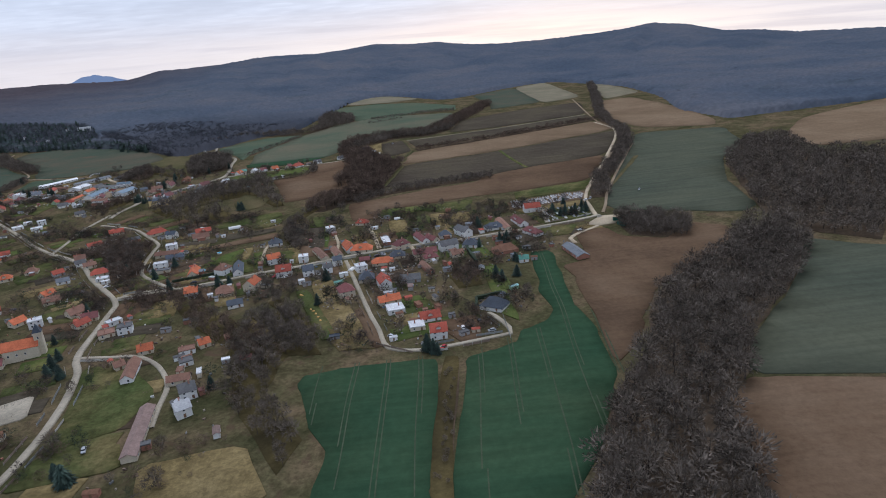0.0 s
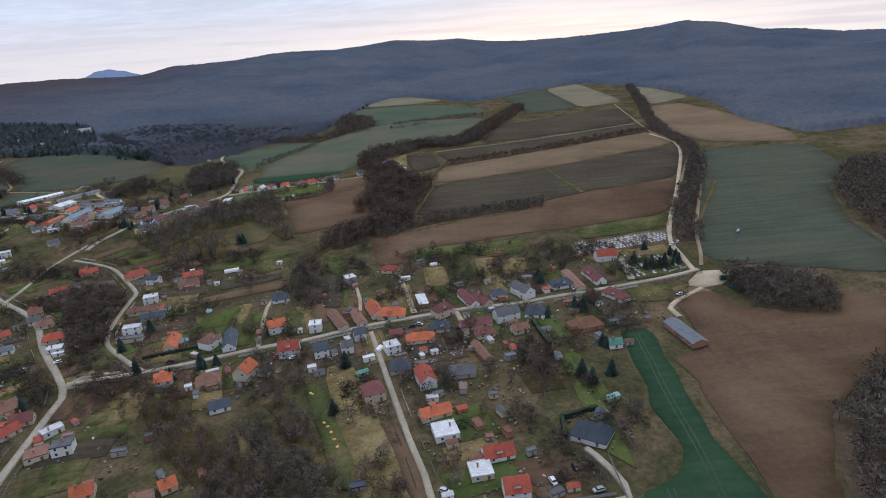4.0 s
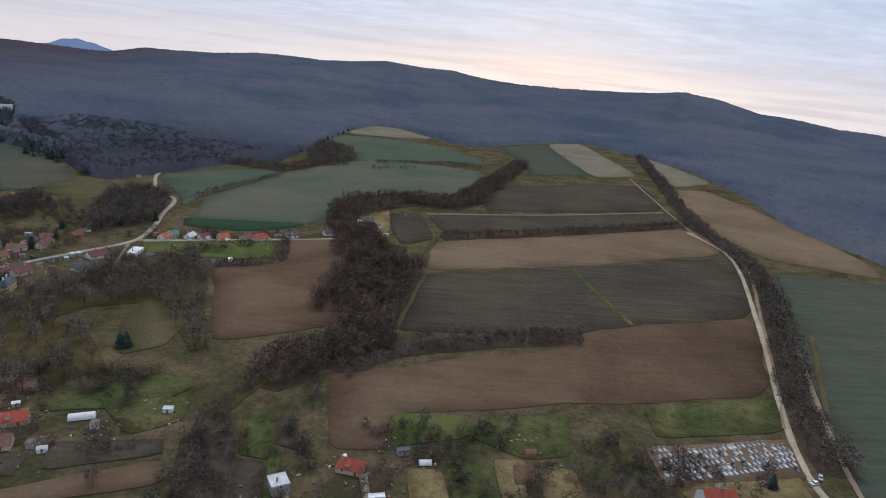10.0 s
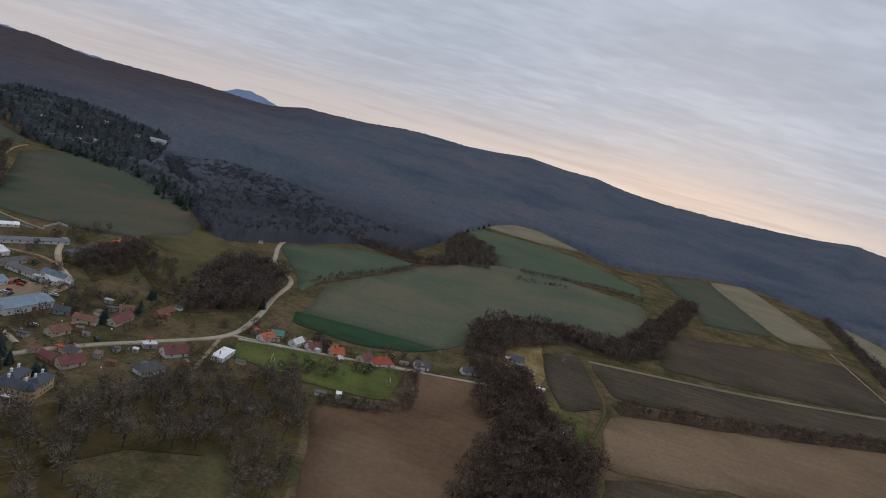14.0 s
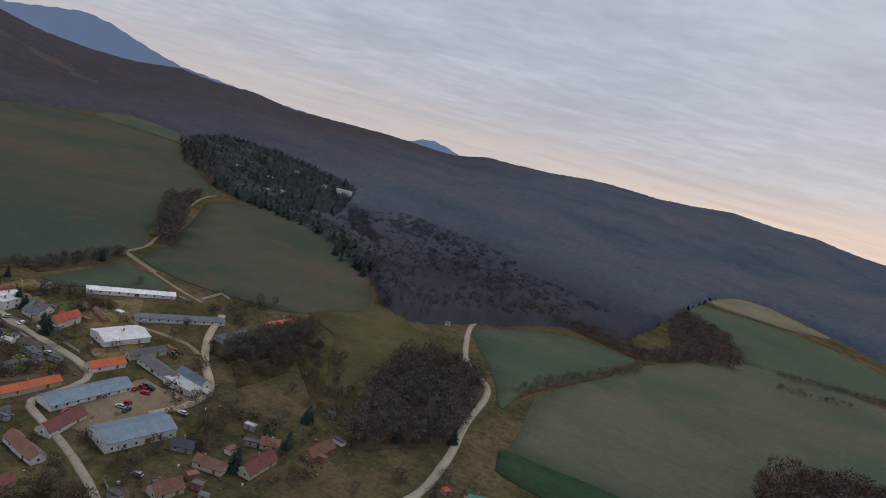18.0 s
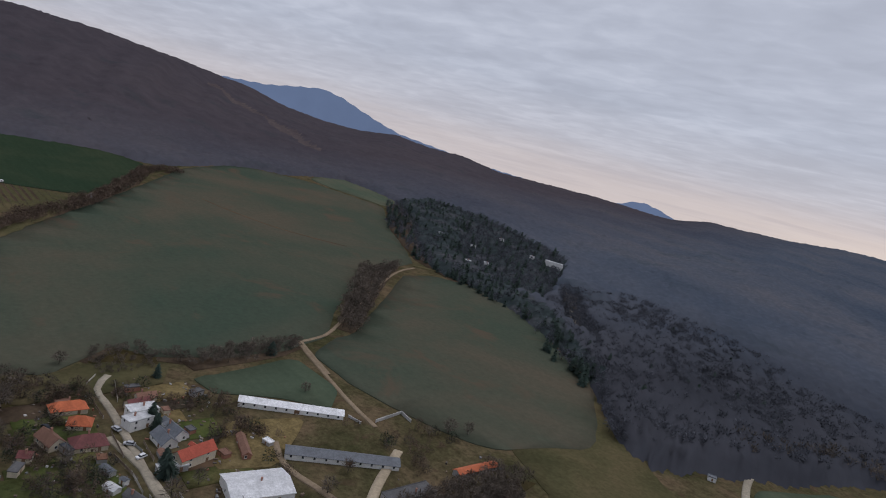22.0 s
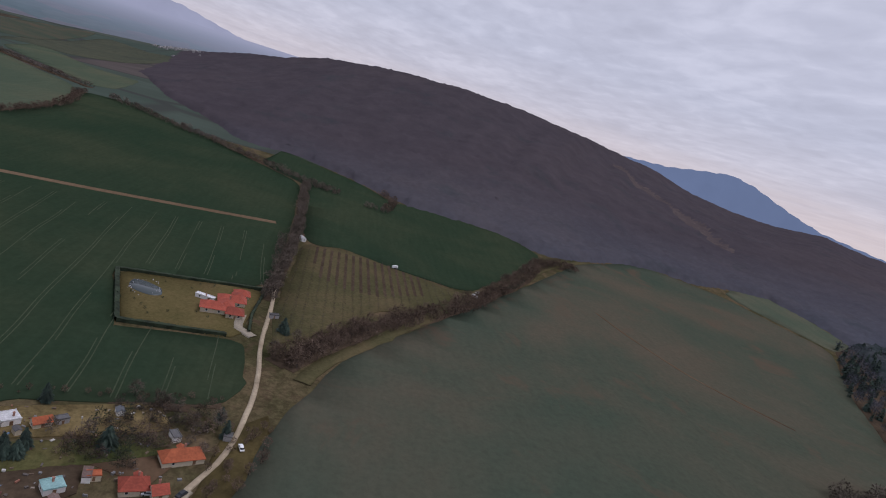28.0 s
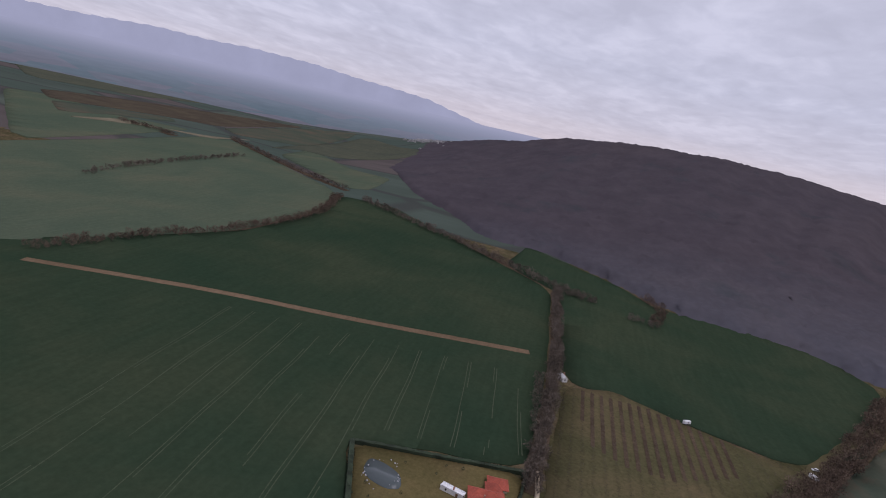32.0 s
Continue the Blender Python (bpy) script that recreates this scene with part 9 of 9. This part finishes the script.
plant(CONIFERS, -658, 685)
plant(CONIFERS, -655, 751)
plant(CONIFERS, -759, 763)
plant(CONIFERS, -626, 686)
plant(CONIFERS, -624, 691)
plant(CONIFERS, -629, 691)
plant(CONIFERS, -762, 761)
plant(CONIFERS, -495, 817)
plant(CONIFERS, -489, 817)
plant(CONIFERS, -462, 810)
plant(CONIFERS, -534, 833)
plant(CONIFERS, -457, 809)
plant(CONIFERS, 27, 419)
plant(CONIFERS, 30, 413)
plant(CONIFERS, 40, 419)
plant(CONIFERS, -17, 335)
plant(CONIFERS, -14, 332)
plant(CONIFERS, -12, 330)
plant(CONIFERS, -81, 407)
plant(CONIFERS, -547, 900)
plant(BARE_TREES, -232, 501)
plant(BARE_TREES, -119, 490)
plant(BARE_TREES, -107, 544)
plant(BARE_TREES, -62, 481)
plant(BARE_TREES, -19, 472)
plant(BARE_TREES, -4, 461)
plant(BARE_TREES, 4, 444)
plant(BARE_TREES, 20, 455)
plant(BARE_TREES, 49, 496)
plant(BARE_TREES, 72, 477)
plant(BARE_TREES, -84, 444)
plant(BARE_TREES, -101, 436)
plant(BARE_TREES, -120, 442)
plant(BARE_TREES, -151, 499)
plant(BARE_TREES, -77, 551)
plant(BARE_TREES, -59, 540)
plant(BARE_TREES, -91, 449)
plant(BARE_TREES, -34, 421)
plant(BARE_TREES, -13, 427)
plant(BARE_TREES, 10, 428)
plant(BARE_TREES, -176, 502)
plant(BARE_TREES, -157, 553)
plant(BARE_TREES, -75, 466)
plant(BARE_TREES, -38, 459)
plant(BARE_TREES, -114, 515)
plant(BARE_TREES, -16, 558)
plant(BARE_TREES, 23, 571)
plant(BARE_TREES, 31, 561)
plant(BARE_TREES, -72, 399)
plant(BARE_TREES, -71, 359)
plant(BARE_TREES, -63, 365)
plant(BARE_TREES, -57, 402)
plant(BARE_TREES, -4, 419)
plant(BARE_TREES, 8, 407)
plant(BARE_TREES, -33, 424)
plant(BARE_TREES, 0, 389)
plant(BARE_TREES, 31, 374)
plant(BARE_TREES, 41, 386)
plant(BARE_TREES, -96, 393)
plant(BARE_TREES, -98, 368)
plant(BARE_TREES, -57, 373)
plant(BARE_TREES, -52, 427)
plant(BARE_TREES, -30, 358)
plant(BARE_TREES, -18, 397)
plant(BARE_TREES, -195, 478)
plant(BARE_TREES, -200, 439)
plant(BARE_TREES, -175, 416)
plant(BARE_TREES, -147, 388)
plant(BARE_TREES, -117, 363)
plant(BARE_TREES, -432, 613)
plant(BARE_TREES, -407, 624)
plant(BARE_TREES, -353, 587)
plant(BARE_TREES, -319, 546)
plant(BARE_TREES, -354, 470)
plant(BARE_TREES, -262, 459)
plant(BARE_TREES, -303, 421)
plant(BARE_TREES, -256, 391)
plant(BARE_TREES, -240, 308)
plant(BARE_TREES, -124, 278)
plant(BARE_TREES, -136, 260)
plant(BARE_TREES, -111, 316)
plant(BARE_TREES, -107, 337)
plant(BARE_TREES, -140, 402)
plant(BARE_TREES, -240, 343)
plant(BARE_TREES, -172, 286)
plant(BARE_TREES, -187, 331)
plant(BARE_TREES, -117, 256)
plant(BARE_TREES, -130, 584)
plant(BARE_TREES, -95, 601)
plant(BARE_TREES, -89, 612)
plant(BARE_TREES, -87, 580)
plant(BARE_TREES, -48, 600)
plant(BARE_TREES, -38, 603)
plant(BARE_TREES, -13, 599)
plant(BARE_TREES, 1, 603)
plant(BARE_TREES, 17, 602)
plant(BARE_TREES, 32, 574)
plant(BARE_TREES, 38, 563)
plant(BARE_TREES, 97, 568)
plant(BARE_TREES, 105, 577)
plant(BARE_TREES, 49, 562)
plant(BARE_TREES, -235, 592)
plant(BARE_TREES, -202, 573)
plant(BARE_TREES, -95, 631)
plant(BARE_TREES, -89, 621)
plant(BARE_TREES, -341, 811)
plant(BARE_TREES, -349, 808)
plant(BARE_TREES, -348, 863)
plant(BARE_TREES, -331, 837)
plant(BARE_TREES, -373, 753)
plant(BARE_TREES, -379, 737)
plant(BARE_TREES, -348, 744)
plant(BARE_TREES, -345, 716)
plant(BARE_TREES, -337, 764)
plant(BARE_TREES, -301, 791)
plant(BARE_TREES, -279, 819)
plant(BARE_TREES, -256, 854)
plant(BARE_TREES, -210, 854)
plant(BARE_TREES, -164, 881)
plant(BARE_TREES, -324, 804)
plant(BARE_TREES, -392, 860)
plant(BARE_TREES, -340, 888)
plant(BARE_TREES, -345, 782)
plant(BARE_TREES, -356, 715)
plant(BARE_TREES, -374, 721)
plant(BARE_TREES, -448, 817)
plant(BARE_TREES, -442, 805)
plant(BARE_TREES, -476, 781)
plant(BARE_TREES, -499, 765)
plant(BARE_TREES, -503, 779)
plant(BARE_TREES, -425, 857)
plant(BARE_TREES, -434, 873)
plant(BARE_TREES, -445, 929)
plant(BARE_TREES, -442, 940)
plant(BARE_TREES, -438, 950)
plant(BARE_TREES, -501, 894)
plant(BARE_TREES, -533, 777)
plant(BARE_TREES, -523, 766)
plant(BARE_TREES, -424, 781)
plant(BARE_TREES, -441, 778)
plant(BARE_TREES, -621, 672)
plant(BARE_TREES, -632, 676)
plant(BARE_TREES, -641, 706)
plant(BARE_TREES, -672, 712)
plant(BARE_TREES, -639, 695)
plant(BARE_TREES, -668, 723)
plant(BARE_TREES, -642, 745)
plant(BARE_TREES, -582, 681)
plant(BARE_TREES, -591, 688)
plant(BARE_TREES, -660, 747)
plant(BARE_TREES, -732, 759)
plant(BARE_TREES, -752, 769)
plant(BARE_TREES, -570, 735)
plant(BARE_TREES, -600, 746)
plant(BARE_TREES, -536, 731)
plant(BARE_TREES, -532, 740)
plant(BARE_TREES, -566, 753)
plant(BARE_TREES, -528, 772)
plant(BARE_TREES, -523, 782)
plant(BARE_TREES, -557, 798)

for spot in ((-325, 847), (-316, 823), (-318, 796), (-320, 798), (-314, 724), (-296, 727), (-326, 732), (-308, 906), (-297, 887), (-288, 867)):
    plant(CONIFERS, *spot)
for spot in ((-635, 677), (-627, 685), (-624, 690), (-623, 688), (-637, 714), (-666, 747)):
    plant(CONIFERS, *spot)
